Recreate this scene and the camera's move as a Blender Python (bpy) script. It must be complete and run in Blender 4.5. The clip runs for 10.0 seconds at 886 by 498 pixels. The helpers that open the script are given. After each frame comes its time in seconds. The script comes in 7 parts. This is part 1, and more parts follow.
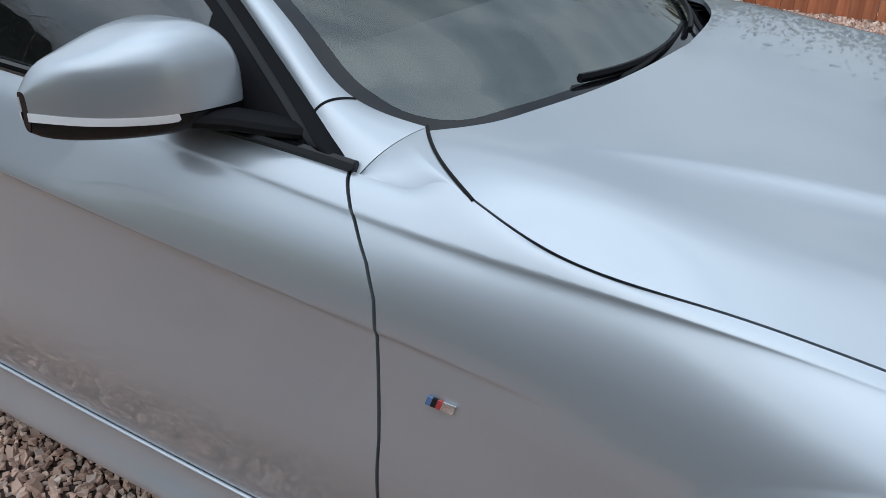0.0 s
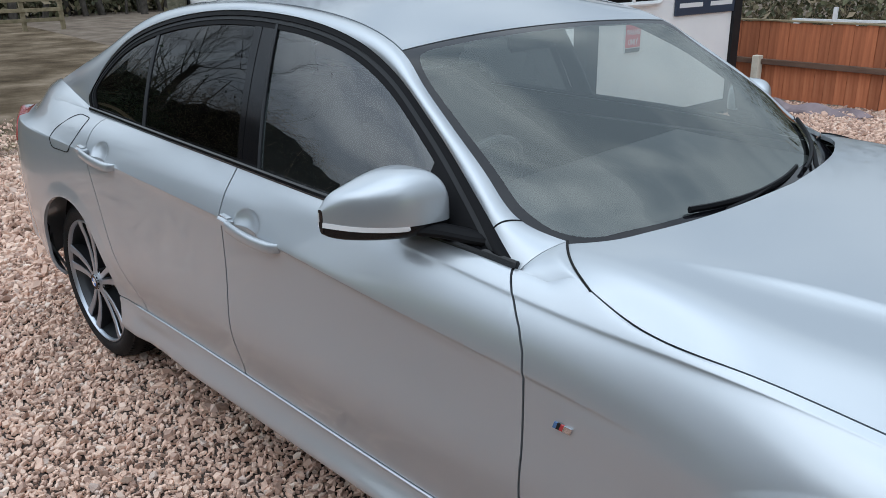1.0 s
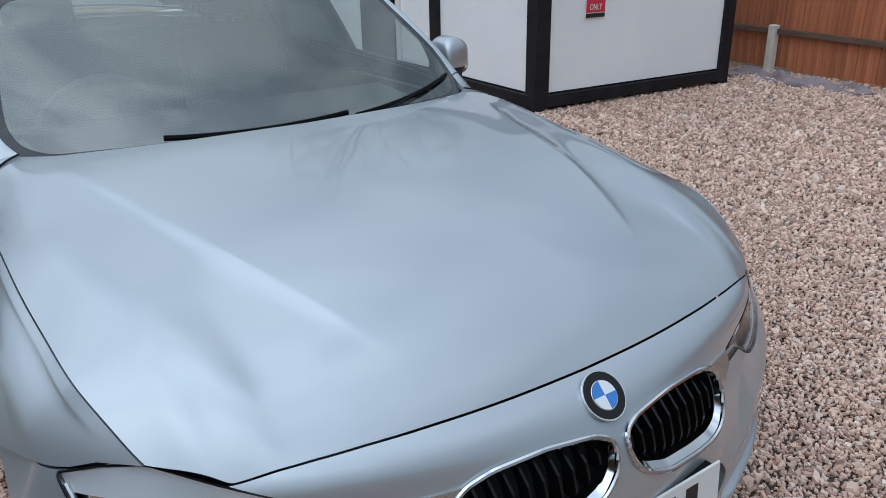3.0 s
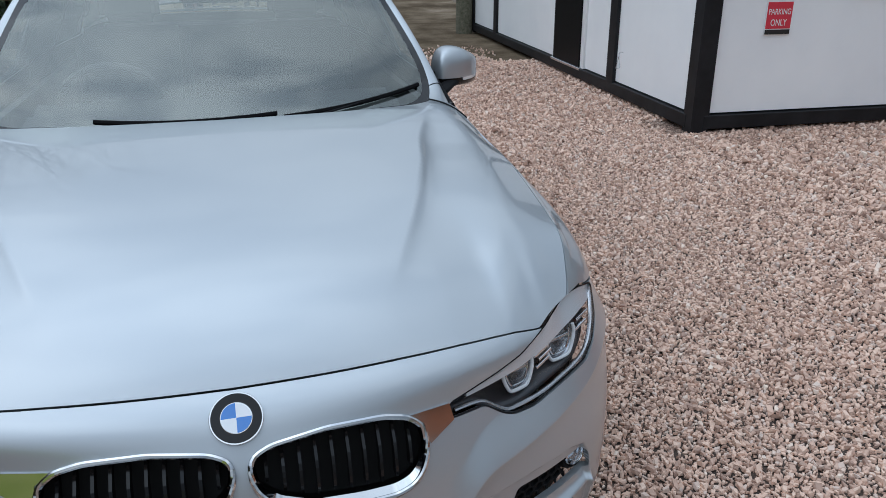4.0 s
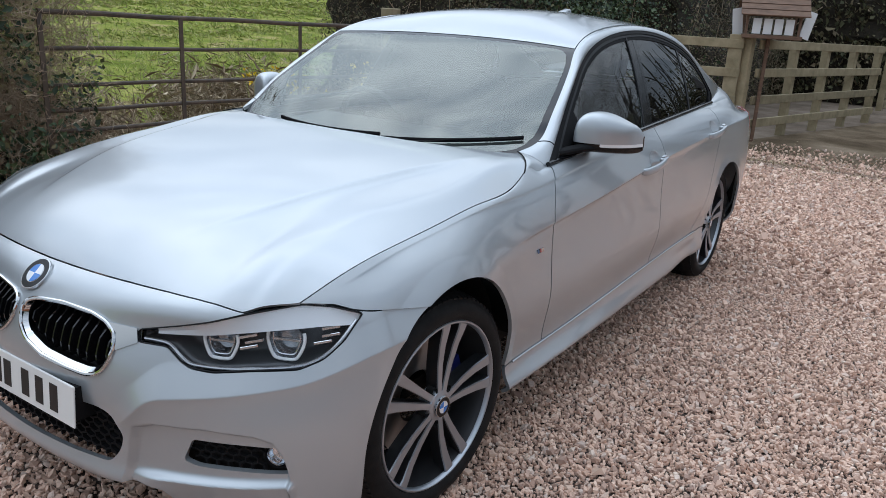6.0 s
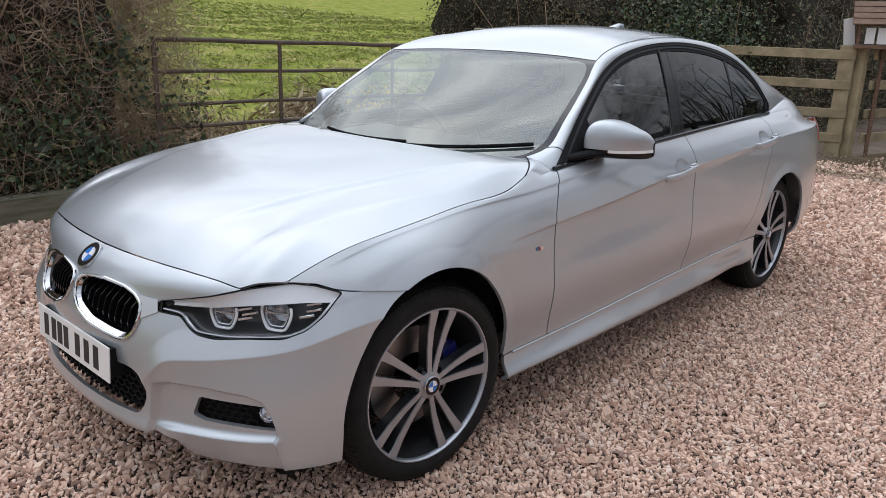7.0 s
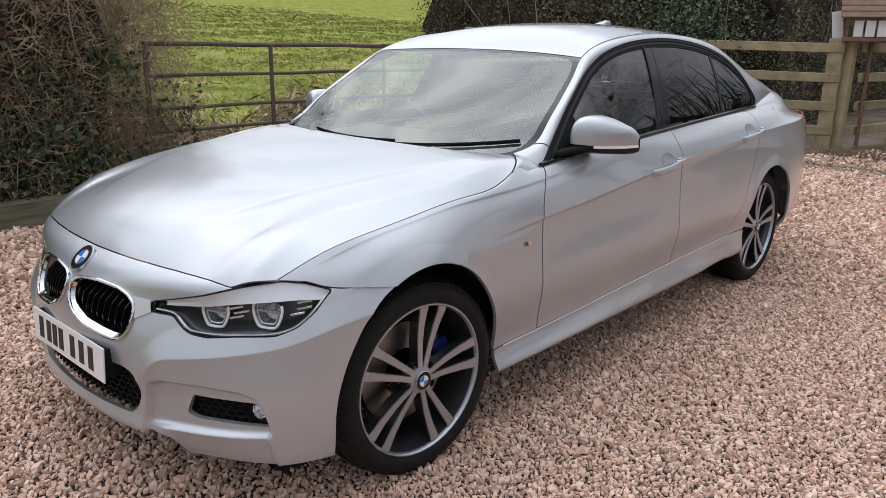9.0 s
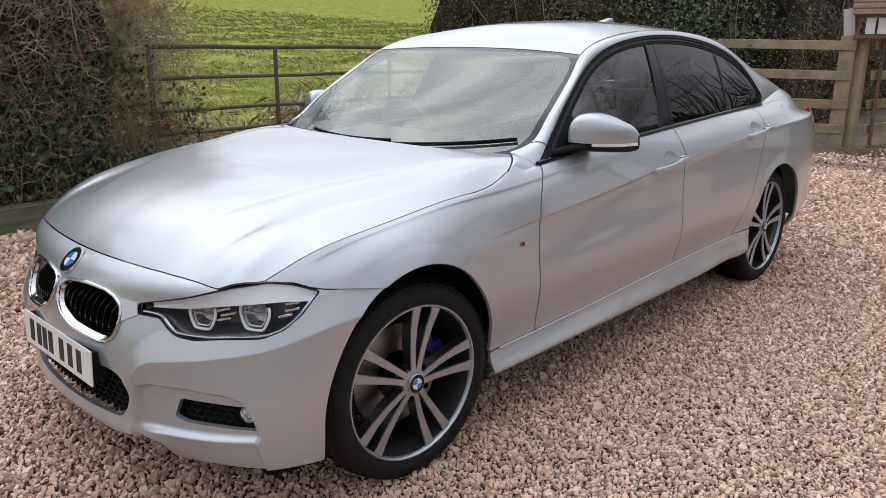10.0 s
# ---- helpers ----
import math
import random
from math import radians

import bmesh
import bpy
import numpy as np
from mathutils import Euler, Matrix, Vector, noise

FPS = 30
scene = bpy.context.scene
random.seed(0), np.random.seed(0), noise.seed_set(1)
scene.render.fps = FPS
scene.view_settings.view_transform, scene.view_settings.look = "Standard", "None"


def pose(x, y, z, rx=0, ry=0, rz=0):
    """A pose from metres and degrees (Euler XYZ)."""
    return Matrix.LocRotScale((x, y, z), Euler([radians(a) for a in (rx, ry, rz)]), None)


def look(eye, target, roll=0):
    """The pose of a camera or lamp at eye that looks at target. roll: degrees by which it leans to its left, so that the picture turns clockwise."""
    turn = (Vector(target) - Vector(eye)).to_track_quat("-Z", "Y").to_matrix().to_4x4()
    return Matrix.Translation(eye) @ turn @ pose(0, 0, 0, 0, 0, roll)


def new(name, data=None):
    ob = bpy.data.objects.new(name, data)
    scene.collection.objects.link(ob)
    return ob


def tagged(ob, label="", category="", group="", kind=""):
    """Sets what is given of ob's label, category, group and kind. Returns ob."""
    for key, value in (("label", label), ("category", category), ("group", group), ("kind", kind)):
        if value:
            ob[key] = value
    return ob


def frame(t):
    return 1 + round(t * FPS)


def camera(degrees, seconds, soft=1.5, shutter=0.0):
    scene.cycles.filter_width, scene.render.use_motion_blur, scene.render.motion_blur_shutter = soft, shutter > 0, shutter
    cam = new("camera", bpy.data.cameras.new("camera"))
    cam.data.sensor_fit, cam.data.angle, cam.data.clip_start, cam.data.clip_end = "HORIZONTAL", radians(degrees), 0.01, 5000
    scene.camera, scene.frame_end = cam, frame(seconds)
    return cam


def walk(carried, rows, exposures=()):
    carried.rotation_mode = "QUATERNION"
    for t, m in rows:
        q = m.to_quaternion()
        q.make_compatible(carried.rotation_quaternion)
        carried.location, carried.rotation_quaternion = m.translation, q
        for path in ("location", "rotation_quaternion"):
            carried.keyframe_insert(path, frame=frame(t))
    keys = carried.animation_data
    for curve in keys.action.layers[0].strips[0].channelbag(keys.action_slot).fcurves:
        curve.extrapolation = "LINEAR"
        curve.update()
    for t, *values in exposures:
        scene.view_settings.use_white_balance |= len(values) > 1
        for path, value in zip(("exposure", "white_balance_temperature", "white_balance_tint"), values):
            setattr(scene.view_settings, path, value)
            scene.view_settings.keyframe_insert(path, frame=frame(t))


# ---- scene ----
cam = camera(60.3, 10.0, 0.2)
ROWS = [
    (0, 1.277, -1.508, 1.303, 62.43, -1.15, 29.96),
    (0.5, 1.403, -1.686, 1.432, 66.22, 0.15, 39.33),
    (1, 1.608, -1.851, 1.487, 69.90, 1.24, 44.53),
    (1.2, 1.718, -1.855, 1.491, 70.54, 1.72, 45.07),
    (1.5, 1.946, -1.810, 1.474, 71.04, 2.21, 44.69),
    (2, 2.270, -1.556, 1.428, 70.51, 2.65, 43.85),
    (2.1, 2.313, -1.490, 1.419, 70.06, 2.22, 43.89),
    (2.5, 2.499, -1.174, 1.425, 69.02, 1.81, 46.37),
    (2.8, 2.704, -0.992, 1.435, 68.05, 1.44, 51.04),
    (3, 2.857, -0.864, 1.454, 67.67, 0.99, 54.81),
    (3.1, 2.919, -0.794, 1.468, 67.69, 1.46, 56.83),
    (4.3, 3.277, 0.348, 1.466, 68.09, -0.63, 81.07),
    (4.5, 3.282, 0.526, 1.459, 68.27, -0.98, 85.36),
    (5, 3.200, 1.002, 1.443, 68.71, -2.69, 96.39),
    (5.5, 3.188, 1.496, 1.402, 70.87, -2.48, 110.51),
    (5.7, 3.145, 1.673, 1.399, 71.78, -2.62, 116.24),
    (6.1, 3.058, 1.940, 1.410, 73.22, -3.08, 125.74),
    (7.5, 3.010, 2.400, 1.413, 73.93, -1.36, 133.58),
    (8, 3.015, 2.385, 1.411, 73.92, -1.19, 133.29),
    (8.5, 3.019, 2.377, 1.407, 73.98, -1.00, 132.80),
    (9, 3.022, 2.377, 1.413, 73.99, -0.74, 132.54),
    (9.5, 3.028, 2.369, 1.414, 74.09, -0.43, 132.68),
    (10, 2.950, 2.395, 1.395, 74.17, -0.23, 133.39),
]
EXPO = [(0, 0.19, 5740, 5), (1, 0.38, 5800, 5), (1.5, 0.33, 5780, 5), (2.5, 0.10, 5580, 5), (3.0, 0.00, 5580, 5), (4.5, 0.01, 5650, 5), (5.5, 0.18, 5730, 6), (6.2, 0.30, 5800, 7), (7.5, 0.42, 6400, 13), (10, 0.42, 6400, 13)]
walk(cam, [(t, pose(*r)) for t, *r in ROWS], EXPO)

# ---- light ----
SUN_AZ, SUN_EL = radians(190), radians(52)
world = bpy.data.worlds.new("overcast_sky")
scene.world = world
world.use_nodes = True
wt = world.node_tree
wt.nodes.clear()
w_out = wt.nodes.new("ShaderNodeOutputWorld")
w_bg = wt.nodes.new("ShaderNodeBackground")
w_sky = wt.nodes.new("ShaderNodeTexSky")
w_sky.sky_type = "NISHITA"
w_sky.sun_disc = False
w_sky.sun_elevation, w_sky.sun_rotation = SUN_EL, SUN_AZ
w_sky.dust_density = 2.0
w_co = wt.nodes.new("ShaderNodeTexCoord")
w_map = wt.nodes.new("ShaderNodeMapping")
w_map.inputs["Scale"].default_value = (1.0, 1.0, 2.2)
w_n = wt.nodes.new("ShaderNodeTexNoise")
w_n.inputs["Scale"].default_value = 3.6
w_n.inputs["Detail"].default_value = 5.0
w_n.inputs["Roughness"].default_value = 0.5
w_n.inputs["Distortion"].default_value = 0.1
w_r = wt.nodes.new("ShaderNodeValToRGB")
w_r.color_ramp.elements[0].position, w_r.color_ramp.elements[0].color = 0.38, (5.6, 6.1, 6.8, 1)
w_r.color_ramp.elements[1].position, w_r.color_ramp.elements[1].color = 0.62, (10.2, 10.4, 10.6, 1)
w_mix = wt.nodes.new("ShaderNodeMix")
w_mix.data_type = "RGBA"
w_mix.inputs["Factor"].default_value = 0.86
wt.links.new(w_co.outputs["Generated"], w_map.inputs["Vector"])
wt.links.new(w_map.outputs["Vector"], w_n.inputs["Vector"])
wt.links.new(w_n.outputs["Fac"], w_r.inputs["Fac"])
wt.links.new(w_sky.outputs["Color"], w_mix.inputs["A"])
wt.links.new(w_r.outputs["Color"], w_mix.inputs["B"])
# an overcast sky is brighter overhead than at the horizon
w_sep = wt.nodes.new("ShaderNodeSeparateXYZ")
w_lift = wt.nodes.new("ShaderNodeMapRange")
w_lift.inputs["From Min"].default_value, w_lift.inputs["From Max"].default_value = 0.0, 1.0
w_lift.inputs["To Min"].default_value, w_lift.inputs["To Max"].default_value = 0.44, 1.32
w_mul = wt.nodes.new("ShaderNodeVectorMath")
w_mul.operation = "SCALE"
wt.links.new(w_co.outputs["Generated"], w_sep.inputs["Vector"])
wt.links.new(w_sep.outputs["Z"], w_lift.inputs["Value"])
wt.links.new(w_mix.outputs["Result"], w_mul.inputs[0])
wt.links.new(w_lift.outputs["Result"], w_mul.inputs["Scale"])
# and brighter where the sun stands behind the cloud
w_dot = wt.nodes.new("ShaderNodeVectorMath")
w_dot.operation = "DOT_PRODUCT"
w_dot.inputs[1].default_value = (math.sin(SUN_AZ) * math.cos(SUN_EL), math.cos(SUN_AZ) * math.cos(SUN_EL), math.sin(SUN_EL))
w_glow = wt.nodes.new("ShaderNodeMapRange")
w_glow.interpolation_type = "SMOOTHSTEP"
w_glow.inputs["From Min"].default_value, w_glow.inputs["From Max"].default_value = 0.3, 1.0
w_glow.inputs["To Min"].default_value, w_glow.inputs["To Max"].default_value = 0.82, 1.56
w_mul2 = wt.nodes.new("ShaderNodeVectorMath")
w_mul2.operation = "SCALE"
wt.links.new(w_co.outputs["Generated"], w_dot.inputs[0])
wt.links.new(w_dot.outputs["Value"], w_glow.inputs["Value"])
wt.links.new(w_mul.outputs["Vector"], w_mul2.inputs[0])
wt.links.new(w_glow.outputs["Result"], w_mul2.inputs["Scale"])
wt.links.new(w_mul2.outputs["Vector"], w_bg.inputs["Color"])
w_bg.inputs["Strength"].default_value = 0.104
wt.links.new(w_bg.outputs["Background"], w_out.inputs["Surface"])

sun = new("sun", bpy.data.lights.new("sun", "SUN"))
sun.data.energy, sun.data.angle, sun.data.color = 0.4, radians(160), (1.0, 0.95, 0.89)
sun.matrix_world = look((30 * math.sin(SUN_AZ), 30 * math.cos(SUN_AZ), 30 * math.tan(SUN_EL)), (0, 0, 0))


# ---- materials ----
def material(name, color, rough=0.6, metal=0.0, **extra):
    m = bpy.data.materials.new(name)
    m.use_nodes = True
    b = m.node_tree.nodes["Principled BSDF"]
    b.inputs["Base Color"].default_value = (*color, 1)
    b.inputs["Roughness"].default_value = rough
    b.inputs["Metallic"].default_value = metal
    for k, v in extra.items():
        b.inputs[k.replace("_", " ")].default_value = v
    return m


def node(m, kind, **props):
    n = m.node_tree.nodes.new(kind)
    for k, v in props.items():
        n.inputs[k.replace("_", " ")].default_value = v
    return n


def wire(m, a, b):
    m.node_tree.links.new(a, b)


def varied(m, stops, scale=4.0, detail=6.0, coord="Object", stretch=(1, 1, 1), bump=0.0, bump_scale=80.0, rough=None, bump_dist=0.004):
    """Give a material a noise-driven colour ramp, fine relief and a rough variation."""
    b = m.node_tree.nodes["Principled BSDF"]
    tc = node(m, "ShaderNodeTexCoord")
    mp = node(m, "ShaderNodeMapping", Scale=stretch)
    n = node(m, "ShaderNodeTexNoise", Scale=scale, Detail=detail, Roughness=0.62)
    r = node(m, "ShaderNodeValToRGB")
    wire(m, tc.outputs[coord], mp.inputs["Vector"])
    wire(m, mp.outputs["Vector"], n.inputs["Vector"])
    wire(m, n.outputs["Fac"], r.inputs["Fac"])
    el = r.color_ramp.elements
    while len(el) < len(stops):
        el.new(0.5)
    for e, (p, c) in zip(el, stops):
        e.position, e.color = p, (*c, 1)
    wire(m, r.outputs["Color"], b.inputs["Base Color"])
    if bump:
        n2 = node(m, "ShaderNodeTexNoise", Scale=bump_scale, Detail=5.0, Roughness=0.65)
        wire(m, mp.outputs["Vector"], n2.inputs["Vector"])
        bp = node(m, "ShaderNodeBump", Strength=bump, Distance=bump_dist)
        wire(m, n2.outputs["Fac"], bp.inputs["Height"])
        wire(m, bp.outputs["Normal"], b.inputs["Normal"])
    if rough:
        mr = node(m, "ShaderNodeMapRange", To_Min=rough[0], To_Max=rough[1])
        wire(m, n.outputs["Fac"], mr.inputs["Value"])
        wire(m, mr.outputs["Result"], b.inputs["Roughness"])
    return m


def tinted_by_object(m, amount=0.25, hue=0.0):
    """Each object (or island) of the material gets its own brightness."""
    b = m.node_tree.nodes["Principled BSDF"]
    src = b.inputs["Base Color"].links[0].from_socket
    oi = node(m, "ShaderNodeObjectInfo")
    mr = node(m, "ShaderNodeMapRange", To_Min=1 - amount, To_Max=1 + amount)
    hs = node(m, "ShaderNodeHueSaturation")
    wire(m, oi.outputs["Random"], mr.inputs["Value"])
    wire(m, mr.outputs["Result"], hs.inputs["Value"])
    wire(m, src, hs.inputs["Color"])
    wire(m, hs.outputs["Color"], b.inputs["Base Color"])
    return m


M_PAINT = material("silver_paint", (0.438, 0.468, 0.496), 0.33, 0.55, Coat_Weight=1.0, Coat_Roughness=0.03)
M_PLASTIC = material("black_plastic", (0.012, 0.012, 0.013), 0.55, Specular_IOR_Level=0.06)
M_GLOSSBLACK = material("gloss_black", (0.006, 0.006, 0.007), 0.12, Specular_IOR_Level=0.3)
M_TRIM = material("satin_black_trim", (0.008, 0.008, 0.009), 0.4, Specular_IOR_Level=0.06)
M_RUBBER = varied(material("tyre_rubber", (0.011, 0.011, 0.011), 0.65, Specular_IOR_Level=0.25), [(0.3, (0.007, 0.007, 0.008)), (0.7, (0.015, 0.015, 0.015))], 30, bump=0.15, bump_scale=300)
M_RUBBER.node_tree.nodes["Principled BSDF"].inputs["Specular IOR Level"].default_value = 0.2
M_CHROME = material("chrome", (0.62, 0.63, 0.645), 0.08, 1.0)
M_ALLOY = material("machined_alloy", (0.42, 0.45, 0.495), 0.34, 0.85)
M_ALLOYDARK = material("dark_grey_alloy", (0.045, 0.046, 0.050), 0.35, 0.6, Coat_Weight=0.4)
M_DARK = material("shadow_gap", (0.004, 0.004, 0.004), 0.9)
M_CAVITY = material("wheel_arch_liner", (0.012, 0.012, 0.012), 0.9)
M_SEAT = varied(material("black_leather", (0.02, 0.02, 0.02), 0.5), [(0.3, (0.014, 0.014, 0.015)), (0.7, (0.03, 0.03, 0.03))], 12)
M_DISC = material("brake_disc_steel", (0.35, 0.34, 0.33), 0.35, 1.0)
M_BLUE = material("blue_caliper", (0.008, 0.014, 0.11), 0.35)


def glass(name, tint, rough=0.0, ior=1.5, sheen=(0.8, 0.8, 0.8)):
    m = bpy.data.materials.new(name)
    m.use_nodes = True
    nt = m.node_tree
    nt.nodes.clear()
    o = nt.nodes.new("ShaderNodeOutputMaterial")
    mix = nt.nodes.new("ShaderNodeMixShader")
    lw = nt.nodes.new("ShaderNodeLayerWeight")
    lw.inputs["Blend"].default_value = 0.5
    pw = nt.nodes.new("ShaderNodeMath")
    pw.operation = "POWER"
    pw.inputs[1].default_value = 5.0
    fr = nt.nodes.new("ShaderNodeMapRange")
    fr.inputs["To Min"].default_value, fr.inputs["To Max"].default_value = ((ior - 1) / (ior + 1)) ** 2, 1.0
    nt.links.new(lw.outputs["Facing"], pw.inputs[0])
    nt.links.new(pw.outputs["Value"], fr.inputs["Value"])
    tr = nt.nodes.new("ShaderNodeBsdfTransparent")
    tr.inputs["Color"].default_value = (*tint, 1)
    gl = nt.nodes.new("ShaderNodeBsdfGlossy")
    gl.inputs["Roughness"].default_value = rough
    gl.inputs["Color"].default_value = (*sheen, 1)
    nt.links.new(fr.outputs["Result"], mix.inputs["Fac"])
    nt.links.new(tr.outputs["BSDF"], mix.inputs[1])
    nt.links.new(gl.outputs["BSDF"], mix.inputs[2])
    nt.links.new(mix.outputs["Shader"], o.inputs["Surface"])
    return m


M_SCREEN = glass("windscreen_glass", (0.84, 0.89, 0.87), 0.0, 2.4, (0.86, 0.90, 0.865))
M_SIDEGLASS = glass("side_glass", (0.76, 0.80, 0.785), 0.0, 2.15)
M_PRIVACY = glass("privacy_glass", (0.05, 0.055, 0.055), 0.0, 1.7)
M_LENS = glass("clear_lens", (0.94, 0.95, 0.96), 0.0, 1.3)


# ---- mesh helpers ----
def part(name, bm, mat, parent=None, label="", smooth=True, angle=32):
    """Link a bmesh as ONE mesh object, under its thing if there is one."""
    me = bpy.data.meshes.new(name)
    bm.to_mesh(me)
    bm.free()
    me.materials.append(mat)
    if smooth:
        me.polygons.foreach_set("use_smooth", [True] * len(me.polygons))
        me.set_sharp_from_angle(angle=radians(angle))
    ob = new(name, me)
    if parent is not None:
        ob.parent = parent
    if label:
        tagged(ob, label)
    return ob


def thing(name, label, category, m=None, group="", kind=""):
    ob = new(name)
    ob.empty_display_size = 0.1
    tagged(ob, label, category, group, kind)
    if m is not None:
        ob.matrix_basis = m
    return ob


def raw(verts, faces):
    bm = bmesh.new()
    vs = [bm.verts.new(v) for v in verts]
    for f in faces:
        try:
            bm.faces.new([vs[i] for i in f])
        except ValueError:
            pass
    return bm


def box(bm, x0, y0, z0, x1, y1, z1, m=None, bev=0.0, seg=1):
    r = bmesh.ops.create_cube(bm, size=1.0)
    vs = r["verts"]
    for v in vs:
        v.co = Vector((x0 + (v.co.x + 0.5) * (x1 - x0), y0 + (v.co.y + 0.5) * (y1 - y0), z0 + (v.co.z + 0.5) * (z1 - z0)))
    if bev:
        es = list({e for v in vs for e in v.link_edges})
        r = bmesh.ops.bevel(bm, geom=es, offset=bev, segments=seg, affect="EDGES")
        vs = list({v for f in r["faces"] for v in f.verts} | {v for v in vs if v.is_valid})
    if m is not None:
        bmesh.ops.transform(bm, matrix=m, verts=vs)
    return bm


def boxed(*a, **k):
    return box(bmesh.new(), *a, **k)


def tube(bm, pts, r, n=8, caps=True, flat=1.0, up=(0, 0, 1)):
    """Sweep a round or oval section along a line of points; r may be a list."""
    pts = [Vector(p) for p in pts]
    rs = [float(q) for q in r] if isinstance(r, (list, tuple)) else [float(r)] * len(pts)
    rings = []
    for i, p in enumerate(pts):
        d = (pts[min(i + 1, len(pts) - 1)] - pts[max(i - 1, 0)]).normalized()
        s = d.cross(Vector(up))
        if s.length < 1e-4:
            s = d.cross(Vector((1, 0, 0)))
        s.normalize()
        u = s.cross(d)
        rings.append([bm.verts.new(p + rs[i] * (math.cos(a) * s + float(flat) * math.sin(a) * u)) for a in (2 * math.pi * k / n for k in range(n))])
    for a, b in zip(rings, rings[1:]):
        for k in range(n):
            bm.faces.new((a[k], a[(k + 1) % n], b[(k + 1) % n], b[k]))
    if caps:
        bm.faces.new(rings[0][::-1])
        bm.faces.new(rings[-1])
    return bm


def lathe(bm, prof, n=64, axis="y", closed=False):
    """Turn a profile of (radius, offset) round an axis."""
    rings = []
    for r, o in prof:
        ring = []
        for k in range(n):
            a = 2 * math.pi * k / n
            c, s = r * math.cos(a), r * math.sin(a)
            ring.append(bm.verts.new((c, o, s) if axis == "y" else (c, s, o) if axis == "z" else (o, c, s)))
        rings.append(ring)
    pairs = list(zip(rings, rings[1:])) + ([(rings[-1], rings[0])] if closed else [])
    for a, b in pairs:
        for k in range(n):
            bm.faces.new((a[k], b[k], b[(k + 1) % n], a[(k + 1) % n]))
    return bm


def spline(xs, ys):
    """A natural cubic through the knots, straight beyond them; ys may be rows of several lines."""
    xs, ys = np.asarray(xs, float), np.asarray(ys, float)
    n = len(xs)
    h = np.diff(xs)
    a = np.zeros((n, n))
    rhs = np.zeros(ys.shape)
    a[0, 0] = a[-1, -1] = 1
    for i in range(1, n - 1):
        a[i, i - 1], a[i, i], a[i, i + 1] = h[i - 1], 2 * (h[i - 1] + h[i]), h[i]
        rhs[i] = 6 * ((ys[i + 1] - ys[i]) / h[i] - (ys[i] - ys[i - 1]) / h[i - 1])
    m = np.linalg.solve(a, rhs)

    def f(x):
        x = np.asarray(x, float)
        xc = np.clip(x, xs[0], xs[-1])
        i = np.clip(np.searchsorted(xs, xc) - 1, 0, n - 2)
        ex = (slice(None),) * x.ndim + (None,) * (ys.ndim - 1)
        hh, t0, t1 = h[i][ex], (xs[i + 1] - xc)[ex], (xc - xs[i])[ex]
        return (m[i] * t0**3 + m[i + 1] * t1**3) / (6 * hh) + (ys[i] / hh - m[i] * hh / 6) * t0 + (ys[i + 1] / hh - m[i + 1] * hh / 6) * t1
    return f


def lin(xs, ys):
    return lambda x: np.interp(x, xs, ys)


def poly_sdf(px, py, poly):
    """Signed distance to a polygon, negative inside."""
    px, py = np.asarray(px, float), np.asarray(py, float)
    d = np.full(px.shape, 1e9)
    s = np.ones(px.shape)
    n = len(poly)
    for i in range(n):
        (ax, ay), (bx, by) = poly[i], poly[(i + 1) % n]
        ex, ey = bx - ax, by - ay
        wx, wy = px - ax, py - ay
        t = np.clip((wx * ex + wy * ey) / (ex * ex + ey * ey + 1e-12), 0, 1)
        d = np.minimum(d, (wx - ex * t) ** 2 + (wy - ey * t) ** 2)
        c = ((ay > py) != (by > py)) & (px < ex * (py - ay) / ((by - ay) if by != ay else 1e-12) + ax)
        s = np.where(c, -s, s)
    return s * np.sqrt(d)


def rounded(poly, r=0.02, n=5):
    """Round a polygon's corners."""
    out = []
    k = len(poly)
    for i in range(k):
        a, b, c = Vector(poly[i - 1]), Vector(poly[i]), Vector(poly[(i + 1) % k])
        ra = min(r, 0.45 * (a - b).length)
        rc = min(r, 0.45 * (c - b).length)
        p, q = b + (a - b).normalized() * ra, b + (c - b).normalized() * rc
        for j in range(n + 1):
            t = j / n
            out.append(tuple((1 - t) ** 2 * p + 2 * t * (1 - t) * b + t * t * q))
    return out


def clipped(P, F):
    """The piece of the grid P (nu, nv, 3) where F < 0, cut exactly along F = 0."""
    nu, nv = F.shape
    verts, faces, ids, cuts = [], [], {}, {}

    def vid(i, j):
        if (i, j) not in ids:
            ids[i, j] = len(verts)
            verts.append(P[i, j])
        return ids[i, j]

    def cut(a, b):
        k = (a, b) if a < b else (b, a)
        if k not in cuts:
            fa, fb = F[k[0]], F[k[1]]
            t = fa / (fa - fb)
            cuts[k] = len(verts)
            verts.append(P[k[0]] + (P[k[1]] - P[k[0]]) * t)
        return cuts[k]

    inside = F < 0
    some = inside[:-1, :-1] | inside[1:, :-1] | inside[1:, 1:] | inside[:-1, 1:]
    for i, j in zip(*np.nonzero(some)):
        i, j = int(i), int(j)
        q = ((i, j), (i + 1, j), (i + 1, j + 1), (i, j + 1))
        out = []
        for a, b in zip(q, q[1:] + q[:1]):
            if inside[a]:
                out.append(vid(*a))
            if inside[a] != inside[b]:
                out.append(cut(a, b))
        if len(out) >= 3:
            faces.append(out)
    return verts, faces


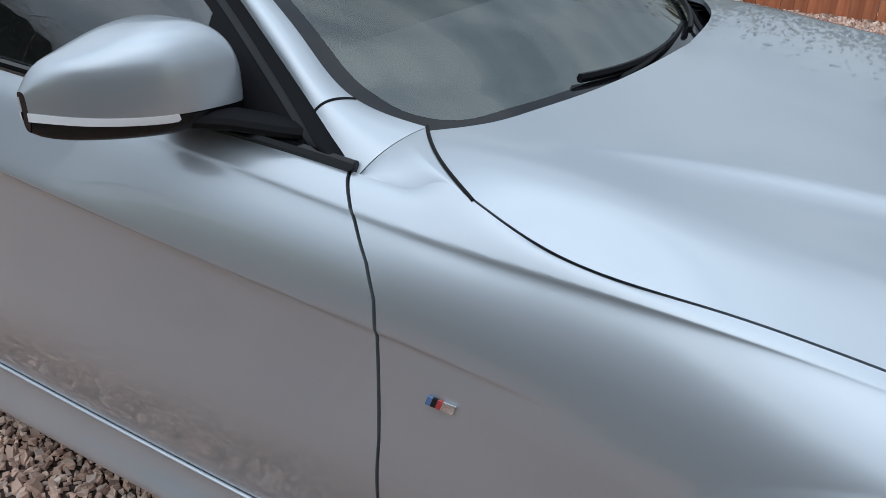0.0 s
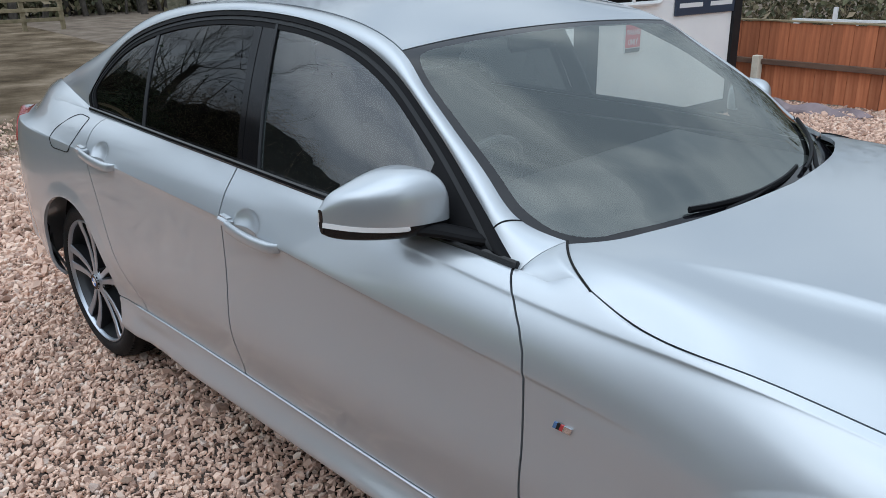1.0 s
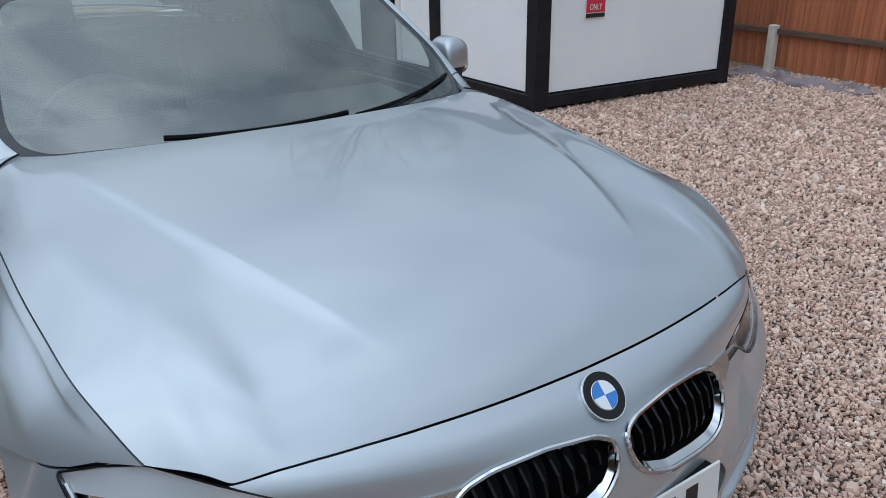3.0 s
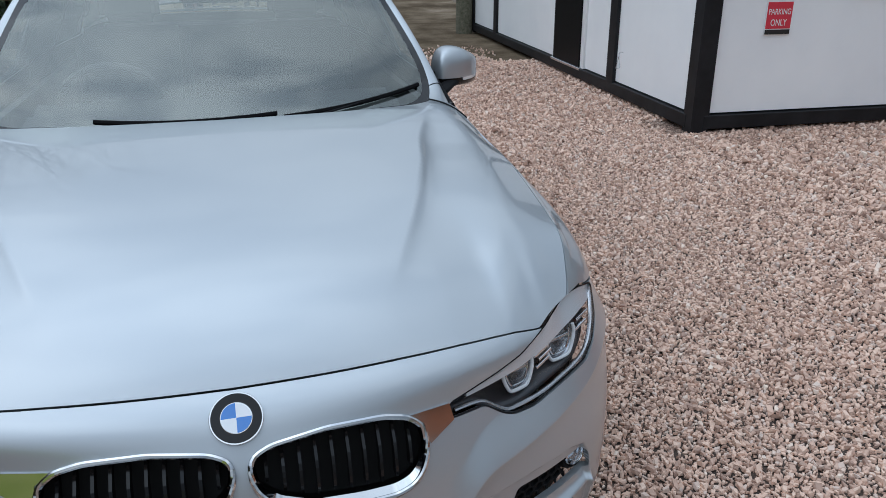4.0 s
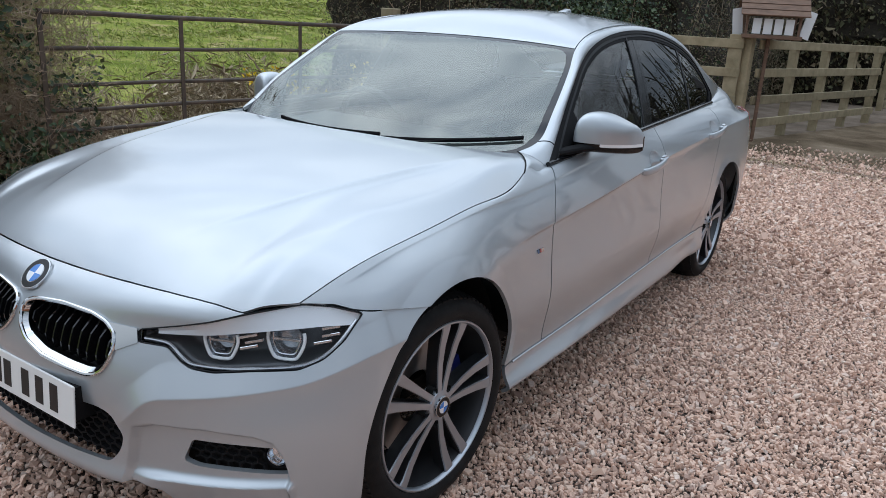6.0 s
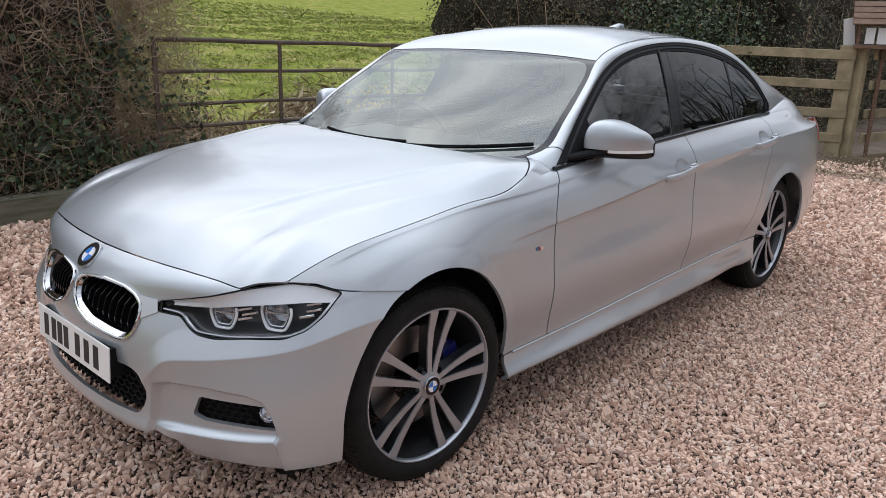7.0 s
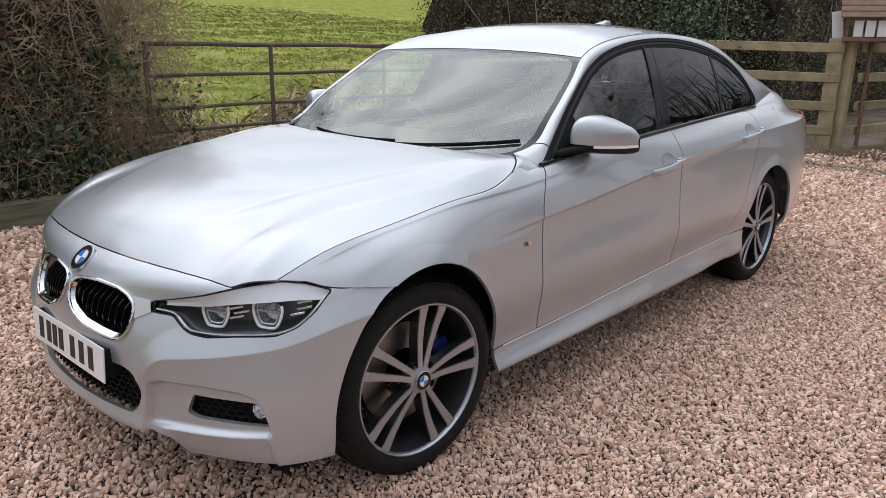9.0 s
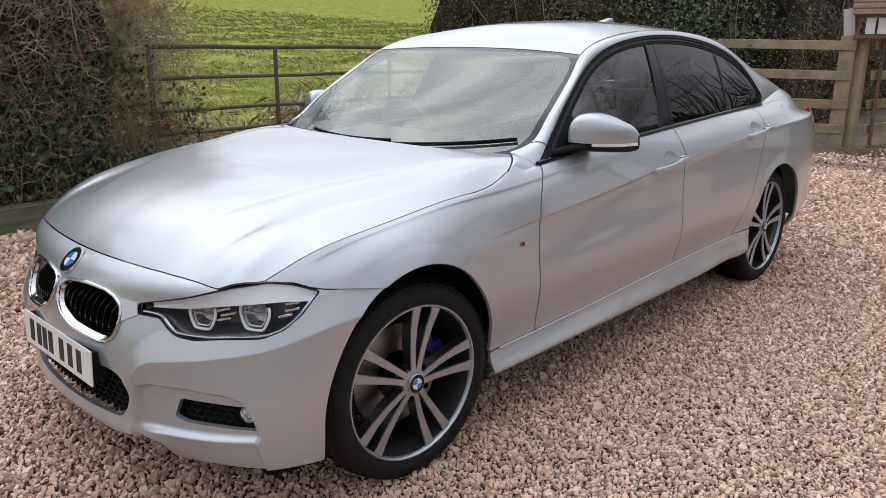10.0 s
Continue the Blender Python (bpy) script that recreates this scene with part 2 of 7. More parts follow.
def skin(P, F, flange=0.012, outward=None):
    """A body panel: the clipped grid with its edges turned inwards."""
    v, f = clipped(P, F)
    bm = raw(v, f)
    bmesh.ops.remove_doubles(bm, verts=bm.verts, dist=0.00025)
    bm.normal_update()
    if outward is not None and len(bm.faces):
        s = sum(fc.normal.dot(Vector(outward)) * fc.calc_area() for fc in bm.faces)
        if s < 0:
            bmesh.ops.reverse_faces(bm, faces=bm.faces)
            bm.normal_update()
    if flange:
        es = [e for e in bm.edges if e.is_boundary]
        nrm = {v: v.normal.copy() for e in es for v in e.verts}
        r = bmesh.ops.extrude_edge_only(bm, edges=es)
        nv = [g for g in r["geom"] if isinstance(g, bmesh.types.BMVert)]
        old = {}
        for v in nv:
            for e in v.link_edges:
                o = e.other_vert(v)
                if o in nrm:
                    old[v] = o
        for v in nv:
            if v in old:
                v.co -= nrm[old[v]] * flange
    return bm


def mirrored(bm):
    m = bm.copy()
    for v in m.verts:
        v.co.y = -v.co.y
    bmesh.ops.reverse_faces(m, faces=m.faces)
    return m


def both(name, bm, mat, parent, label="", **k):
    """A part and its mirror image on the car's other side."""
    b2 = mirrored(bm)
    return part(name, bm, mat, parent, label, **k), part(name, b2, mat, parent, label, **k)

# ---- car: design surfaces (metres; x forward from mid-wheelbase, y to the left) ----
SX = [-2.25, -1.9, -1.4, -0.9, -0.2, 0.3, 0.8, 1.1, 1.4, 1.6, 1.75, 1.87]
SIDE_Y = [
    [0.70, 0.80, 0.85, 0.86, 0.86, 0.86, 0.85, 0.84, 0.83, 0.83, 0.80, 0.76],
    [0.72, 0.838, 0.874, 0.888, 0.888, 0.888, 0.880, 0.866, 0.865, 0.865, 0.835, 0.78],
    [0.74, 0.852, 0.876, 0.868, 0.864, 0.862, 0.848, 0.845, 0.872, 0.872, 0.838, 0.785],
    [0.755, 0.862, 0.889, 0.889, 0.888, 0.884, 0.866, 0.868, 0.893, 0.888, 0.845, 0.785],
    [0.76, 0.862, 0.884, 0.880, 0.878, 0.873, 0.860, 0.868, 0.895, 0.886, 0.848, 0.775],
    [0.735, 0.843, 0.872, 0.872, 0.871, 0.867, 0.855, 0.864, 0.888, 0.876, 0.840, 0.762],
    [0.690, 0.822, 0.862, 0.868, 0.873, 0.870, 0.855, 0.856, 0.872, 0.857, 0.828, 0.748],
    [0.640, 0.768, 0.825, 0.838, 0.848, 0.848, 0.837, 0.838, 0.848, 0.835, 0.810, 0.734],
    [0.605, 0.733, 0.785, 0.805, 0.820, 0.824, 0.797, 0.803, 0.816, 0.805, 0.783, 0.722],
    [0.565, 0.695, 0.735, 0.772, 0.797, 0.803, 0.772, 0.785, 0.782, 0.769, 0.747, 0.706],
]
SIDE_Z = [
    [0.34, 0.30, 0.262, 0.256, 0.252, 0.250, 0.246, 0.24, 0.23, 0.22, 0.23, 0.24],
    [0.40, 0.36, 0.302, 0.294, 0.290, 0.286, 0.276, 0.268, 0.265, 0.26, 0.27, 0.28],
    [0.47, 0.44, 0.405, 0.397, 0.384, 0.368, 0.345, 0.336, 0.33, 0.33, 0.34, 0.35],
    [0.58, 0.56, 0.54, 0.53, 0.52, 0.515, 0.50, 0.49, 0.50, 0.50, 0.49, 0.48],
    [0.74, 0.73, 0.71, 0.70, 0.68, 0.66, 0.63, 0.62, 0.64, 0.63, 0.60, 0.58],
    [0.905, 0.898, 0.882, 0.858, 0.825, 0.790, 0.727, 0.705, 0.715, 0.695, 0.65, 0.625],
    [0.945, 0.935, 0.920, 0.895, 0.860, 0.825, 0.764, 0.752, 0.765, 0.742, 0.69, 0.66],
    [0.945, 0.955, 0.965, 0.945, 0.915, 0.885, 0.845, 0.812, 0.806, 0.780, 0.73, 0.692],
    [0.978, 0.985, 0.998, 0.985, 0.958, 0.940, 0.912, 0.879, 0.841, 0.810, 0.767, 0.722],
    [1.022, 1.028, 1.018, 1.012, 0.990, 0.970, 0.930, 0.897, 0.866, 0.839, 0.80, 0.746],
]
_sy = spline(SX, np.array(SIDE_Y).T)
_sz = spline(SX, np.array(SIDE_Z).T)
# bonnet
HX = [0.75, 0.95, 1.2, 1.4, 1.6, 1.78, 1.9, 1.98, 2.03, 2.06]
hood_mid = spline(HX, [0.992, 0.988, 0.970, 0.950, 0.922, 0.882, 0.838, 0.790, 0.748, 0.715])
seam_y = spline([0.75, 0.87, 1.0, 1.2, 1.4, 1.6, 1.71, 1.79, 1.866, 1.95, 2.06], [0.735, 0.762, 0.783, 0.787, 0.782, 0.769, 0.757, 0.735, 0.707, 0.655, 0.55])
seam_z = spline([0.75, 0.87, 1.0, 1.2, 1.4, 1.6, 1.71, 1.79, 1.866, 1.95, 2.06], [0.975, 0.945, 0.904, 0.888, 0.866, 0.839, 0.818, 0.786, 0.746, 0.695, 0.62])
hood_edge = spline([0.74, 0.765, 0.79, 0.82, 0.86, 0.90], [0.60, 0.655, 0.692, 0.723, 0.750, 0.7685])
hood_nose = spline([0.0, 0.15, 0.3, 0.45, 0.617, 0.70], [2.040, 2.037, 2.024, 1.998, 1.945, 1.905])
hood_tail = spline([0.0, 0.25, 0.45, 0.54, 0.6, 0.645, 0.69, 0.75], [0.955, 0.935, 0.895, 0.866, 0.842, 0.809, 0.766, 0.72])


def smooth(t):
    t = np.clip(t, 0, 1)
    return t * t * (3 - 2 * t)


FRONT_AXLE, REAR_AXLE, WHEEL_R = 1.415, -1.405, 0.33
FRONT_ARCH, REAR_ARCH = (1.434, 0.360, 0.402), (-1.378, 0.340, 0.372)
KS = np.arange(10.0)
char_z = spline([-2.2, -1.47, -0.8, -0.4, 0.0, 0.32, 0.65, 0.95, 1.15], [0.945, 0.922, 0.890, 0.872, 0.846, 0.815, 0.783, 0.757, 0.742])
ridge_z = spline([0.3, 0.52, 0.77, 0.95, 1.1, 1.26, 1.42, 1.53, 1.71, 1.87], [0.945, 0.926, 0.899, 0.885, 0.880, 0.872, 0.854, 0.839, 0.802, 0.74])
HANDLE_SCOOPS = [(-0.105, 0.868), (-1.045, 0.918)]


def side(x, v):
    """The left flank at x; v runs from the sill's underside (0) to the window line or bonnet seam (9)."""
    x = np.asarray(x, float)
    yk, zk = _sy(x).T.copy(), _sz(x).T.copy()
    k = smooth((x - 0.80) / 0.07)
    yk[9], zk[9] = yk[9] * (1 - k) + seam_y(x) * k, zk[9] * (1 - k) + seam_z(x) * k
    y = spline(KS, yk)(v)
    z = spline(KS, zk)(v)
    # flat lips round the wheel openings
    for (ax, rx, rz), lip in ((FRONT_ARCH, 0.007), (REAR_ARCH, 0.005)):
        d = np.sqrt(((x - ax) / rx) ** 2 + (np.maximum(z - 0.335, 0) / rz) ** 2) * rx - rx
        y = y + lip * np.clip(1 - d / 0.050, 0, 1) * smooth((z - 0.30) / 0.1)
    # the long crease through the door handles, and the ridge from the mirror along the wing
    low = np.maximum(char_z(x) - z, 0)
    y = y - 0.0075 * smooth((1.12 - x) / 0.22) * (1 - np.exp(-low / 0.007)) * np.exp(-low / 0.042)
    low = np.maximum(ridge_z(x) - z, 0)
    y = y - 0.0050 * smooth((x - 0.30) / 0.35) * smooth((1.80 - x) / 0.12) * (1 - np.exp(-low / 0.006)) * np.exp(-low / 0.030)
    # the skirt draws in before the rear wheel
    y = y - 0.012 * smooth((-0.45 - x) / 0.34) * smooth((x + 0.95) / 0.12) * smooth((0.372 - z) / 0.045)
    # scoops behind the door handles
    for hx, hz in HANDLE_SCOOPS:
        r2 = ((x - hx) / 0.060) ** 2 + ((z - hz) / 0.040) ** 2
        y = y - 0.017 * np.clip(1 - r2, 0, 1) ** 0.8
    return np.stack([np.broadcast_to(x, y.shape), y, z], -1)


def side_grid(x0, x1, nx, v0=0.0, v1=9.0, nv=110):
    xs = np.linspace(x0, x1, nx)
    return np.transpose(side(xs, np.linspace(v0, v1, nv)), (1, 0, 2)).copy()


GAP = 0.0028
door_front = lin([0.19, 0.345, 0.6, 0.76, 0.81, 0.85, 0.93, 0.99], [0.812, 0.816, 0.822, 0.815, 0.808, 0.79, 0.730, 0.69])
door_mid = lin([0.19, 0.4, 0.7, 0.86, 0.93, 0.99, 1.1], [-0.205, -0.21, -0.225, -0.237, -0.240, -0.237, -0.23])
door_rear = lin([0.30, 0.42, 0.5, 0.585, 0.68, 0.78, 0.87, 0.94, 1.0, 1.02, 1.1], [-0.80, -0.838, -0.918, -0.990, -1.045, -1.092, -1.136, -1.168, -1.182, -1.184, -1.185])
seam = spline(SX, SIDE_Z[2])


def arch(x, z, ax, rx, rz):
    """Negative inside a wheel opening, which runs straight down below the axle."""
    d = np.sqrt(((x - ax) / rx) ** 2 + (np.maximum(z - 0.335, 0) / rz) ** 2) - 1
    return d * rx


def inter(*f):
    out = f[0]
    for g in f[1:]:
        out = np.maximum(out, g)
    return out


crease_in = spline([0.95, 1.12, 1.22, 1.34, 1.44, 1.55, 1.8, 1.95, 2.05], [0.62, 0.567, 0.538, 0.513, 0.487, 0.455, 0.36, 0.30, 0.27])
crease_out = spline([0.8, 1.0, 1.2, 1.35, 1.5, 1.65, 1.8, 1.95, 2.05], [0.70, 0.712, 0.705, 0.688, 0.66, 0.622, 0.572, 0.535, 0.52])


def hood_plain(x, y):
    """The bonnet's height: a low dome between two creases, a flat, and a shoulder that rolls to the seam."""
    a = np.abs(y)
    ys = seam_y(x)
    step = 0.017 * smooth((x - 0.9) / 0.35) * smooth((1.93 - x) / 0.30)

    def shape(v):
        d = v - crease_out(x)
        roll = 0.014 * np.logaddexp(0, d / 0.014)
        return 0.020 * (v / 0.7) ** 2 + step * (1 - np.exp(-np.maximum(v - crease_in(x), 0) / 0.019)), roll
    s1, r1 = shape(a)
    s2, r2 = shape(ys)
    k = (hood_mid(x) - seam_z(x) - s2) / np.maximum(r2, 1e-4)
    return hood_mid(x) - s1 - k * r1


_ey = np.linspace(0, 0.75, 76)
_ez = np.interp(_ey, [0, 0.15, 0.3, 0.42, 0.5, 0.55, 0.617], [0.742, 0.744, 0.746, 0.7455, 0.742, 0.7375, 0.7245])
_ez = (_ez - hood_plain(hood_nose(_ey), _ey)) * (1 - smooth((_ey - 0.60) / 0.09))


def hood(x, y):
    """The bonnet with its front lip drawn into one even line."""
    a = np.abs(y)
    return hood_plain(x, y) + np.interp(a, _ey, _ez) * smooth((x - 1.5) / (hood_nose(np.minimum(a, 0.7)) - 1.5))


# nose: rounded plan curves at each height
NZ = [0.16, 0.20, 0.26, 0.34, 0.42, 0.50, 0.58, 0.64, 0.68, 0.71, 0.735, 0.752]
nose_p = spline(NZ, [2.085, 2.115, 2.14, 2.15, 2.155, 2.165, 2.158, 2.138, 2.12, 2.102, 2.07, 2.032])
nose_b = spline(NZ, [0.80, 0.845, 0.868, 0.875, 0.878, 0.880, 0.875, 0.863, 0.850, 0.838, 0.825, 0.815])
nose_n = spline(NZ, [2.2, 2.2, 2.15, 2.1, 2.05, 1.9, 1.75, 1.7, 1.7, 1.7, 1.7, 1.7])
NOSE_X0 = 1.70


def nose_base(y, z):
    n = nose_n(z)
    return NOSE_X0 + (nose_p(z) - NOSE_X0) * np.maximum(1 - np.minimum(np.abs(y) / nose_b(z), 1) ** n, 0) ** (1 / n)


_yy = np.linspace(0, 0.75, 60)
_zt = hood(hood_nose(_yy), _yy)
_dx = hood_nose(_yy) - nose_base(_yy, _zt)
_dx = _dx * (1 - smooth((_yy - 0.60) / 0.10))
NOSE_TOP = lambda y: np.where(y < 0.617, np.interp(y, _yy, _zt), np.interp(y, [0.617, 0.707, 0.76, 0.815, 0.86, 0.92], [0.7235, 0.7455, 0.7425, 0.7235, 0.710, 0.695]))
POCKET = [(0.40, 0.428), (0.45, 0.446), (0.572, 0.455), (0.679, 0.450), (0.722, 0.434), (0.742, 0.400), (0.752, 0.36), (0.762, 0.30), (0.764, 0.14), (0.34, 0.14), (0.362, 0.28), (0.385, 0.39)]
blade_z = spline([0.30, 0.37, 0.46, 0.643, 0.755, 0.85], [0.272, 0.280, 0.290, 0.304, 0.312, 0.318])
fold = spline([0.30, 0.37, 0.412, 0.444, 0.498, 0.611, 0.704, 0.782, 0.826, 0.86, 0.95], [0.40, 0.43, 0.467, 0.498, 0.519, 0.539, 0.559, 0.584, 0.611, 0.635, 0.68])


def sculpt(y, z):
    """How far the bumper's folds stand out from the plain nose."""
    a = np.abs(y)
    on = smooth((a - 0.33) / 0.09)
    d = z - fold(a)
    up = 0.017 * np.clip(1 - d / 0.085, 0, 1) ** 1.3
    dn = 0.017 * np.exp(-np.maximum(-d, 0) / 0.035)
    out = on * np.where(d > 0, up, dn)
    out = out - 0.020 * smooth(-poly_sdf(a, z, POCKET) / 0.016)
    d = z - blade_z(a)
    out = out + 0.022 * smooth((a - 0.35) / 0.12) * smooth((0.766 - a) / 0.010) * np.where(d > 0, np.exp(-(np.maximum(d, 0) / 0.012) ** 2), np.exp(np.minimum(d, 0) / 0.075))
    lip = 0.016 * np.exp(-((z - 0.262) / 0.030) ** 2) * smooth((0.52 - a) / 0.12)
    return out + lip


def nose(s, z, plain=False):
    """The front skin; s runs from the centre line (0) round the corner (1) to the wheel opening (1.2)."""
    s, z = np.broadcast_arrays(np.asarray(s, float), np.asarray(z, float))
    th = np.clip(s, 0, 1) ** 1.15 * (math.pi / 2)
    n = nose_n(z)
    x = NOSE_X0 + (nose_p(z) - NOSE_X0) * np.maximum(np.cos(th), 1e-9) ** (2 / n)
    y = nose_b(z) * np.maximum(np.sin(th), 0) ** (2 / n)
    x = x - np.maximum(s - 1, 0) * 0.6
    y = y + np.minimum(np.maximum(s - 1, 0) / 0.2, 1.15) ** 1.2 * (0.008 + 0.027 * np.clip((z - 0.42) / 0.28, 0, 1))
    x = x + np.interp(y, _yy, _dx) * smooth((z - 0.63) / (np.interp(y, _yy, _zt) - 0.63))
    if not plain:
        g = sculpt(y, z)
        t = np.clip((x - 1.70) / 0.3, 0, 1)
        x, y = x + g * (0.25 + 0.75 * t), y + g * (1 - t) * 0.6
    return np.stack([x, y, z], -1)


def nose_at(y, z):
    """x of the front skin at a place of the front view."""
    a = np.abs(y)
    return nose_base(y, z) + np.interp(a, _yy, _dx) * smooth((z - 0.63) / (np.interp(a, _yy, _zt) - 0.63)) + sculpt(y, z)


def nose_normal(y, z):
    e = 0.004
    gy = (nose_at(y + e, z) - nose_at(y - e, z)) / (2 * e)
    gz = (nose_at(y, z + e) - nose_at(y, z - e)) / (2 * e)
    return Vector((1, -float(gy), -float(gz))).normalized()


def nose_grid(s0, s1, ns, z0, z1, nz, plain=False):
    s, z = np.meshgrid(np.linspace(s0, s1, ns), np.linspace(z0, z1, nz), indexing="ij")
    return nose(s, z, plain)


# greenhouse lines
DLO = [(0.732, 0.768, 0.928), (0.645, 0.745, 1.002), (0.575, 0.727, 1.058), (0.49, 0.705, 1.124), (0.40, 0.683, 1.186), (0.30, 0.657, 1.247), (0.20, 0.636, 1.294),
       (0.08, 0.625, 1.337), (-0.15, 0.614, 1.377), (-0.5, 0.608, 1.390), (-0.85, 0.610, 1.360), (-1.12, 0.625, 1.300), (-1.31, 0.648, 1.212), (-1.408, 0.688, 1.105), (-1.372, 0.722, 1.016)]
RAIL = [(0.780, 0.674, 0.978), (0.676, 0.700, 1.010), (0.595, 0.694, 1.074), (0.51, 0.677, 1.134), (0.42, 0.656, 1.192), (0.33, 0.632, 1.252), (0.24, 0.605, 1.310),
        (0.06, 0.576, 1.364), (-0.2, 0.558, 1.398), (-0.5, 0.549, 1.409), (-0.85, 0.550, 1.394), (-1.15, 0.556, 1.345), (-1.45, 0.575, 1.245), (-1.75, 0.605, 1.140), (-1.95, 0.615, 1.074)]
dlo = spline(np.linspace(0, 1, 15), np.array(DLO))
rail = spline(np.linspace(0, 1, 15), np.array(RAIL))
belt_y = spline(SX, SIDE_Y[9])
belt_z = spline(SX, SIDE_Z[9])

# ---- car ----
car = thing("car", "silver metallic four-door saloon car parked on pink gravel", "car")
ONES = lambda P: -np.ones(P.shape[:2])


def build_body():
    # flank panels
    G = side_grid(-2.25, 1.868, 640, nv=170)
    X, Z = G[..., 0], G[..., 2]
    fa = arch(X, Z, *FRONT_ARCH)
    ra = arch(X, Z, *REAR_ARCH)
    df, dm, dr = X - door_front(Z), X - door_mid(Z), X - door_rear(Z)
    above = seam(X) - Z
    seamline = np.where(X > 1.745, np.interp(X, [1.745, 1.771, 1.803, 1.827, 1.843, 1.868], [0.7235, 0.7290, 0.7425, 0.7445, 0.7460, 0.7475]), 0.7235 - 0.013 * (1.745 - X) / 0.1)
    o = (0, 1, 0.2)
    both("front_fender", skin(G, inter(-df + GAP, -fa, np.where(X > 1.55, seamline + GAP - Z, above + GAP * (X < 1.1))), outward=o), M_PAINT, car)
    both("front_door", skin(G, inter(df + GAP, -dm + GAP, above + GAP), outward=o), M_PAINT, car)
    both("rear_door", skin(G, inter(dm + GAP, -dr + GAP, above + GAP, -ra - 0.006), outward=o), M_PAINT, car)
    both("rear_quarter_panel", skin(G, inter(dr + GAP, -ra, np.where(X > -1.3, above + GAP, -1.0)), outward=o), M_PAINT, car)
    both("sill_skirt", skin(G, inter(-above + GAP, -fa, -ra, X - 1.066, -X - 1.2), outward=o), M_PAINT, car)
    # dark inner shell behind the shut lines
    G2 = side_grid(-2.2, 1.8, 160, 0.6, 8.9, 50)
    G2[..., 1] -= 0.020
    X, Z = G2[..., 0], G2[..., 2]
    both("inner_shell", skin(G2, inter(-arch(X, Z, FRONT_AXLE, 0.38, 0.41), -arch(X, Z, REAR_AXLE, 0.38, 0.385), X - 1.74), flange=0, outward=o), M_DARK, car)
    # corner between wing, windscreen pillar and bonnet
    n = 22
    t = np.linspace(0, 1, n)
    low = side(np.linspace(0.731, 0.900, n), np.array([9.0]))[0]
    e = np.linspace(0.900, 0.780, n)
    rig = np.stack([e, hood_edge(e), hood(e, hood_edge(e))], -1)
    rig = rig + (low[-1] - rig[0]) * (1 - t[:, None]) ** 3
    top = dlo(0.0) * (1 - t[:, None]) + rail(0.0) * t[:, None] + np.array([0, 0.0086, 0.0084]) * (4 * t * (1 - t))[:, None]
    rig = rig + (top[-1] - rig[-1]) * t[:, None] ** 3
    lef = low[0] * (1 - t[:, None]) + top[0] * t[:, None]
    U, V = np.meshgrid(t, t, indexing="ij")
    U, V = U[..., None], V[..., None]
    C = (1 - V) * low[:, None] + V * top[:, None] + (1 - U) * lef[None] + U * rig[None]
    C -= (1 - U) * (1 - V) * low[0] + U * (1 - V) * low[-1] + (1 - U) * V * top[0] + U * V * top[-1]
    seal = bmesh.new()
    tube(seal, C[-1] + np.array([0, 0.0006, 0.0012]), 0.0026, 6)
    both("bonnet_seal", seal, M_DARK, car)
    both("wing_corner", skin(C, ONES(C), flange=0.012, outward=(0, 1, 1)), M_PAINT, car)
    # wheel housings
    for ax, w in ((FRONT_AXLE, 0.77), (REAR_AXLE, 0.77)):
        bm = bmesh.new()
        a = np.linspace(0.0, math.pi, 30)
        for i in range(29):
            q = [(ax + 0.405 * math.cos(b), y, 0.335 + 0.415 * math.sin(b)) for b, y in ((a[i], w), (a[i + 1], w), (a[i + 1], 0.45), (a[i], 0.45))]
            bm.faces.new([bm.verts.new(p) for p in q])
        f = [bm.verts.new((ax + 0.405 * math.cos(b), 0.45, 0.335 + 0.415 * math.sin(b))) for b in a]
        bm.faces.new(f)
        both("wheel_housing", bm, M_CAVITY, car)
    part("underbody", boxed(-1.62, -0.60, 0.22, 1.70, 0.60, 0.27), M_CAVITY, car)
    part("undertray", boxed(1.68, -0.42, 0.274, 1.98, 0.42, 0.284), M_CAVITY, car)


def build_hood():
    xs, ys = np.linspace(0.74, 2.06, 180), np.linspace(-0.80, 0.80, 220)
    X, Y = np.meshgrid(xs, ys, indexing="ij")
    P = np.stack([X, Y, hood(X, Y)], -1)
    A = np.abs(Y)
    corner = (X - 1.945) * 0.745 + (A - 0.617) * 0.667
    F = inter(A - np.where(X < 0.90, hood_edge(np.clip(X, 0.74, 0.90)), seam_y(X)) + GAP, X - hood_nose(A) + 0.001, hood_tail(A) - X, corner + GAP)
    part("bonnet", skin(P, F, outward=(0, 0, 1)), M_PAINT, car)
    P3 = P[::4, ::4].copy()
    P3[..., 2] -= 0.022
    X, Y, A, corner = X[::4, ::4], Y[::4, ::4], A[::4, ::4], corner[::4, ::4]
    part("bonnet_liner", skin(P3, inter(A - seam_y(X), X - hood_nose(A) + 0.014, hood_tail(A) + 0.02 - X, corner + 0.035), flange=0, outward=(0, 0, 1)), M_DARK, car)


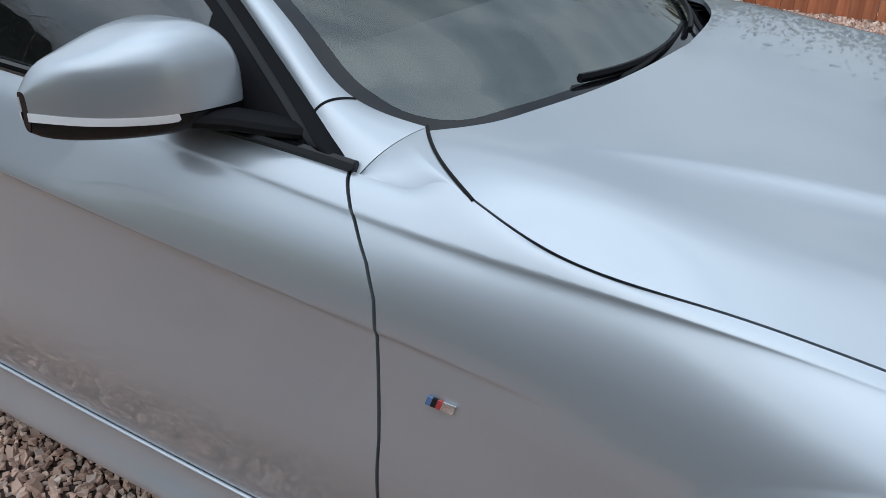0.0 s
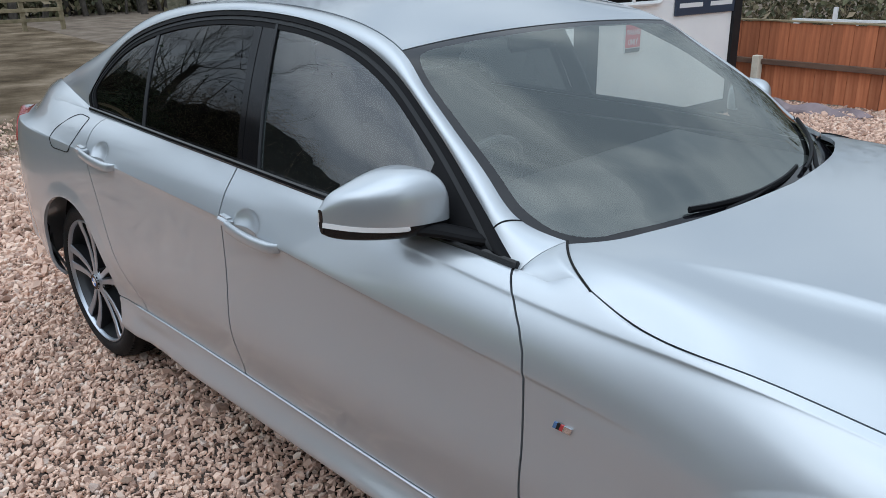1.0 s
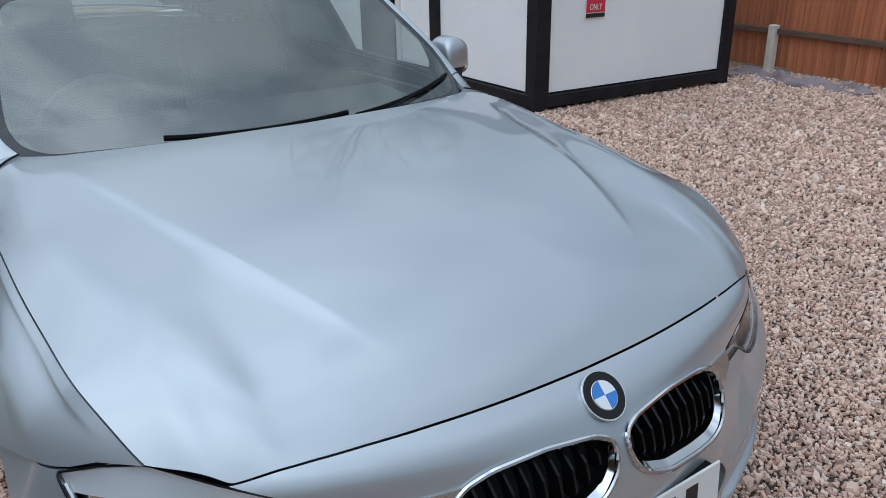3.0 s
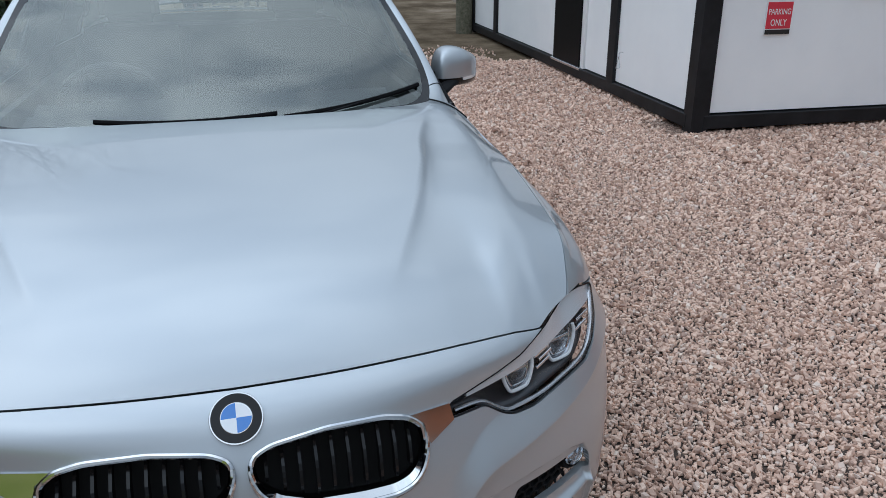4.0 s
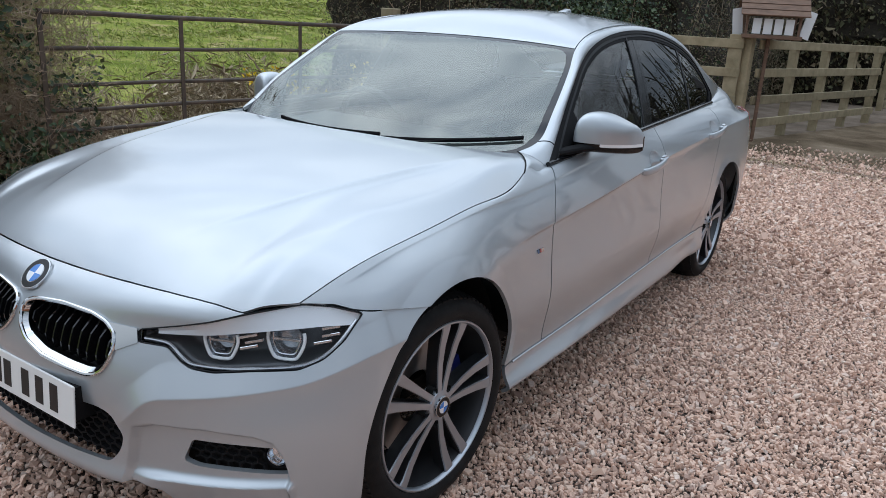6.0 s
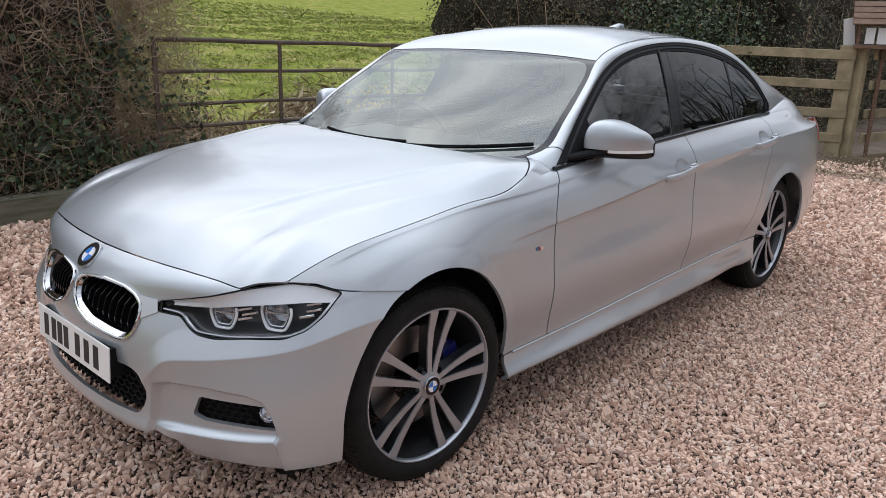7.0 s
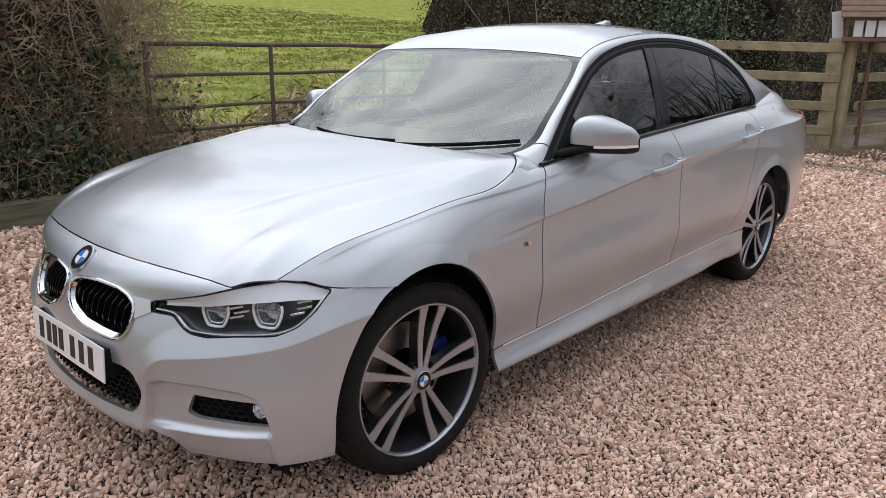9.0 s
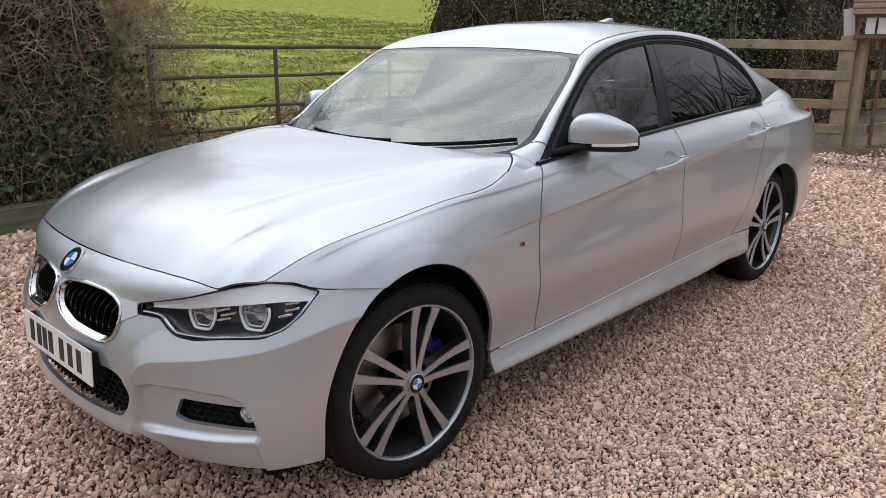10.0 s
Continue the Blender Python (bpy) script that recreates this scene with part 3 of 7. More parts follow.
HEADLIGHT = rounded([(0.384, 0.658), (0.486, 0.683), (0.551, 0.700), (0.617, 0.7225), (0.707, 0.7425), (0.76, 0.7395), (0.814, 0.7225), (0.803, 0.665), (0.782, 0.628), (0.745, 0.606),
             (0.66, 0.599), (0.58, 0.588), (0.53, 0.591), (0.503, 0.601), (0.462, 0.630), (0.386, 0.630)], 0.010, 3)
KIDNEY = rounded([(0.018, 0.655), (0.05, 0.668), (0.15, 0.678), (0.25, 0.674), (0.297, 0.661), (0.325, 0.637), (0.332, 0.600), (0.322, 0.562), (0.302, 0.540), (0.268, 0.531), (0.207, 0.535), (0.115, 0.546),
                  (0.052, 0.570), (0.022, 0.60), (0.013, 0.632)], 0.014, 3)
INTAKE = rounded([(0.0, 0.452), (0.30, 0.452), (0.335, 0.440), (0.372, 0.392), (0.355, 0.345), (0.318, 0.303), (0.18, 0.298), (0.0, 0.295), (-0.25, 0.30), (-0.25, 0.45)], 0.018, 3)
FOGHOLE = rounded([(0.538, 0.412), (0.65, 0.413), (0.728, 0.411), (0.742, 0.395), (0.752, 0.350), (0.740, 0.342), (0.64, 0.342), (0.545, 0.340), (0.512, 0.350)], 0.010, 3)


def roundel(r, m, parent, level_name="emblem"):
    """A round badge: black ring between bright rims, quartered blue and white centre."""
    def disc(r0, r1, z0, z1, n=48):
        bm = bmesh.new()
        lathe(bm, [(max(r0, 1e-4), z1), (r1 - 0.0006, z1), (r1, z1 - 0.0006), (r1, z0)], n, "z")
        bmesh.ops.reverse_faces(bm, faces=bm.faces)
        bmesh.ops.transform(bm, matrix=m, verts=bm.verts)
        return bm
    base = part(level_name, disc(0, r, -0.004, 0.0035), M_CHROME, parent, "round badge with black ring and blue and white quarters")
    part("ring", disc(0, r * 0.94, 0, 0.0042), M_GLOSSBLACK, base)
    part("inner_rim", disc(0, r * 0.60, 0, 0.0048), M_CHROME, base)
    for k in range(4):
        bm = bmesh.new()
        c = bm.verts.new(m @ Vector((0, 0, 0.0056)))
        arc = [bm.verts.new(m @ Vector((r * 0.565 * math.cos(a), r * 0.565 * math.sin(a), 0.0054))) for a in np.linspace(k * math.pi / 2, (k + 1) * math.pi / 2, 13)]
        for a, b in zip(arc, arc[1:]):
            bm.faces.new((c, a, b))
        part("quarter", bm, (M_BADGEWHITE, M_BADGEBLUE)[k % 2], base, smooth=False)
    return base


def frame_at(p, normal, up=(0, 0, 1)):
    """A pose whose z looks along normal and whose y leans to up."""
    z = Vector(normal).normalized()
    x = Vector(up).cross(z).normalized()
    y = z.cross(x)
    return Matrix.Translation(p) @ Matrix((x, y, z)).transposed().to_4x4()


def on_nose(y, z, out=0.0):
    return Vector((float(nose_at(np.array(y), np.array(z))), y, z)) + nose_normal(y, z) * out


M_BADGEBLUE = material("badge_blue", (0.02, 0.17, 0.55), 0.15, Coat_Weight=1.0)
M_BADGEWHITE = material("badge_white", (0.75, 0.77, 0.8), 0.15, Coat_Weight=1.0)
M_SATIN = material("satin_silver_trim", (0.55, 0.56, 0.58), 0.22, 0.9)
M_BROW = material("frosted_lamp_blade", (0.72, 0.73, 0.75), 0.30, 0.25, Coat_Weight=1.0)
M_REFLECTOR = material("lamp_reflector", (0.75, 0.77, 0.80), 0.12, 1.0)
M_GUIDE = material("light_guide", (0.88, 0.89, 0.90), 0.12, 0.0, Coat_Weight=1.0)
M_BOWL = material("smoky_reflector", (0.42, 0.43, 0.45), 0.22, 0.9)
M_HOUSING = material("lamp_housing", (0.07, 0.071, 0.076), 0.3, 0.4)
M_PLATE = material("plate_white", (0.78, 0.78, 0.76), 0.35, Coat_Weight=0.4)
M_INK = material("plate_black", (0.01, 0.01, 0.01), 0.5)


def nose_line(poly, out=0.0, closed=True, dx=0.0):
    pts = list(poly) + ([poly[0]] if closed else [])
    return [on_nose(y, z, out) + Vector((dx, 0, 0)) for y, z in pts]


def inset(poly, d):
    """A polygon drawn in by d towards its inside."""
    n = len(poly)
    ar = sum(poly[i - 1][0] * poly[i][1] - poly[i][0] * poly[i - 1][1] for i in range(n))
    s = 1 if ar > 0 else -1
    out = []
    for i in range(n):
        a, b = Vector(poly[i - 1]), Vector(poly[(i + 1) % n])
        t = (b - a).normalized()
        out.append((poly[i][0] - s * t.y * d, poly[i][1] + s * t.x * d))
    return out


def honeycomb(inside, y0, y1, z0, z1, py, pz, depth, back):
    """A black mesh of six-sided cells over a region of the nose, set back behind its skin."""
    bm = bmesh.new()

    def bar(a, b):
        a, b = Vector((0, *a)), Vector((0, *b))
        d = (b - a).normalized()
        n = Vector((0, -d.z, d.y)) * 0.0022
        vs = []
        for p, q in ((a, n), (b, n), (b, -n), (a, -n)):
            yy, zz = p.y + q.y, p.z + q.z
            x = float(nose_at(np.array(p.y), np.array(p.z))) - back
            vs.append(((x, yy, zz), (x - depth, yy, zz)))
        f = [bm.verts.new(v[0]) for v in vs]
        g = [bm.verts.new(v[1]) for v in vs]
        bm.faces.new(f)
        for i in (0, 2):
            bm.faces.new((f[i], g[i], g[(i + 1) % 4], f[(i + 1) % 4]))
    row = 0
    z = z0
    while z < z1:
        y = y0 + (row % 2) * py / 2
        while y < y1:
            if inside(y, z):
                h = pz / 3
                top, rt, rb = (y, z + 2 * h), (y + py / 2, z + h), (y + py / 2, z - h)
                lt = (y - py / 2, z + h)
                bar(lt, top)
                bar(top, rt)
                bar(rt, rb)
            y += py
        z += pz
        row += 1
    return bm


def build_nose():
    G = nose_grid(0, 1.3, 420, 0.165, 0.752, 230)
    X, Y, Z = G[..., 0], G[..., 1], G[..., 2]
    fa = arch(X, Z, *FRONT_ARCH)
    bottom = np.interp(Y, [0, 0.25, 0.40, 0.465, 0.485, 0.63, 0.76, 0.9], [0.236, 0.240, 0.268, 0.262, 0.214, 0.222, 0.222, 0.25]) - Z
    body = inter(-fa, bottom, Z - NOSE_TOP(Y) + np.where(Y > 0.80, -0.001, 0.0014), -poly_sdf(Y, Z, HEADLIGHT) + 0.002, -poly_sdf(Y, Z, KIDNEY), -poly_sdf(Y, Z, INTAKE), -poly_sdf(Y, Z, FOGHOLE))
    both("front_bumper", skin(G, body, 0.016, outward=(1, 0, 0)), M_PAINT, car)
    G2 = nose_grid(0, 1.1, 90, 0.235, 0.74, 50, plain=True)
    G2[..., 0] -= 0.075
    G2[..., 1] *= 0.93
    both("bumper_backing", skin(G2, inter(-arch(G2[..., 0], G2[..., 2], FRONT_AXLE, 0.38, 0.41), G2[..., 2] - 0.70, np.interp(G2[..., 1], [0, 0.22, 0.38, 0.46, 0.5, 0.9], [0.245, 0.249, 0.278, 0.276, 0.24, 0.24]) - G2[..., 2]), flange=0, outward=(1, 0, 0)), M_CAVITY, car)
    # radiator grilles: bright surround with a deep lower lip, black upright bars
    for s in (1, -1):
        flip = lambda bm: bm if s > 0 else mirrored(bm)
        bm = bmesh.new()
        tube(bm, nose_line(KIDNEY, 0.003), 0.0055, 8, caps=False)
        g = part("kidney_grille", flip(bm), M_CHROME, car, "chrome-framed grille with black upright bars")
        bm = bmesh.new()
        a = [bm.verts.new(p) for p in nose_line(inset(KIDNEY, 0.004), 0.003, False)]
        b = [bm.verts.new(p + Vector((-0.011, 0, 0))) for p in nose_line([(y, z + (0.005 if z < 0.585 else 0.0)) for (y, z) in inset(KIDNEY, 0.008)], 0.0, False)]
        for i in range(len(a)):
            bm.faces.new((a[i], a[(i + 1) % len(a)], b[(i + 1) % len(b)], b[i]))
        part("inner_frame", flip(bm), M_CHROME, g)
        bm = bmesh.new()
        bm.faces.new([bm.verts.new(p + Vector((-0.045, 0, 0))) for p in nose_line(KIDNEY, 0, False)])
        part("grille_back", flip(bm), M_DARK, g, smooth=False)
        for k in range(10):
            y = 0.040 + k * 0.0290
            zs = np.linspace(0.52, 0.69, 60)
            ok = [z for z in zs if poly_sdf(np.array([y]), np.array([z]), KIDNEY)[0] < -0.012]
            if len(ok) < 2:
                continue
            bm = bmesh.new()
            zz = np.linspace(ok[0], ok[-1], 9)
            x = [float(nose_at(np.array(y), np.array(z))) - 0.014 - 0.030 * max((z - ok[0]) / (ok[-1] - ok[0]) - 0.62, 0) / 0.38 - 0.010 * max(0.2 - (z - ok[0]) / (ok[-1] - ok[0]), 0) / 0.2 for z in zz]
            for i in range(8):
                q = [(x[i], y + 0.0028, zz[i]), (x[i + 1], y + 0.0028, zz[i + 1]), (x[i + 1], y - 0.0028, zz[i + 1]), (x[i], y - 0.0028, zz[i])]
                r = [(c[0] - 0.03, c[1], c[2]) for c in q]
                v = [bm.verts.new(c) for c in q]
                w = [bm.verts.new(c) for c in r]
                bm.faces.new(v)
                bm.faces.new((v[0], w[0], w[1], v[1]))
                bm.faces.new((v[2], w[2], w[3], v[3]))
            part("grille_bar", flip(bm), M_GLOSSBLACK, g, smooth=False)
        # bright link between grille and headlight
        link = [(0.303, 0.662), (0.382, 0.661), (0.390, 0.628), (0.338, 0.602), (0.334, 0.610), (0.328, 0.640)]
        bm = bmesh.new()
        f = [bm.verts.new(p) for p in nose_line(link, 0.004, False)]
        b = [bm.verts.new(p) for p in nose_line(link, -0.01, False)]
        bm.faces.new(f)
        for i in range(6):
            bm.faces.new((f[i], b[i], b[(i + 1) % 6], f[(i + 1) % 6]))
        part("grille_link", flip(bm), M_CHROME, car, "chrome strip joining grille and headlight", angle=20)
    # lower intake, fog openings
    bm = honeycomb(lambda y, z: poly_sdf(np.array([abs(y)]), np.array([z]), INTAKE)[0] < 0.004, -0.40, 0.40, 0.29, 0.46, 0.034, 0.020, 0.012, 0.020)
    part("intake_mesh", bm, M_PLASTIC, car, "black honeycomb mesh", smooth=False)
    for s in (1, -1):
        bm = honeycomb(lambda y, z: poly_sdf(np.array([y]), np.array([z]), FOGHOLE)[0] < 0.004 and y < 0.68, 0.50, 0.76, 0.33, 0.43, 0.026, 0.018, 0.010, 0.018)
        part("fog_mesh", bm if s > 0 else mirrored(bm), M_PLASTIC, car, "black honeycomb mesh", smooth=False)
        bm = bmesh.new()
        m = frame_at(Vector((1.938, 0.712, 0.386)), (0.93, 0.36, 0.02))
        lathe(bm, [(0.029, 0.0), (0.025, 0.006), (0.022, 0.0), (0.021, -0.015), (0.001, -0.02)], 28, "z")
        bmesh.ops.transform(bm, matrix=m, verts=bm.verts)
        lamp = part("fog_lamp", bm if s > 0 else mirrored(bm), M_REFLECTOR, car, "round fog lamp with a clear lens")
        bm = bmesh.new()
        lathe(bm, [(0.0225, 0.001), (0.018, 0.006), (0.010, 0.009), (0.0005, 0.010)], 28, "z")
        bmesh.ops.transform(bm, matrix=m, verts=bm.verts)
        part("lens", bm if s > 0 else mirrored(bm), M_LENS, lamp)
        bm = bmesh.new()
        lathe(bm, [(0.041, -0.012), (0.036, 0.0), (0.031, 0.001), (0.029, -0.015)], 28, "z")
        bmesh.ops.transform(bm, matrix=m, verts=bm.verts)
        part("bezel", bm if s > 0 else mirrored(bm), M_PLASTIC, lamp)
    # badge on the nose
    n = nose_normal(0.0, 0.711)
    roundel(0.0455, frame_at(on_nose(0.0, 0.711, 0.003), n), car)
    # number plate with plain bars
    m = frame_at(Vector((2.172, 0, 0.450)), (1, 0, 0.06))
    bm = bmesh.new()
    box(bm, -0.26, -0.0555, -0.006, 0.26, 0.0555, 0.0, m, 0.002)
    plate = part("number_plate", bm, M_PLATE, car, "white number plate with black bars", smooth=False)
    for x in (-0.195, -0.135, -0.088, -0.040, 0.045, 0.110, 0.175):
        bm = bmesh.new()
        box(bm, x - 0.017, -0.036, 0.0, x + 0.017, 0.036, 0.0012, m)
        part("plate_bar", bm, M_INK, plate, smooth=False)
    part("plate_mount", boxed(2.10, -0.25, 0.405, 2.162, 0.25, 0.495), M_PLASTIC, car)
    build_headlights()


def build_headlights():
    G = nose_grid(0.15, 1.05, 170, 0.575, 0.752, 80, plain=True)
    Y, Z = G[..., 1], G[..., 2]
    sd = poly_sdf(Y, Z, HEADLIGHT)
    nrm = np.array([0.86, 0.46, 0.2])
    lens = skin(G + nrm * 0.001, sd + 0.004, 0.004, outward=(1, 0, 0))
    H = G - nrm * (0.036 + 0.034 * smooth(-sd / 0.035))[..., None]
    bowl = skin(H, sd - 0.004, 0.0, outward=(1, 0, 0))
    def at(y, z, back):
        x = float(nose_base(np.array(y), np.array(z)) + np.interp(y, _yy, _dx) * smooth((z - 0.63) / (np.interp(y, _yy, _zt) - 0.63)))
        return Vector((x, y, z)) - Vector(nrm) * back
    for s in (1, -1):
        flip = lambda bm: bm if s > 0 else mirrored(bm)
        h = part("headlight", flip(bowl.copy()), M_HOUSING, car, "clear-lensed headlight with twin ring lamps and a bright lower trim")
        part("lens", flip(lens.copy()), M_LENS, h)
        # dark rim round the lens
        bm = bmesh.new()
        tube(bm, [at(y, z, 0.001) for y, z in HEADLIGHT + HEADLIGHT[:1]], 0.0020, 6, caps=False)
        part("rim", flip(bm), M_GLOSSBLACK, h)
        # bright trim along the lower edge
        low = [(0.40, 0.639), (0.455, 0.637), (0.483, 0.622), (0.512, 0.603), (0.54, 0.597), (0.60, 0.5965), (0.67, 0.602), (0.740, 0.611), (0.776, 0.632), (0.796, 0.665), (0.808, 0.708)]
        yy, zz = spline(np.arange(11.0), np.array(low))(np.linspace(0, 10, 60)).T
        bm = bmesh.new()
        tube(bm, [at(a, b, 0.009) for a, b in zip(yy, zz)], 0.0052, 8, flat=0.7)
        part("lower_trim", flip(bm), M_SATIN, h)
        # pale blade along the top
        bm = bmesh.new()
        top = [(0.43, 0.667), (0.55, 0.697), (0.617, 0.719), (0.707, 0.741), (0.76, 0.738), (0.810, 0.721)]
        bot = [(0.43, 0.654), (0.55, 0.666), (0.617, 0.678), (0.707, 0.690), (0.76, 0.697), (0.810, 0.698)]
        q = np.linspace(0, 5, 40)
        T, B = spline(np.arange(6.0), np.array(top))(q), spline(np.arange(6.0), np.array(bot))(q)
        rows = [[bm.verts.new(at(*p, d)) for p in L] for L, d in ((T, 0.006), (0.5 * T + 0.5 * B, 0.012), (B, 0.010), (B + np.array([0, 0.002]), 0.050))]
        for a, b in zip(rows, rows[1:]):
            for i in range(39):
                bm.faces.new((a[i], a[i + 1], b[i + 1], b[i]))
        part("top_blade", flip(bm), M_BROW, h)
        # two ring lamps
        for cy, cz, r in ((0.572, 0.650, 0.041), (0.700, 0.661, 0.045)):
            c = at(cy, cz, 0.042)
            m = frame_at(c, (0.90, 0.40, 0.12))
            bm = bmesh.new()
            lathe(bm, [(r * 0.98, 0.012), (r * 0.80, 0.0), (r * 0.55, -0.02), (0.001, -0.026)], 32, "z")
            bmesh.ops.transform(bm, matrix=m, verts=bm.verts)
            part("lamp_bowl", flip(bm), M_BOWL, h, "ribbed smoky reflector bowl")
            bm = bmesh.new()
            hexa = [(-0.95, 0.55), (-1.0, 0.0), (-0.72, -0.72), (-0.35, -0.95), (0.35, -0.95), (0.72, -0.72), (1.0, 0.0), (0.95, 0.55)]
            hy = spline(np.arange(8.0), np.array(hexa))(np.linspace(0, 7, 40))
            tube(bm, [m @ Vector((r * a, r * b, 0.014)) for a, b in hy], 0.0042, 8)
            part("ring", flip(bm), M_GUIDE, h)
            bm = bmesh.new()
            tube(bm, [m @ Vector((r * a * 0.74, r * b * 0.74, 0.010)) for a, b in hy], 0.0020, 6)
            part("inner_ring", flip(bm), M_REFLECTOR, h)
            for k in range(9):
                bm = bmesh.new()
                a = math.pi * (1.08 + 0.84 * k / 8)
                tube(bm, [m @ Vector((r * 0.92 * math.cos(a), r * 0.92 * math.sin(a), 0.008)), m @ Vector((r * 0.62 * math.cos(a), r * 0.62 * math.sin(a), -0.012))], 0.0011, 5)
                part("rib", flip(bm), M_SATIN, h)
            bm = bmesh.new()
            lathe(bm, [(r * 0.52, 0.0), (r * 0.5, 0.012), (r * 0.30, 0.02), (0.001, 0.023)], 24, "z")
            bmesh.ops.transform(bm, matrix=m, verts=bm.verts)
            part("projector", flip(bm), M_LENS, h)
            bm = bmesh.new()
            box(bm, -r * 0.8, -r * 0.02, 0.0, r * 0.8, r * 0.14, 0.010, m, 0.001)
            part("shelf", flip(bm), M_SATIN, h)
        for cy, cz in ((0.628, 0.672), (0.640, 0.660), (0.632, 0.646), (0.772, 0.694), (0.776, 0.678), (0.766, 0.662)):
            bm = bmesh.new()
            box(bm, -0.022, -0.004, 0, 0.022, 0.003, 0.012, frame_at(at(cy, cz, 0.030), (0.85, 0.5, 0.1)) @ pose(0, 0, 0, 0, 0, 14), 0.001)
            part("reflector_bar", flip(bm), M_REFLECTOR, h)
    lens.free()
    bowl.free()


def loft(a, b, n=12, bulge=0.0, out=(0, 1, 0)):
    """A strip between two lines of points, swelling outwards."""
    a, b = np.asarray(a), np.asarray(b)
    t = np.linspace(0, 1, n)[None, :, None]
    P = a[:, None] * (1 - t) + b[:, None] * t
    return P + np.array(out)[None, None] * (bulge * 4 * t * (1 - t))


CROWN = 0.048
HEADER = 0.020
_top, _low = rail(6 / 14), rail(1 / 14)


def screen(f, w):
    """The windscreen: f from the wiper end (0) to the roof (1), w across."""
    f, w = np.broadcast_arrays(np.asarray(f, float), np.asarray(w, float))
    S = rail(1 / 14 + np.maximum(f, 0) * 5 / 14) + np.minimum(f, 0)[..., None] * np.array([-0.50, -0.14, 0.36])
    q = 1 - np.abs(w) ** 2.1
    x = S[..., 0] + q * (0.255 * (1 - f) - 0.04 * f)
    z = S[..., 2] + q * (-0.050 * (1 - f) + HEADER * f) + 0.030 * np.clip(f, 0, 1) * (1 - np.clip(f, 0, 1)) * q
    return np.stack([x, w * S[..., 1], z], -1)


def build_greenhouse():
    t = np.linspace(0.0006, 1, 196)
    D, R = dlo(t), rail(t)
    strip = loft(D, R, 14, 0.012, (0.0, 0.72, 0.70))
    seam_line = loft(dlo(np.array([0.066])), rail(np.array([0.066])), 14, 0.012, (0.0, 0.72, 0.70))[0]
    bm = bmesh.new()
    tube(bm, seam_line, 0.0020, 6)
    both("pillar_seam", bm, M_DARK, car)
    both("roof_side_frame", skin(strip, ONES(strip), 0.012, outward=(0, 1, 0.5)), M_PAINT, car)
    # roof
    tr = np.linspace(6 / 14, 11 / 14, 70)
    E = rail(tr)
    w = np.linspace(-1, 1, 61)
    P = np.zeros((70, 61, 3))
    for i in range(70):
        k = smooth((E[i, 0] + 0.55) / 0.75)
        P[i, :, 0] = E[i, 0] - 0.04 * (1 - np.abs(w) ** 2.1) * k
        P[i, :, 1] = w * (E[i, 1] - 0.003)
        P[i, :, 2] = E[i, 2] + 0.002 + (HEADER + (CROWN - HEADER) * smooth((0.24 - E[i, 0]) / 0.35)) * (1 - np.abs(w) ** 2.2)
    part("roof", skin(P, ONES(P), 0.008, outward=(0, 0, 1)), M_PAINT, car)
    # windscreen with its black border
    Fg, Wg = np.meshgrid(np.linspace(-0.30, 1.0, 90), np.linspace(-1, 1, 121), indexing="ij")
    P = screen(Fg, Wg)
    keep = inter(P[..., 0] - hood_tail(np.minimum(np.abs(P[..., 1]), 0.72)) - 0.03, np.abs(P[..., 1]) - np.interp(P[..., 0], [0.66, 0.72, 0.775, 0.81, 0.85], [0.712, 0.700, 0.676, 0.648, 0.60]))
    a, b, c = (1 - Fg) * 0.50 - 0.016, (1 - np.abs(Wg)) * 0.66 - 0.022, hood_tail(np.minimum(np.abs(P[..., 1]), 0.72)) - P[..., 0] - 0.050
    edge = -0.025 * np.log(np.exp(-a / 0.025) + np.exp(-b / 0.025) + np.exp(-c / 0.025))
    part("windscreen", skin(P, inter(keep, -edge), 0.0, outward=(1, 0, 1)), M_SCREEN, car)
    part("windscreen_border", skin(P, inter(edge, keep), 0.005, outward=(1, 0, 1)), M_FRIT, car, "black ceramic border of the windscreen")
    # rear screen
    ts = np.linspace(11 / 14, 1, 24)
    S = rail(ts)
    w2 = np.linspace(-1, 1, 31)
    W = np.zeros((24, 31, 3))
    for i in range(24):
        W[i, :, 0] = S[i, 0] - (1 - w2**2) * 0.10 * i / 23
        W[i, :, 1] = w2 * S[i, 1]
        W[i, :, 2] = S[i, 2] + (1 - np.abs(w2) ** 2.2) * CROWN
    part("rear_screen", skin(W, ONES(W), 0.005, outward=(-1, 0, 1)), M_PRIVACY, car)
    # side glass between the window line and the opening's upper edge
    xs = np.linspace(-1.407, 0.728, 300)
    Dd = dlo(np.linspace(0, 13 / 14, 300))
    order = np.argsort(Dd[:, 0])
    up = np.interp(xs, Dd[order, 0], Dd[order, 2])
    upy = np.interp(xs, Dd[order, 0], Dd[order, 1])
    lo = np.stack([xs, belt_y(xs), belt_z(xs)], -1)
    hi = np.stack([xs, upy, np.maximum(up, belt_z(xs) + 0.001)], -1)
    P = loft(lo, hi, 64, 0.014, (0, 1, 0))
    P[..., 1] -= 0.016
    X, Z = P[..., 0], P[..., 2]
    o = (0, 1, 0.3)
    tri = X - 0.47 + 0.0 * Z
    tail = -1.374 - 0.36 * (Z - 1.016) - X
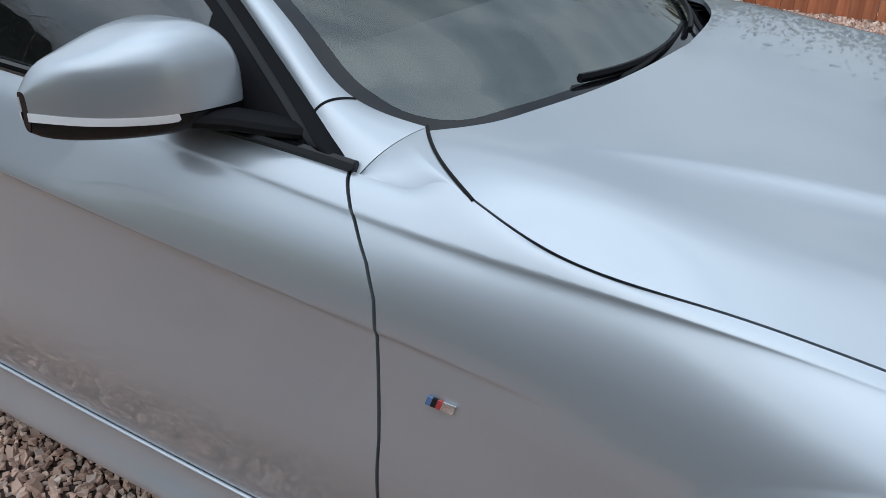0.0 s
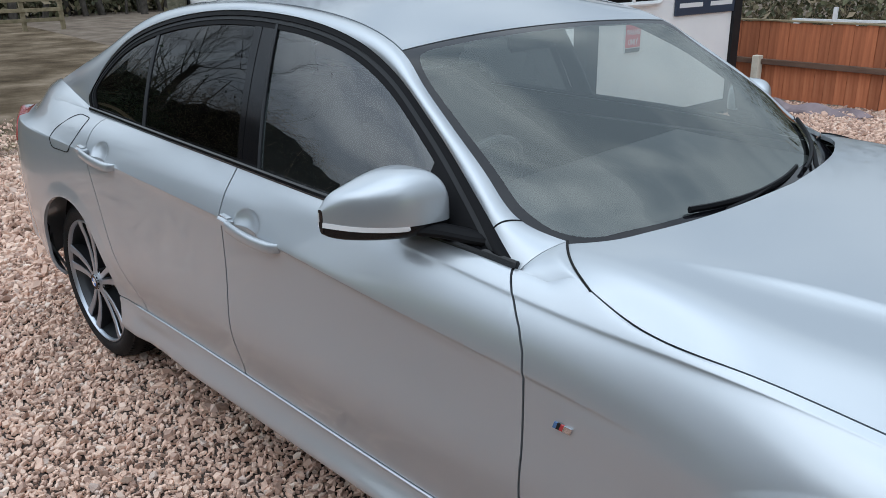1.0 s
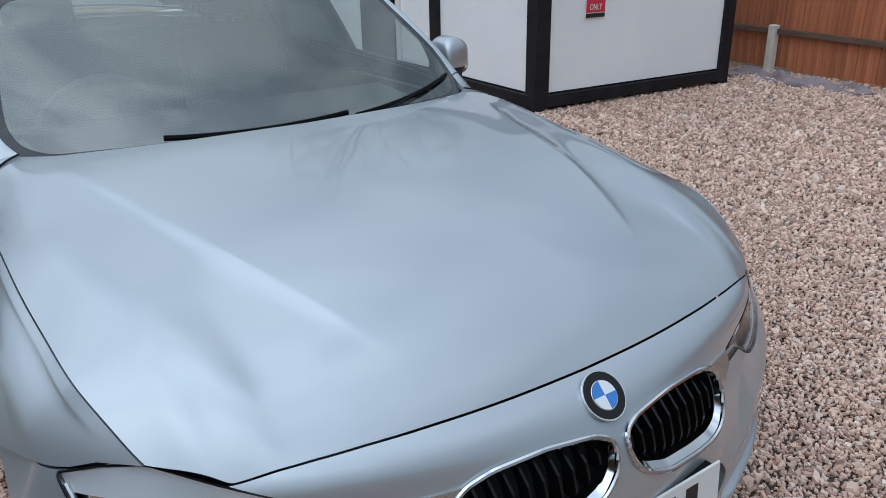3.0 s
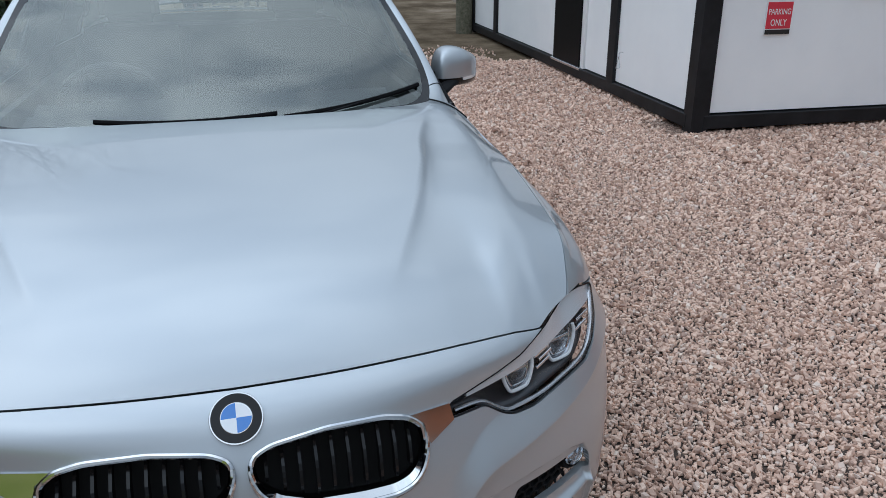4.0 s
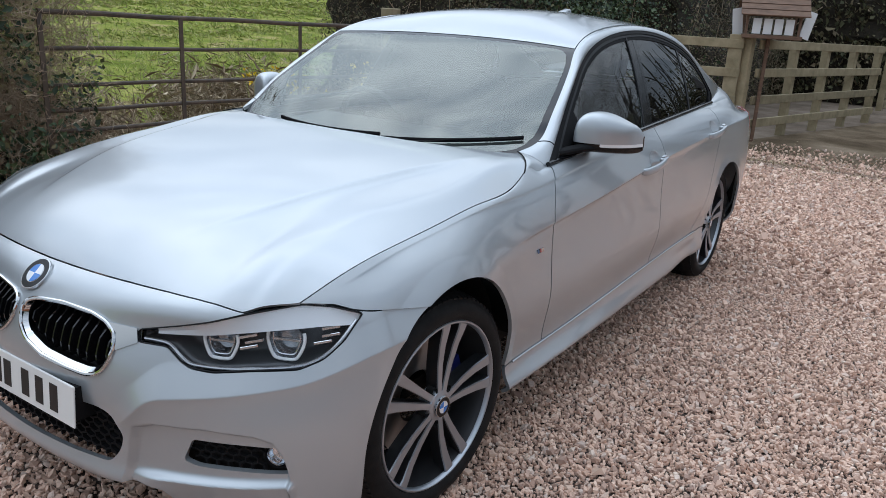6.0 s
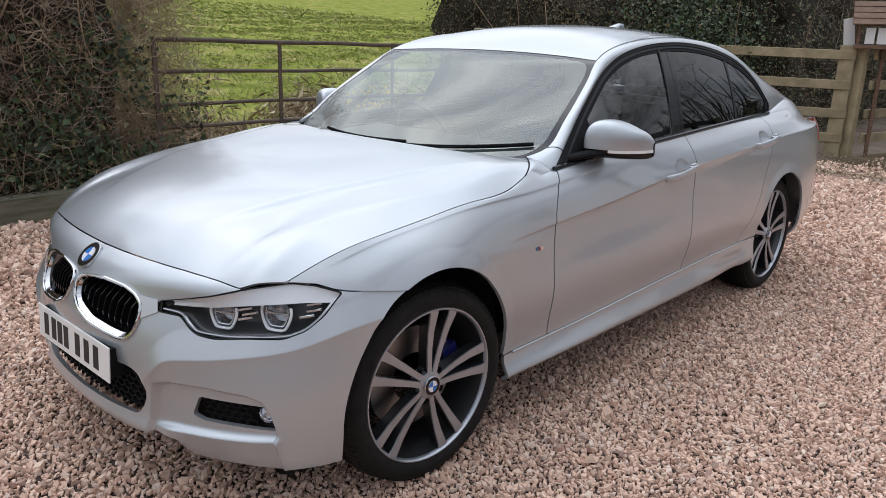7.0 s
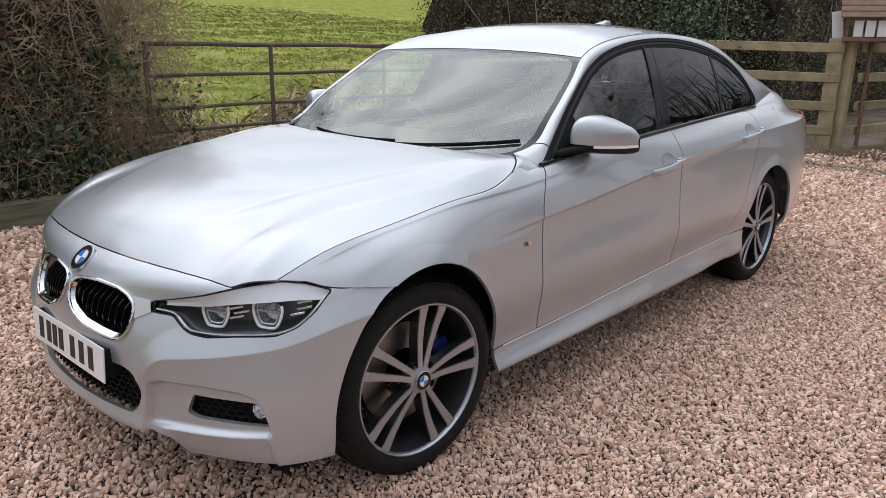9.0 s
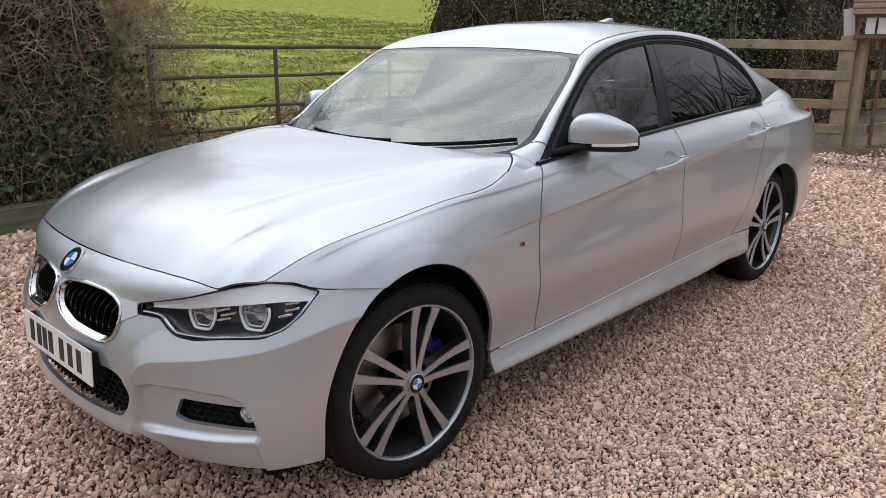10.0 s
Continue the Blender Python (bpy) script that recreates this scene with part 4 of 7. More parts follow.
    front_edge, split, rear_edge, bar = (-0.140 - 0.28 * (Z - 0.99), -0.237 - 0.22 * (Z - 0.99), -0.262 - 0.26 * (Z - 0.99), -0.882 - 0.25 * (Z - 1.025))
    both("front_side_window", skin(P, inter(front_edge - X, tri), 0.004, outward=o), M_SIDEGLASS, car)
    both("rear_side_window", skin(P, inter(X - rear_edge, bar + 0.008 - X), 0.004, outward=o), M_PRIVACY, car)
    both("quarter_window", skin(P, inter(X - bar + 0.008, tail), 0.004, outward=o), M_PRIVACY, car)
    P2 = P.copy()
    P2[..., 1] += 0.003
    both("pillar_cover", skin(P2, inter(X - front_edge, split + 0.002 - X), 0.004, outward=o), M_GLOSSBLACK, car)
    both("pillar_cover_rear", skin(P2, inter(X - split + 0.002, rear_edge - X), 0.004, outward=o), M_GLOSSBLACK, car)
    P3 = P + np.array([0, 0.006, 0])
    both("pillar_edge", skin(P3, inter(X - front_edge, front_edge - 0.012 - X), 0.003, outward=o), M_SEALGREY, car, "grey rubber edge of the door pillar")
    both("quarter_bar", skin(P2, inter(X - bar - 0.012, bar - 0.012 - X), 0.004, outward=o), M_SEALGREY, car)
    both("mirror_triangle", skin(P2, inter(-tri - 0.012), 0.004, outward=o), M_PLASTIC, car)
    L = dlo(np.linspace(0, 1, 60))
    sd = poly_sdf(X, Z, [(p[0], p[2]) for p in L] + [(-1.372, 0.5), (0.732, 0.5)])
    both("window_frame", skin(P + np.array([0, 0.011, 0.002]), inter(-0.016 - sd, sd), 0.006, outward=o), M_TRIM, car)
    both("window_channel", skin(P + np.array([0, 0.007, 0]), inter(-0.026 - sd, sd + 0.0165), 0.004, outward=o), M_SEALGREY, car)
    both("window_seal", skin(P + np.array([0, 0.004, 0]), inter(-0.040 - sd, sd + 0.0255), 0.004, outward=o), M_PLASTIC, car)
    bm = bmesh.new()
    xx = np.linspace(-1.372, 0.730, 80)
    tube(bm, np.stack([xx, belt_y(xx) - 0.004, belt_z(xx) + 0.005], -1), 0.0095, 8)
    both("belt_trim", bm, M_GLOSSBLACK, car)
    # shoulder between the rear pillar and the flank
    u = np.linspace(0, 1, 40)
    up = spline([0, 0.62, 1], np.array([dlo(1.0), rail(1.0), (-2.27, 0.50, 1.045)]))(u)
    dn = side(np.linspace(-1.372, -2.25, 40), np.array([9.0]))[0]
    S = loft(up, dn, 10, 0.004, (0, 0.6, 0.8))
    both("rear_shoulder", skin(S, ONES(S), 0.01, outward=(0, 0.5, 1)), M_PAINT, car)
    # boot lid and tail
    P = np.zeros((30, 31, 3))
    for i, x in enumerate(np.linspace(-1.93, -2.36, 30)):
        hw = float(np.interp(x, [-2.4, -1.9], [0.44, 0.61]))
        P[i, :, 0] = x - 0.05 * (1 - w2**2)
        P[i, :, 1] = w2 * hw
        P[i, :, 2] = np.interp(x, [-2.36, -2.1, -1.93], [1.042, 1.052, 1.060]) + 0.022 * (1 - np.abs(w2) ** 2.4)
    part("boot_lid", skin(P, ONES(P), outward=(0, 0, 1)), M_PAINT, car)
    zs = np.linspace(0.26, 1.035, 50)
    P = np.zeros((50, 61, 3))
    a = np.linspace(-1, 1, 61) * math.pi / 2
    for i, z in enumerate(zs):
        hw = float(np.interp(z, [0.26, 0.4, 0.7, 0.9, 1.07], [0.78, 0.835, 0.835, 0.71, 0.53]))
        depth = float(np.interp(z, [0.26, 0.4, 0.6, 0.8, 0.95, 1.07], [0.46, 0.52, 0.55, 0.53, 0.50, 0.47]))
        P[i, :, 0] = -1.86 - depth * np.cos(a) ** 0.55
        P[i, :, 1] = hw * np.sign(np.sin(a)) * np.abs(np.sin(a)) ** 0.9
        P[i, :, 2] = z
    T = side_grid(-2.249, -2.0, 40, 4.2, 7.6, 40) + np.array([0, 0.003, 0])
    both("tail_lamp_side", skin(T, inter(T[..., 2] - 0.945, 0.835 - T[..., 2], T[..., 0] + 1.985 + 0.35 * (T[..., 2] - 0.84)), 0.004, outward=(0, 1, 0)), M_TAIL, car)
    part("rear_bumper", skin(P, ONES(P), outward=(-1, 0, 0)), M_PAINT, car)
    # wrap-round tail lamps
    for s in (1, -1):
        Q = P + np.array([-0.002, 0.004 * s, 0])
        yy, zz, xx2 = Q[..., 1] * s, Q[..., 2], Q[..., 0]
        part("tail_lamp", skin(Q, inter(0.50 - yy, zz - 0.965, 0.835 - zz + 0.0 * yy, xx2 + 1.99), 0.004, outward=(-1, s, 0)), M_TAIL, car, "red wrap-round tail lamp")


M_SEALGREY = material("dark_grey_rubber", (0.020, 0.021, 0.023), 0.45, Specular_IOR_Level=0.2)
M_FRIT = material("ceramic_border", (0.008, 0.008, 0.010), 0.10, IOR=1.5)
M_TAIL = material("tail_lamp_red", (0.42, 0.012, 0.015), 0.12, Coat_Weight=1.0)


def spoke(m, side_sign):
    """One machined arm of a double spoke, in the wheel's plane (x along the arm, z out of the wheel)."""
    ln = [(0.036, 0.0105 * side_sign, 0.0115, 0.0), (0.07, 0.0150 * side_sign, 0.0112, -0.003), (0.12, 0.0235 * side_sign, 0.0125, -0.006), (0.18, 0.0325 * side_sign, 0.0150, -0.004), (0.228, 0.0390 * side_sign, 0.0180, 0.003), (0.250, 0.0415 * side_sign, 0.0215, 0.004)]
    body, face = bmesh.new(), bmesh.new()
    rows = []
    for x, c, w, h in ln:
        rows.append([body.verts.new(m @ Vector(p)) for p in ((x, c - w, h - 0.004), (x, c + w, h - 0.004), (x, c + w * 0.75, h - 0.045), (x, c - w * 0.75, h - 0.045))])
    for a, b in zip(rows, rows[1:]):
        for k in range(4):
            body.faces.new((a[k], a[(k + 1) % 4], b[(k + 1) % 4], b[k]))
    rows = []
    for x, c, w, h in ln:
        rows.append([face.verts.new(m @ Vector(p)) for p in ((x, c - w * 0.9, h - 0.004), (x, c - w * 0.82, h), (x, c + w * 0.82, h), (x, c + w * 0.9, h - 0.004))])
    for a, b in zip(rows, rows[1:]):
        for k in range(3):
            face.faces.new((a[k], a[k + 1], b[k + 1], b[k]))
    for bm in (body, face):
        bmesh.ops.recalc_face_normals(bm, faces=bm.faces)
    return body, face


def build_wheel(cx, cy, side_sign, turn, front):
    """Wheel at an axle end; local z points out of the car, local x forward along the ground."""
    R = WHEEL_R
    if side_sign < 0:
        m = Matrix.Translation((cx, -cy, R + 0.006)) @ Matrix(((-1, 0, 0), (0, 0, -1), (0, 1, 0))).to_4x4()
    else:
        m = Matrix.Translation((cx, cy, R + 0.006)) @ Matrix(((1, 0, 0), (0, 0, 1), (0, 1, 0))).to_4x4()

    if front:
        m = Matrix.Translation(m.translation) @ Matrix.Rotation(radians(-4), 4, "Z") @ Matrix.Translation(-m.translation) @ m

    def put(bm):
        bmesh.ops.transform(bm, matrix=m, verts=bm.verts)
        bmesh.ops.recalc_face_normals(bm, faces=bm.faces)
        return bm
    bm = bmesh.new()
    lathe(bm, [(0.2555, -0.012), (0.252, -0.004), (0.247, -0.006), (0.243, -0.02), (0.230, -0.06), (0.222, -0.20), (0.24, -0.215), (0.2555, -0.205)], 72, "z")
    wheel = part("wheel", put(bm), M_ALLOYDARK, car, "machined double-spoke alloy wheel with dark grey pockets")
    bm = bmesh.new()
    lathe(bm, [(0.2580, -0.012), (0.2572, -0.003), (0.2545, 0.0015), (0.2505, 0.002), (0.2470, -0.002), (0.2445, -0.012)], 72, "z")
    part("rim_lip", put(bm), M_ALLOY, wheel)
    bm = bmesh.new()
    lathe(bm, [(0.2545, -0.012), (0.2575, -0.001), (0.268, 0.006), (0.287, 0.008), (0.303, 0.002), (0.316, -0.010), (0.3235, -0.024), (0.3262, -0.030), (0.3272, -0.034), (R, -0.045), (R + 0.001, -0.09),
               (R + 0.0015, -0.11), (R, -0.165), (0.326, -0.185), (0.312, -0.205), (0.275, -0.215), (0.2545, -0.205)], 96, "z")
    tyre = part("tyre", put(bm), M_RUBBER, wheel, "black low-profile tyre")
    bm = bmesh.new()
    for k in range(84):
        a = 2 * math.pi * k / 84
        for r0, z0, z1, sk in ((0, -0.010, -0.066, 0.02), (R - 0.001, -0.072, -0.104, -0.015), (R - 0.001, -0.110, -0.142, 0.015)):
            v = []
            for da, zz, dr in ((-0.025, z0, 0), (0.025, z0, 0), (0.025 + sk, z1, 0), (-0.025 + sk, z1, 0)):
                rr = R + 0.0042 if zz < -0.04 else 0.3205
                v.append(bm.verts.new((rr * math.cos(a + da), rr * math.sin(a + da), zz)))
            w = []
            for q in v:
                f = (R - 0.006 if q.co.z < -0.04 else 0.312) / Vector((q.co.x, q.co.y)).length
                w.append(bm.verts.new((q.co.x * f, q.co.y * f, q.co.z)))
            bm.faces.new(v)
            for i in range(4):
                bm.faces.new((v[i], w[i], w[(i + 1) % 4], v[(i + 1) % 4]))
    part("tread", put(bm), M_RUBBER, wheel, smooth=False)
    for k in range(5):
        base = radians(turn + 72 * k)
        for sg in (1, -1):
            rot = pose(0, 0, -0.008) @ Matrix.Rotation(base, 4, "Z")
            b, f = spoke(rot, sg)
            part("spoke", put(b), M_ALLOYDARK, wheel, angle=25)
            part("machined_face", put(f), M_ALLOY, wheel, angle=25)
        bm = bmesh.new()
        a = base + radians(36)
        lathe(bm, [(0.011, -0.004), (0.011, -0.03), (0.001, -0.03)], 12, "z")
        bmesh.ops.transform(bm, matrix=pose(0.056 * math.cos(a), 0.056 * math.sin(a), -0.006), verts=bm.verts)
        part("bolt_hole", put(bm), M_DARK, wheel)
    bm = bmesh.new()
    lathe(bm, [(0.001, -0.004), (0.034, -0.004), (0.044, -0.008), (0.050, -0.020), (0.050, -0.05)], 40, "z")
    part("hub", put(bm), M_ALLOY, wheel)
    flip = m @ pose(0, 0, 0.001)
    cap = roundel(0.032, Matrix.Translation(flip.translation) @ frame_at((0, 0, 0), m.to_3x3() @ Vector((0, 0, 1))).to_3x3().to_4x4(), wheel, "centre_cap")
    for o in list(cap.children):
        o.parent = wheel
    bm = bmesh.new()
    lathe(bm, [(0.172, -0.095), (0.172, -0.12), (0.08, -0.12), (0.08, -0.095)], 48, "z", closed=True)
    part("brake_disc", put(bm), M_DISC, wheel)
    bm = bmesh.new()
    a0 = math.pi * (0.94 if front else 0.06) if side_sign > 0 else math.pi * (0.06 if front else 0.94)
    for i in range(10):
        aa = a0 - 0.30 + 0.60 * i / 9
        for r in (0.125, 0.185):
            for z in (-0.070, -0.135):
                bm.verts.new((r * math.cos(aa), r * math.sin(aa), z))
    vs = list(bm.verts)
    for i in range(9):
        a, b = vs[i * 4:i * 4 + 4], vs[i * 4 + 4:i * 4 + 8]
        for p, q in ((0, 1), (1, 3), (3, 2), (2, 0)):
            bm.faces.new((a[p], a[q], b[q], b[p]))
    bm.faces.new([vs[0], vs[1], vs[3], vs[2]])
    bm.faces.new([vs[36], vs[37], vs[39], vs[38]])
    part("brake_caliper", put(bm), M_BLUE, wheel, "blue brake caliper")


def build_mirrors():
    ys = np.linspace(0.785, 0.988, 34)
    xf = spline([0.78, 0.84, 0.90, 0.95, 0.975, 0.99], [0.578, 0.566, 0.540, 0.484, 0.432, 0.385])
    xb = spline([0.78, 0.86, 0.95, 0.99], [0.44, 0.405, 0.378, 0.372])
    zh = spline([0.78, 0.81, 0.85, 0.90, 0.95, 0.975, 0.99], [1.088, 1.110, 1.119, 1.108, 1.083, 1.064, 1.040])
    n = 44
    P = np.zeros((34, n, 3))
    a = np.linspace(0, 2 * math.pi, n)
    zc, zb = 1.025, 0.978
    for i, y in enumerate(ys):
        e = math.sqrt(max(1 - ((y - 0.89) / 0.1035) ** 12, 0.02))
        cx, hx = (xf(y) + xb(y)) / 2, (xf(y) - xb(y)) / 2 * (0.35 + 0.65 * e)
        c, s = np.cos(a), np.sin(a)
        P[i, :, 0] = cx + hx * np.sign(c) * np.abs(c) ** 0.62
        P[i, :, 1] = y
        P[i, :, 2] = np.where(s > 0, zc + (zh(y) - zc) * e * np.abs(s) ** 0.55, zc - (zc - zb) * (0.4 + 0.6 * e) * np.abs(s) ** 0.7)
    P -= np.array([0.014, 0.022, 0.009])
    Z, Y, X = P[..., 2], P[..., 1], P[..., 0]
    split = 1.003 + 0.02 * (Y - 0.9) * -0.5
    ind = inter(Z - split - 0.0005, split - 0.0105 - Z, 0.865 - Y, np.where(Y < 0.928, 0.436 - X, -1.0))
    cap = skin(P, split - Z, 0.004, outward=(0, 0, 1))
    for s in (1, -1):
        f = lambda bm: bm if s > 0 else mirrored(bm)
        mir = part("door_mirror", f(cap.copy()), M_PAINT, car, "silver door mirror with black base and clear indicator strip", angle=50)
        part("mirror_base", f(skin(P - np.array([0, 0.001, 0.0015]), Z - split, 0.0, outward=(0, 0, -1))), M_GLOSSBLACK, mir, angle=60)
        part("indicator", f(skin((P - np.array([0.5, 0.88, 1.02])) * 1.012 + np.array([0.5, 0.88, 1.02]), ind, 0.003, outward=(1, 1, 0))), M_GUIDE, mir, "clear indicator strip")
        for ring, nm in ((P[0], "inner_cap"), (P[-1], "outer_cap")):
            bm = bmesh.new()
            bm.faces.new([bm.verts.new(p) for p in ring[:-1]])
            part(nm, f(bm), M_GLOSSBLACK, mir)
        bm = bmesh.new()
        tube(bm, [(0.640, 0.735, 0.965), (0.61, 0.765, 0.973), (0.56, 0.80, 0.984), (0.50, 0.84, 0.990)], [0.030, 0.026, 0.026, 0.030], 12, flat=0.55)
        part("mirror_arm", f(bm), M_PLASTIC, mir)
    cap.free()


def build_handles():
    for x0, zc, name in ((0.040, 0.838, "front_door_handle"), (-0.915, 0.894, "rear_door_handle")):
        q = side(np.array([x0 - 0.02]), np.linspace(4, 9, 300))[:, 0]
        y = float(np.interp(zc, q[:, 2], q[:, 1]))
        for s in (1, -1):
            f = lambda bm: bm if s > 0 else mirrored(bm)
            # the grip: a flat bowed bar, thick in the middle
            pts = [(x0 + 0.004, y - 0.006, zc), (x0 - 0.010, y + 0.012, zc + 0.001), (x0 - 0.05, y + 0.024, zc + 0.006), (x0 - 0.11, y + 0.030, zc + 0.013), (x0 - 0.165, y + 0.028, zc + 0.019), (x0 - 0.196, y + 0.026, zc + 0.023)]
            L = spline(np.arange(6.0), np.array(pts))(np.linspace(0, 5, 28))
            bm = bmesh.new()
            rings = []
            for i, p in enumerate(L):
                h = 0.0155 * (0.72 + 0.28 * math.sin(math.pi * min(i / 20, 0.62)))
                rings.append([bm.verts.new((p[0], p[1] + 0.0085 * np.sign(math.sin(a)) * abs(math.sin(a)) ** 0.7, p[2] + h * np.sign(math.cos(a)) * abs(math.cos(a)) ** 0.8)) for a in np.linspace(0, 2 * math.pi, 17)[:-1]])
            for a, b in zip(rings, rings[1:]):
                for k in range(16):
                    bm.faces.new((a[k], a[(k + 1) % 16], b[(k + 1) % 16], b[k]))
            bm.faces.new(rings[0])
            bm.faces.new(rings[-1][::-1])
            bmesh.ops.recalc_face_normals(bm, faces=bm.faces)
            h = part(name, f(bm), M_PAINT, car, "body-coloured pull handle over a shallow cup")
            # fixed end piece behind the grip
            bm = boxed(-0.031, -0.020, -0.0150, 0.027, 0.0125, 0.0150, pose(x0 - 0.2275, y + 0.012, zc + 0.027, 0, 6.5, 0))
            bmesh.ops.bevel(bm, geom=bm.edges[:], offset=0.009, segments=3, affect="EDGES")
            part("end_piece", f(bm), M_PAINT, h)


def build_trim():
    # wipers on the screen
    for y0, y1, f0, f1, name in ((-0.35, 0.17, 0.004, 0.030, "wiper"), (0.19, 0.655, 0.004, 0.004, "wiper")):
        L = []
        for k in np.linspace(0, 1, 16):
            y = y0 + (y1 - y0) * k
            f = f0 + (f1 - f0) * k
            ww = y / float(rail(1 / 14 + f * 5 / 14)[1])
            p = screen(np.array(f), np.array(ww))
            tail = float(hood_tail(abs(y)))
            shift = max(float(p[0]) - (tail - 0.030), 0)
            L.append(Vector(p) + Vector((-shift, 0, 0.5 * shift + 0.012)))
        bm = bmesh.new()
        tube(bm, L, 0.0058, 6, flat=1.4)
        wp = part(name, bm, M_TRIM, car, "black flat-blade windscreen wiper")
        bm = bmesh.new()
        tube(bm, [L[1] + Vector((0.05, -0.02, -0.025)), L[3] + Vector((0.016, 0, -0.008)), L[6] + Vector((0.008, 0, -0.002)), L[9] + Vector((0.002, 0, 0.004))], [0.008, 0.007, 0.005, 0.0035], 8, flat=0.6)
        part("wiper_arm", bm, M_PLASTIC, wp)
    # small wing badges: three slanted stripes and a bright block
    for s in (1, -1):
        for k, mt in enumerate((M_BADGELIGHT, M_DARK, M_BADGERED, M_CHROME)):
            bm = bmesh.new()
            x0, x1 = 0.927 - 0.0074 * k, 0.927 - 0.0074 * (k + 1)
            if k == 3:
                x1 = x0 - 0.018
            if s < 0:
                x0, x1 = 0.890 + 0.0074 * k, 0.890 + 0.0074 * (k + 1)
                if k == 3:
                    x1 = x0 + 0.018
            vs = []
            for d in (0.0008, 0.004):
                for x, z in ((x0, 0.689), (x1, 0.689), (x1 + 0.004, 0.702), (x0 + 0.004, 0.702)):
                    qq = side(np.array([x]), np.linspace(3, 7, 90))[:, 0]
                    vs.append(bm.verts.new((x, (float(np.interp(z, qq[:, 2], qq[:, 1])) + d) * s, z)))
            bm.faces.new(vs[4:])
            for i in range(4):
                bm.faces.new((vs[i], vs[(i + 1) % 4], vs[4 + (i + 1) % 4], vs[4 + i]))
            bmesh.ops.recalc_face_normals(bm, faces=bm.faces)
            part("wing_badge_stripe", bm, mt, car, smooth=False)
    # fuel flap outline on the right rear quarter, roof aerial
    bm = bmesh.new()
    c = [(-1.30, 0.888), (-1.465, 0.888), (-1.492, 0.945), (-1.40, 1.008), (-1.27, 1.004), (-1.262, 0.97)]
    c = rounded(c, 0.03, 4)
    L = []
    for x, z in c + c[:1]:
        qq = side(np.array([x]), np.linspace(4, 9, 120))[:, 0]
        L.append((x, -float(np.interp(z, qq[:, 2], qq[:, 1])) - 0.0002, z))
    tube(bm, L, 0.0022, 5, caps=False)
    part("fuel_flap_seam", bm, M_DARK, car)
    bm = bmesh.new()
    fin = [(-0.80, 1.437, 0.030), (-0.86, 1.452, 0.028), (-0.93, 1.478, 0.014), (-0.97, 1.482, 0.008), (-0.985, 1.435, 0.016)]
    tube(bm, [(x, 0, z - 0.010) for x, z, r in fin], [r for x, z, r in fin], 10, flat=0.8)
    part("roof_aerial", bm, M_PAINT, car, "silver shark-fin aerial")
    # bright sill strip
    xs = np.linspace(-0.90, 1.02, 60)
    bm = bmesh.new()
    tube(bm, [(x, float(_sy(x)[2]) + 0.003, float(seam(x)) - 0.002) for x in xs], 0.0042, 10)
    both("sill_strip", bm, M_PAINT, car)


M_BADGELIGHT = material("badge_light_blue", (0.08, 0.17, 0.36), 0.2, Coat_Weight=1.0)
M_BADGERED = material("badge_red", (0.42, 0.03, 0.035), 0.2, Coat_Weight=1.0)


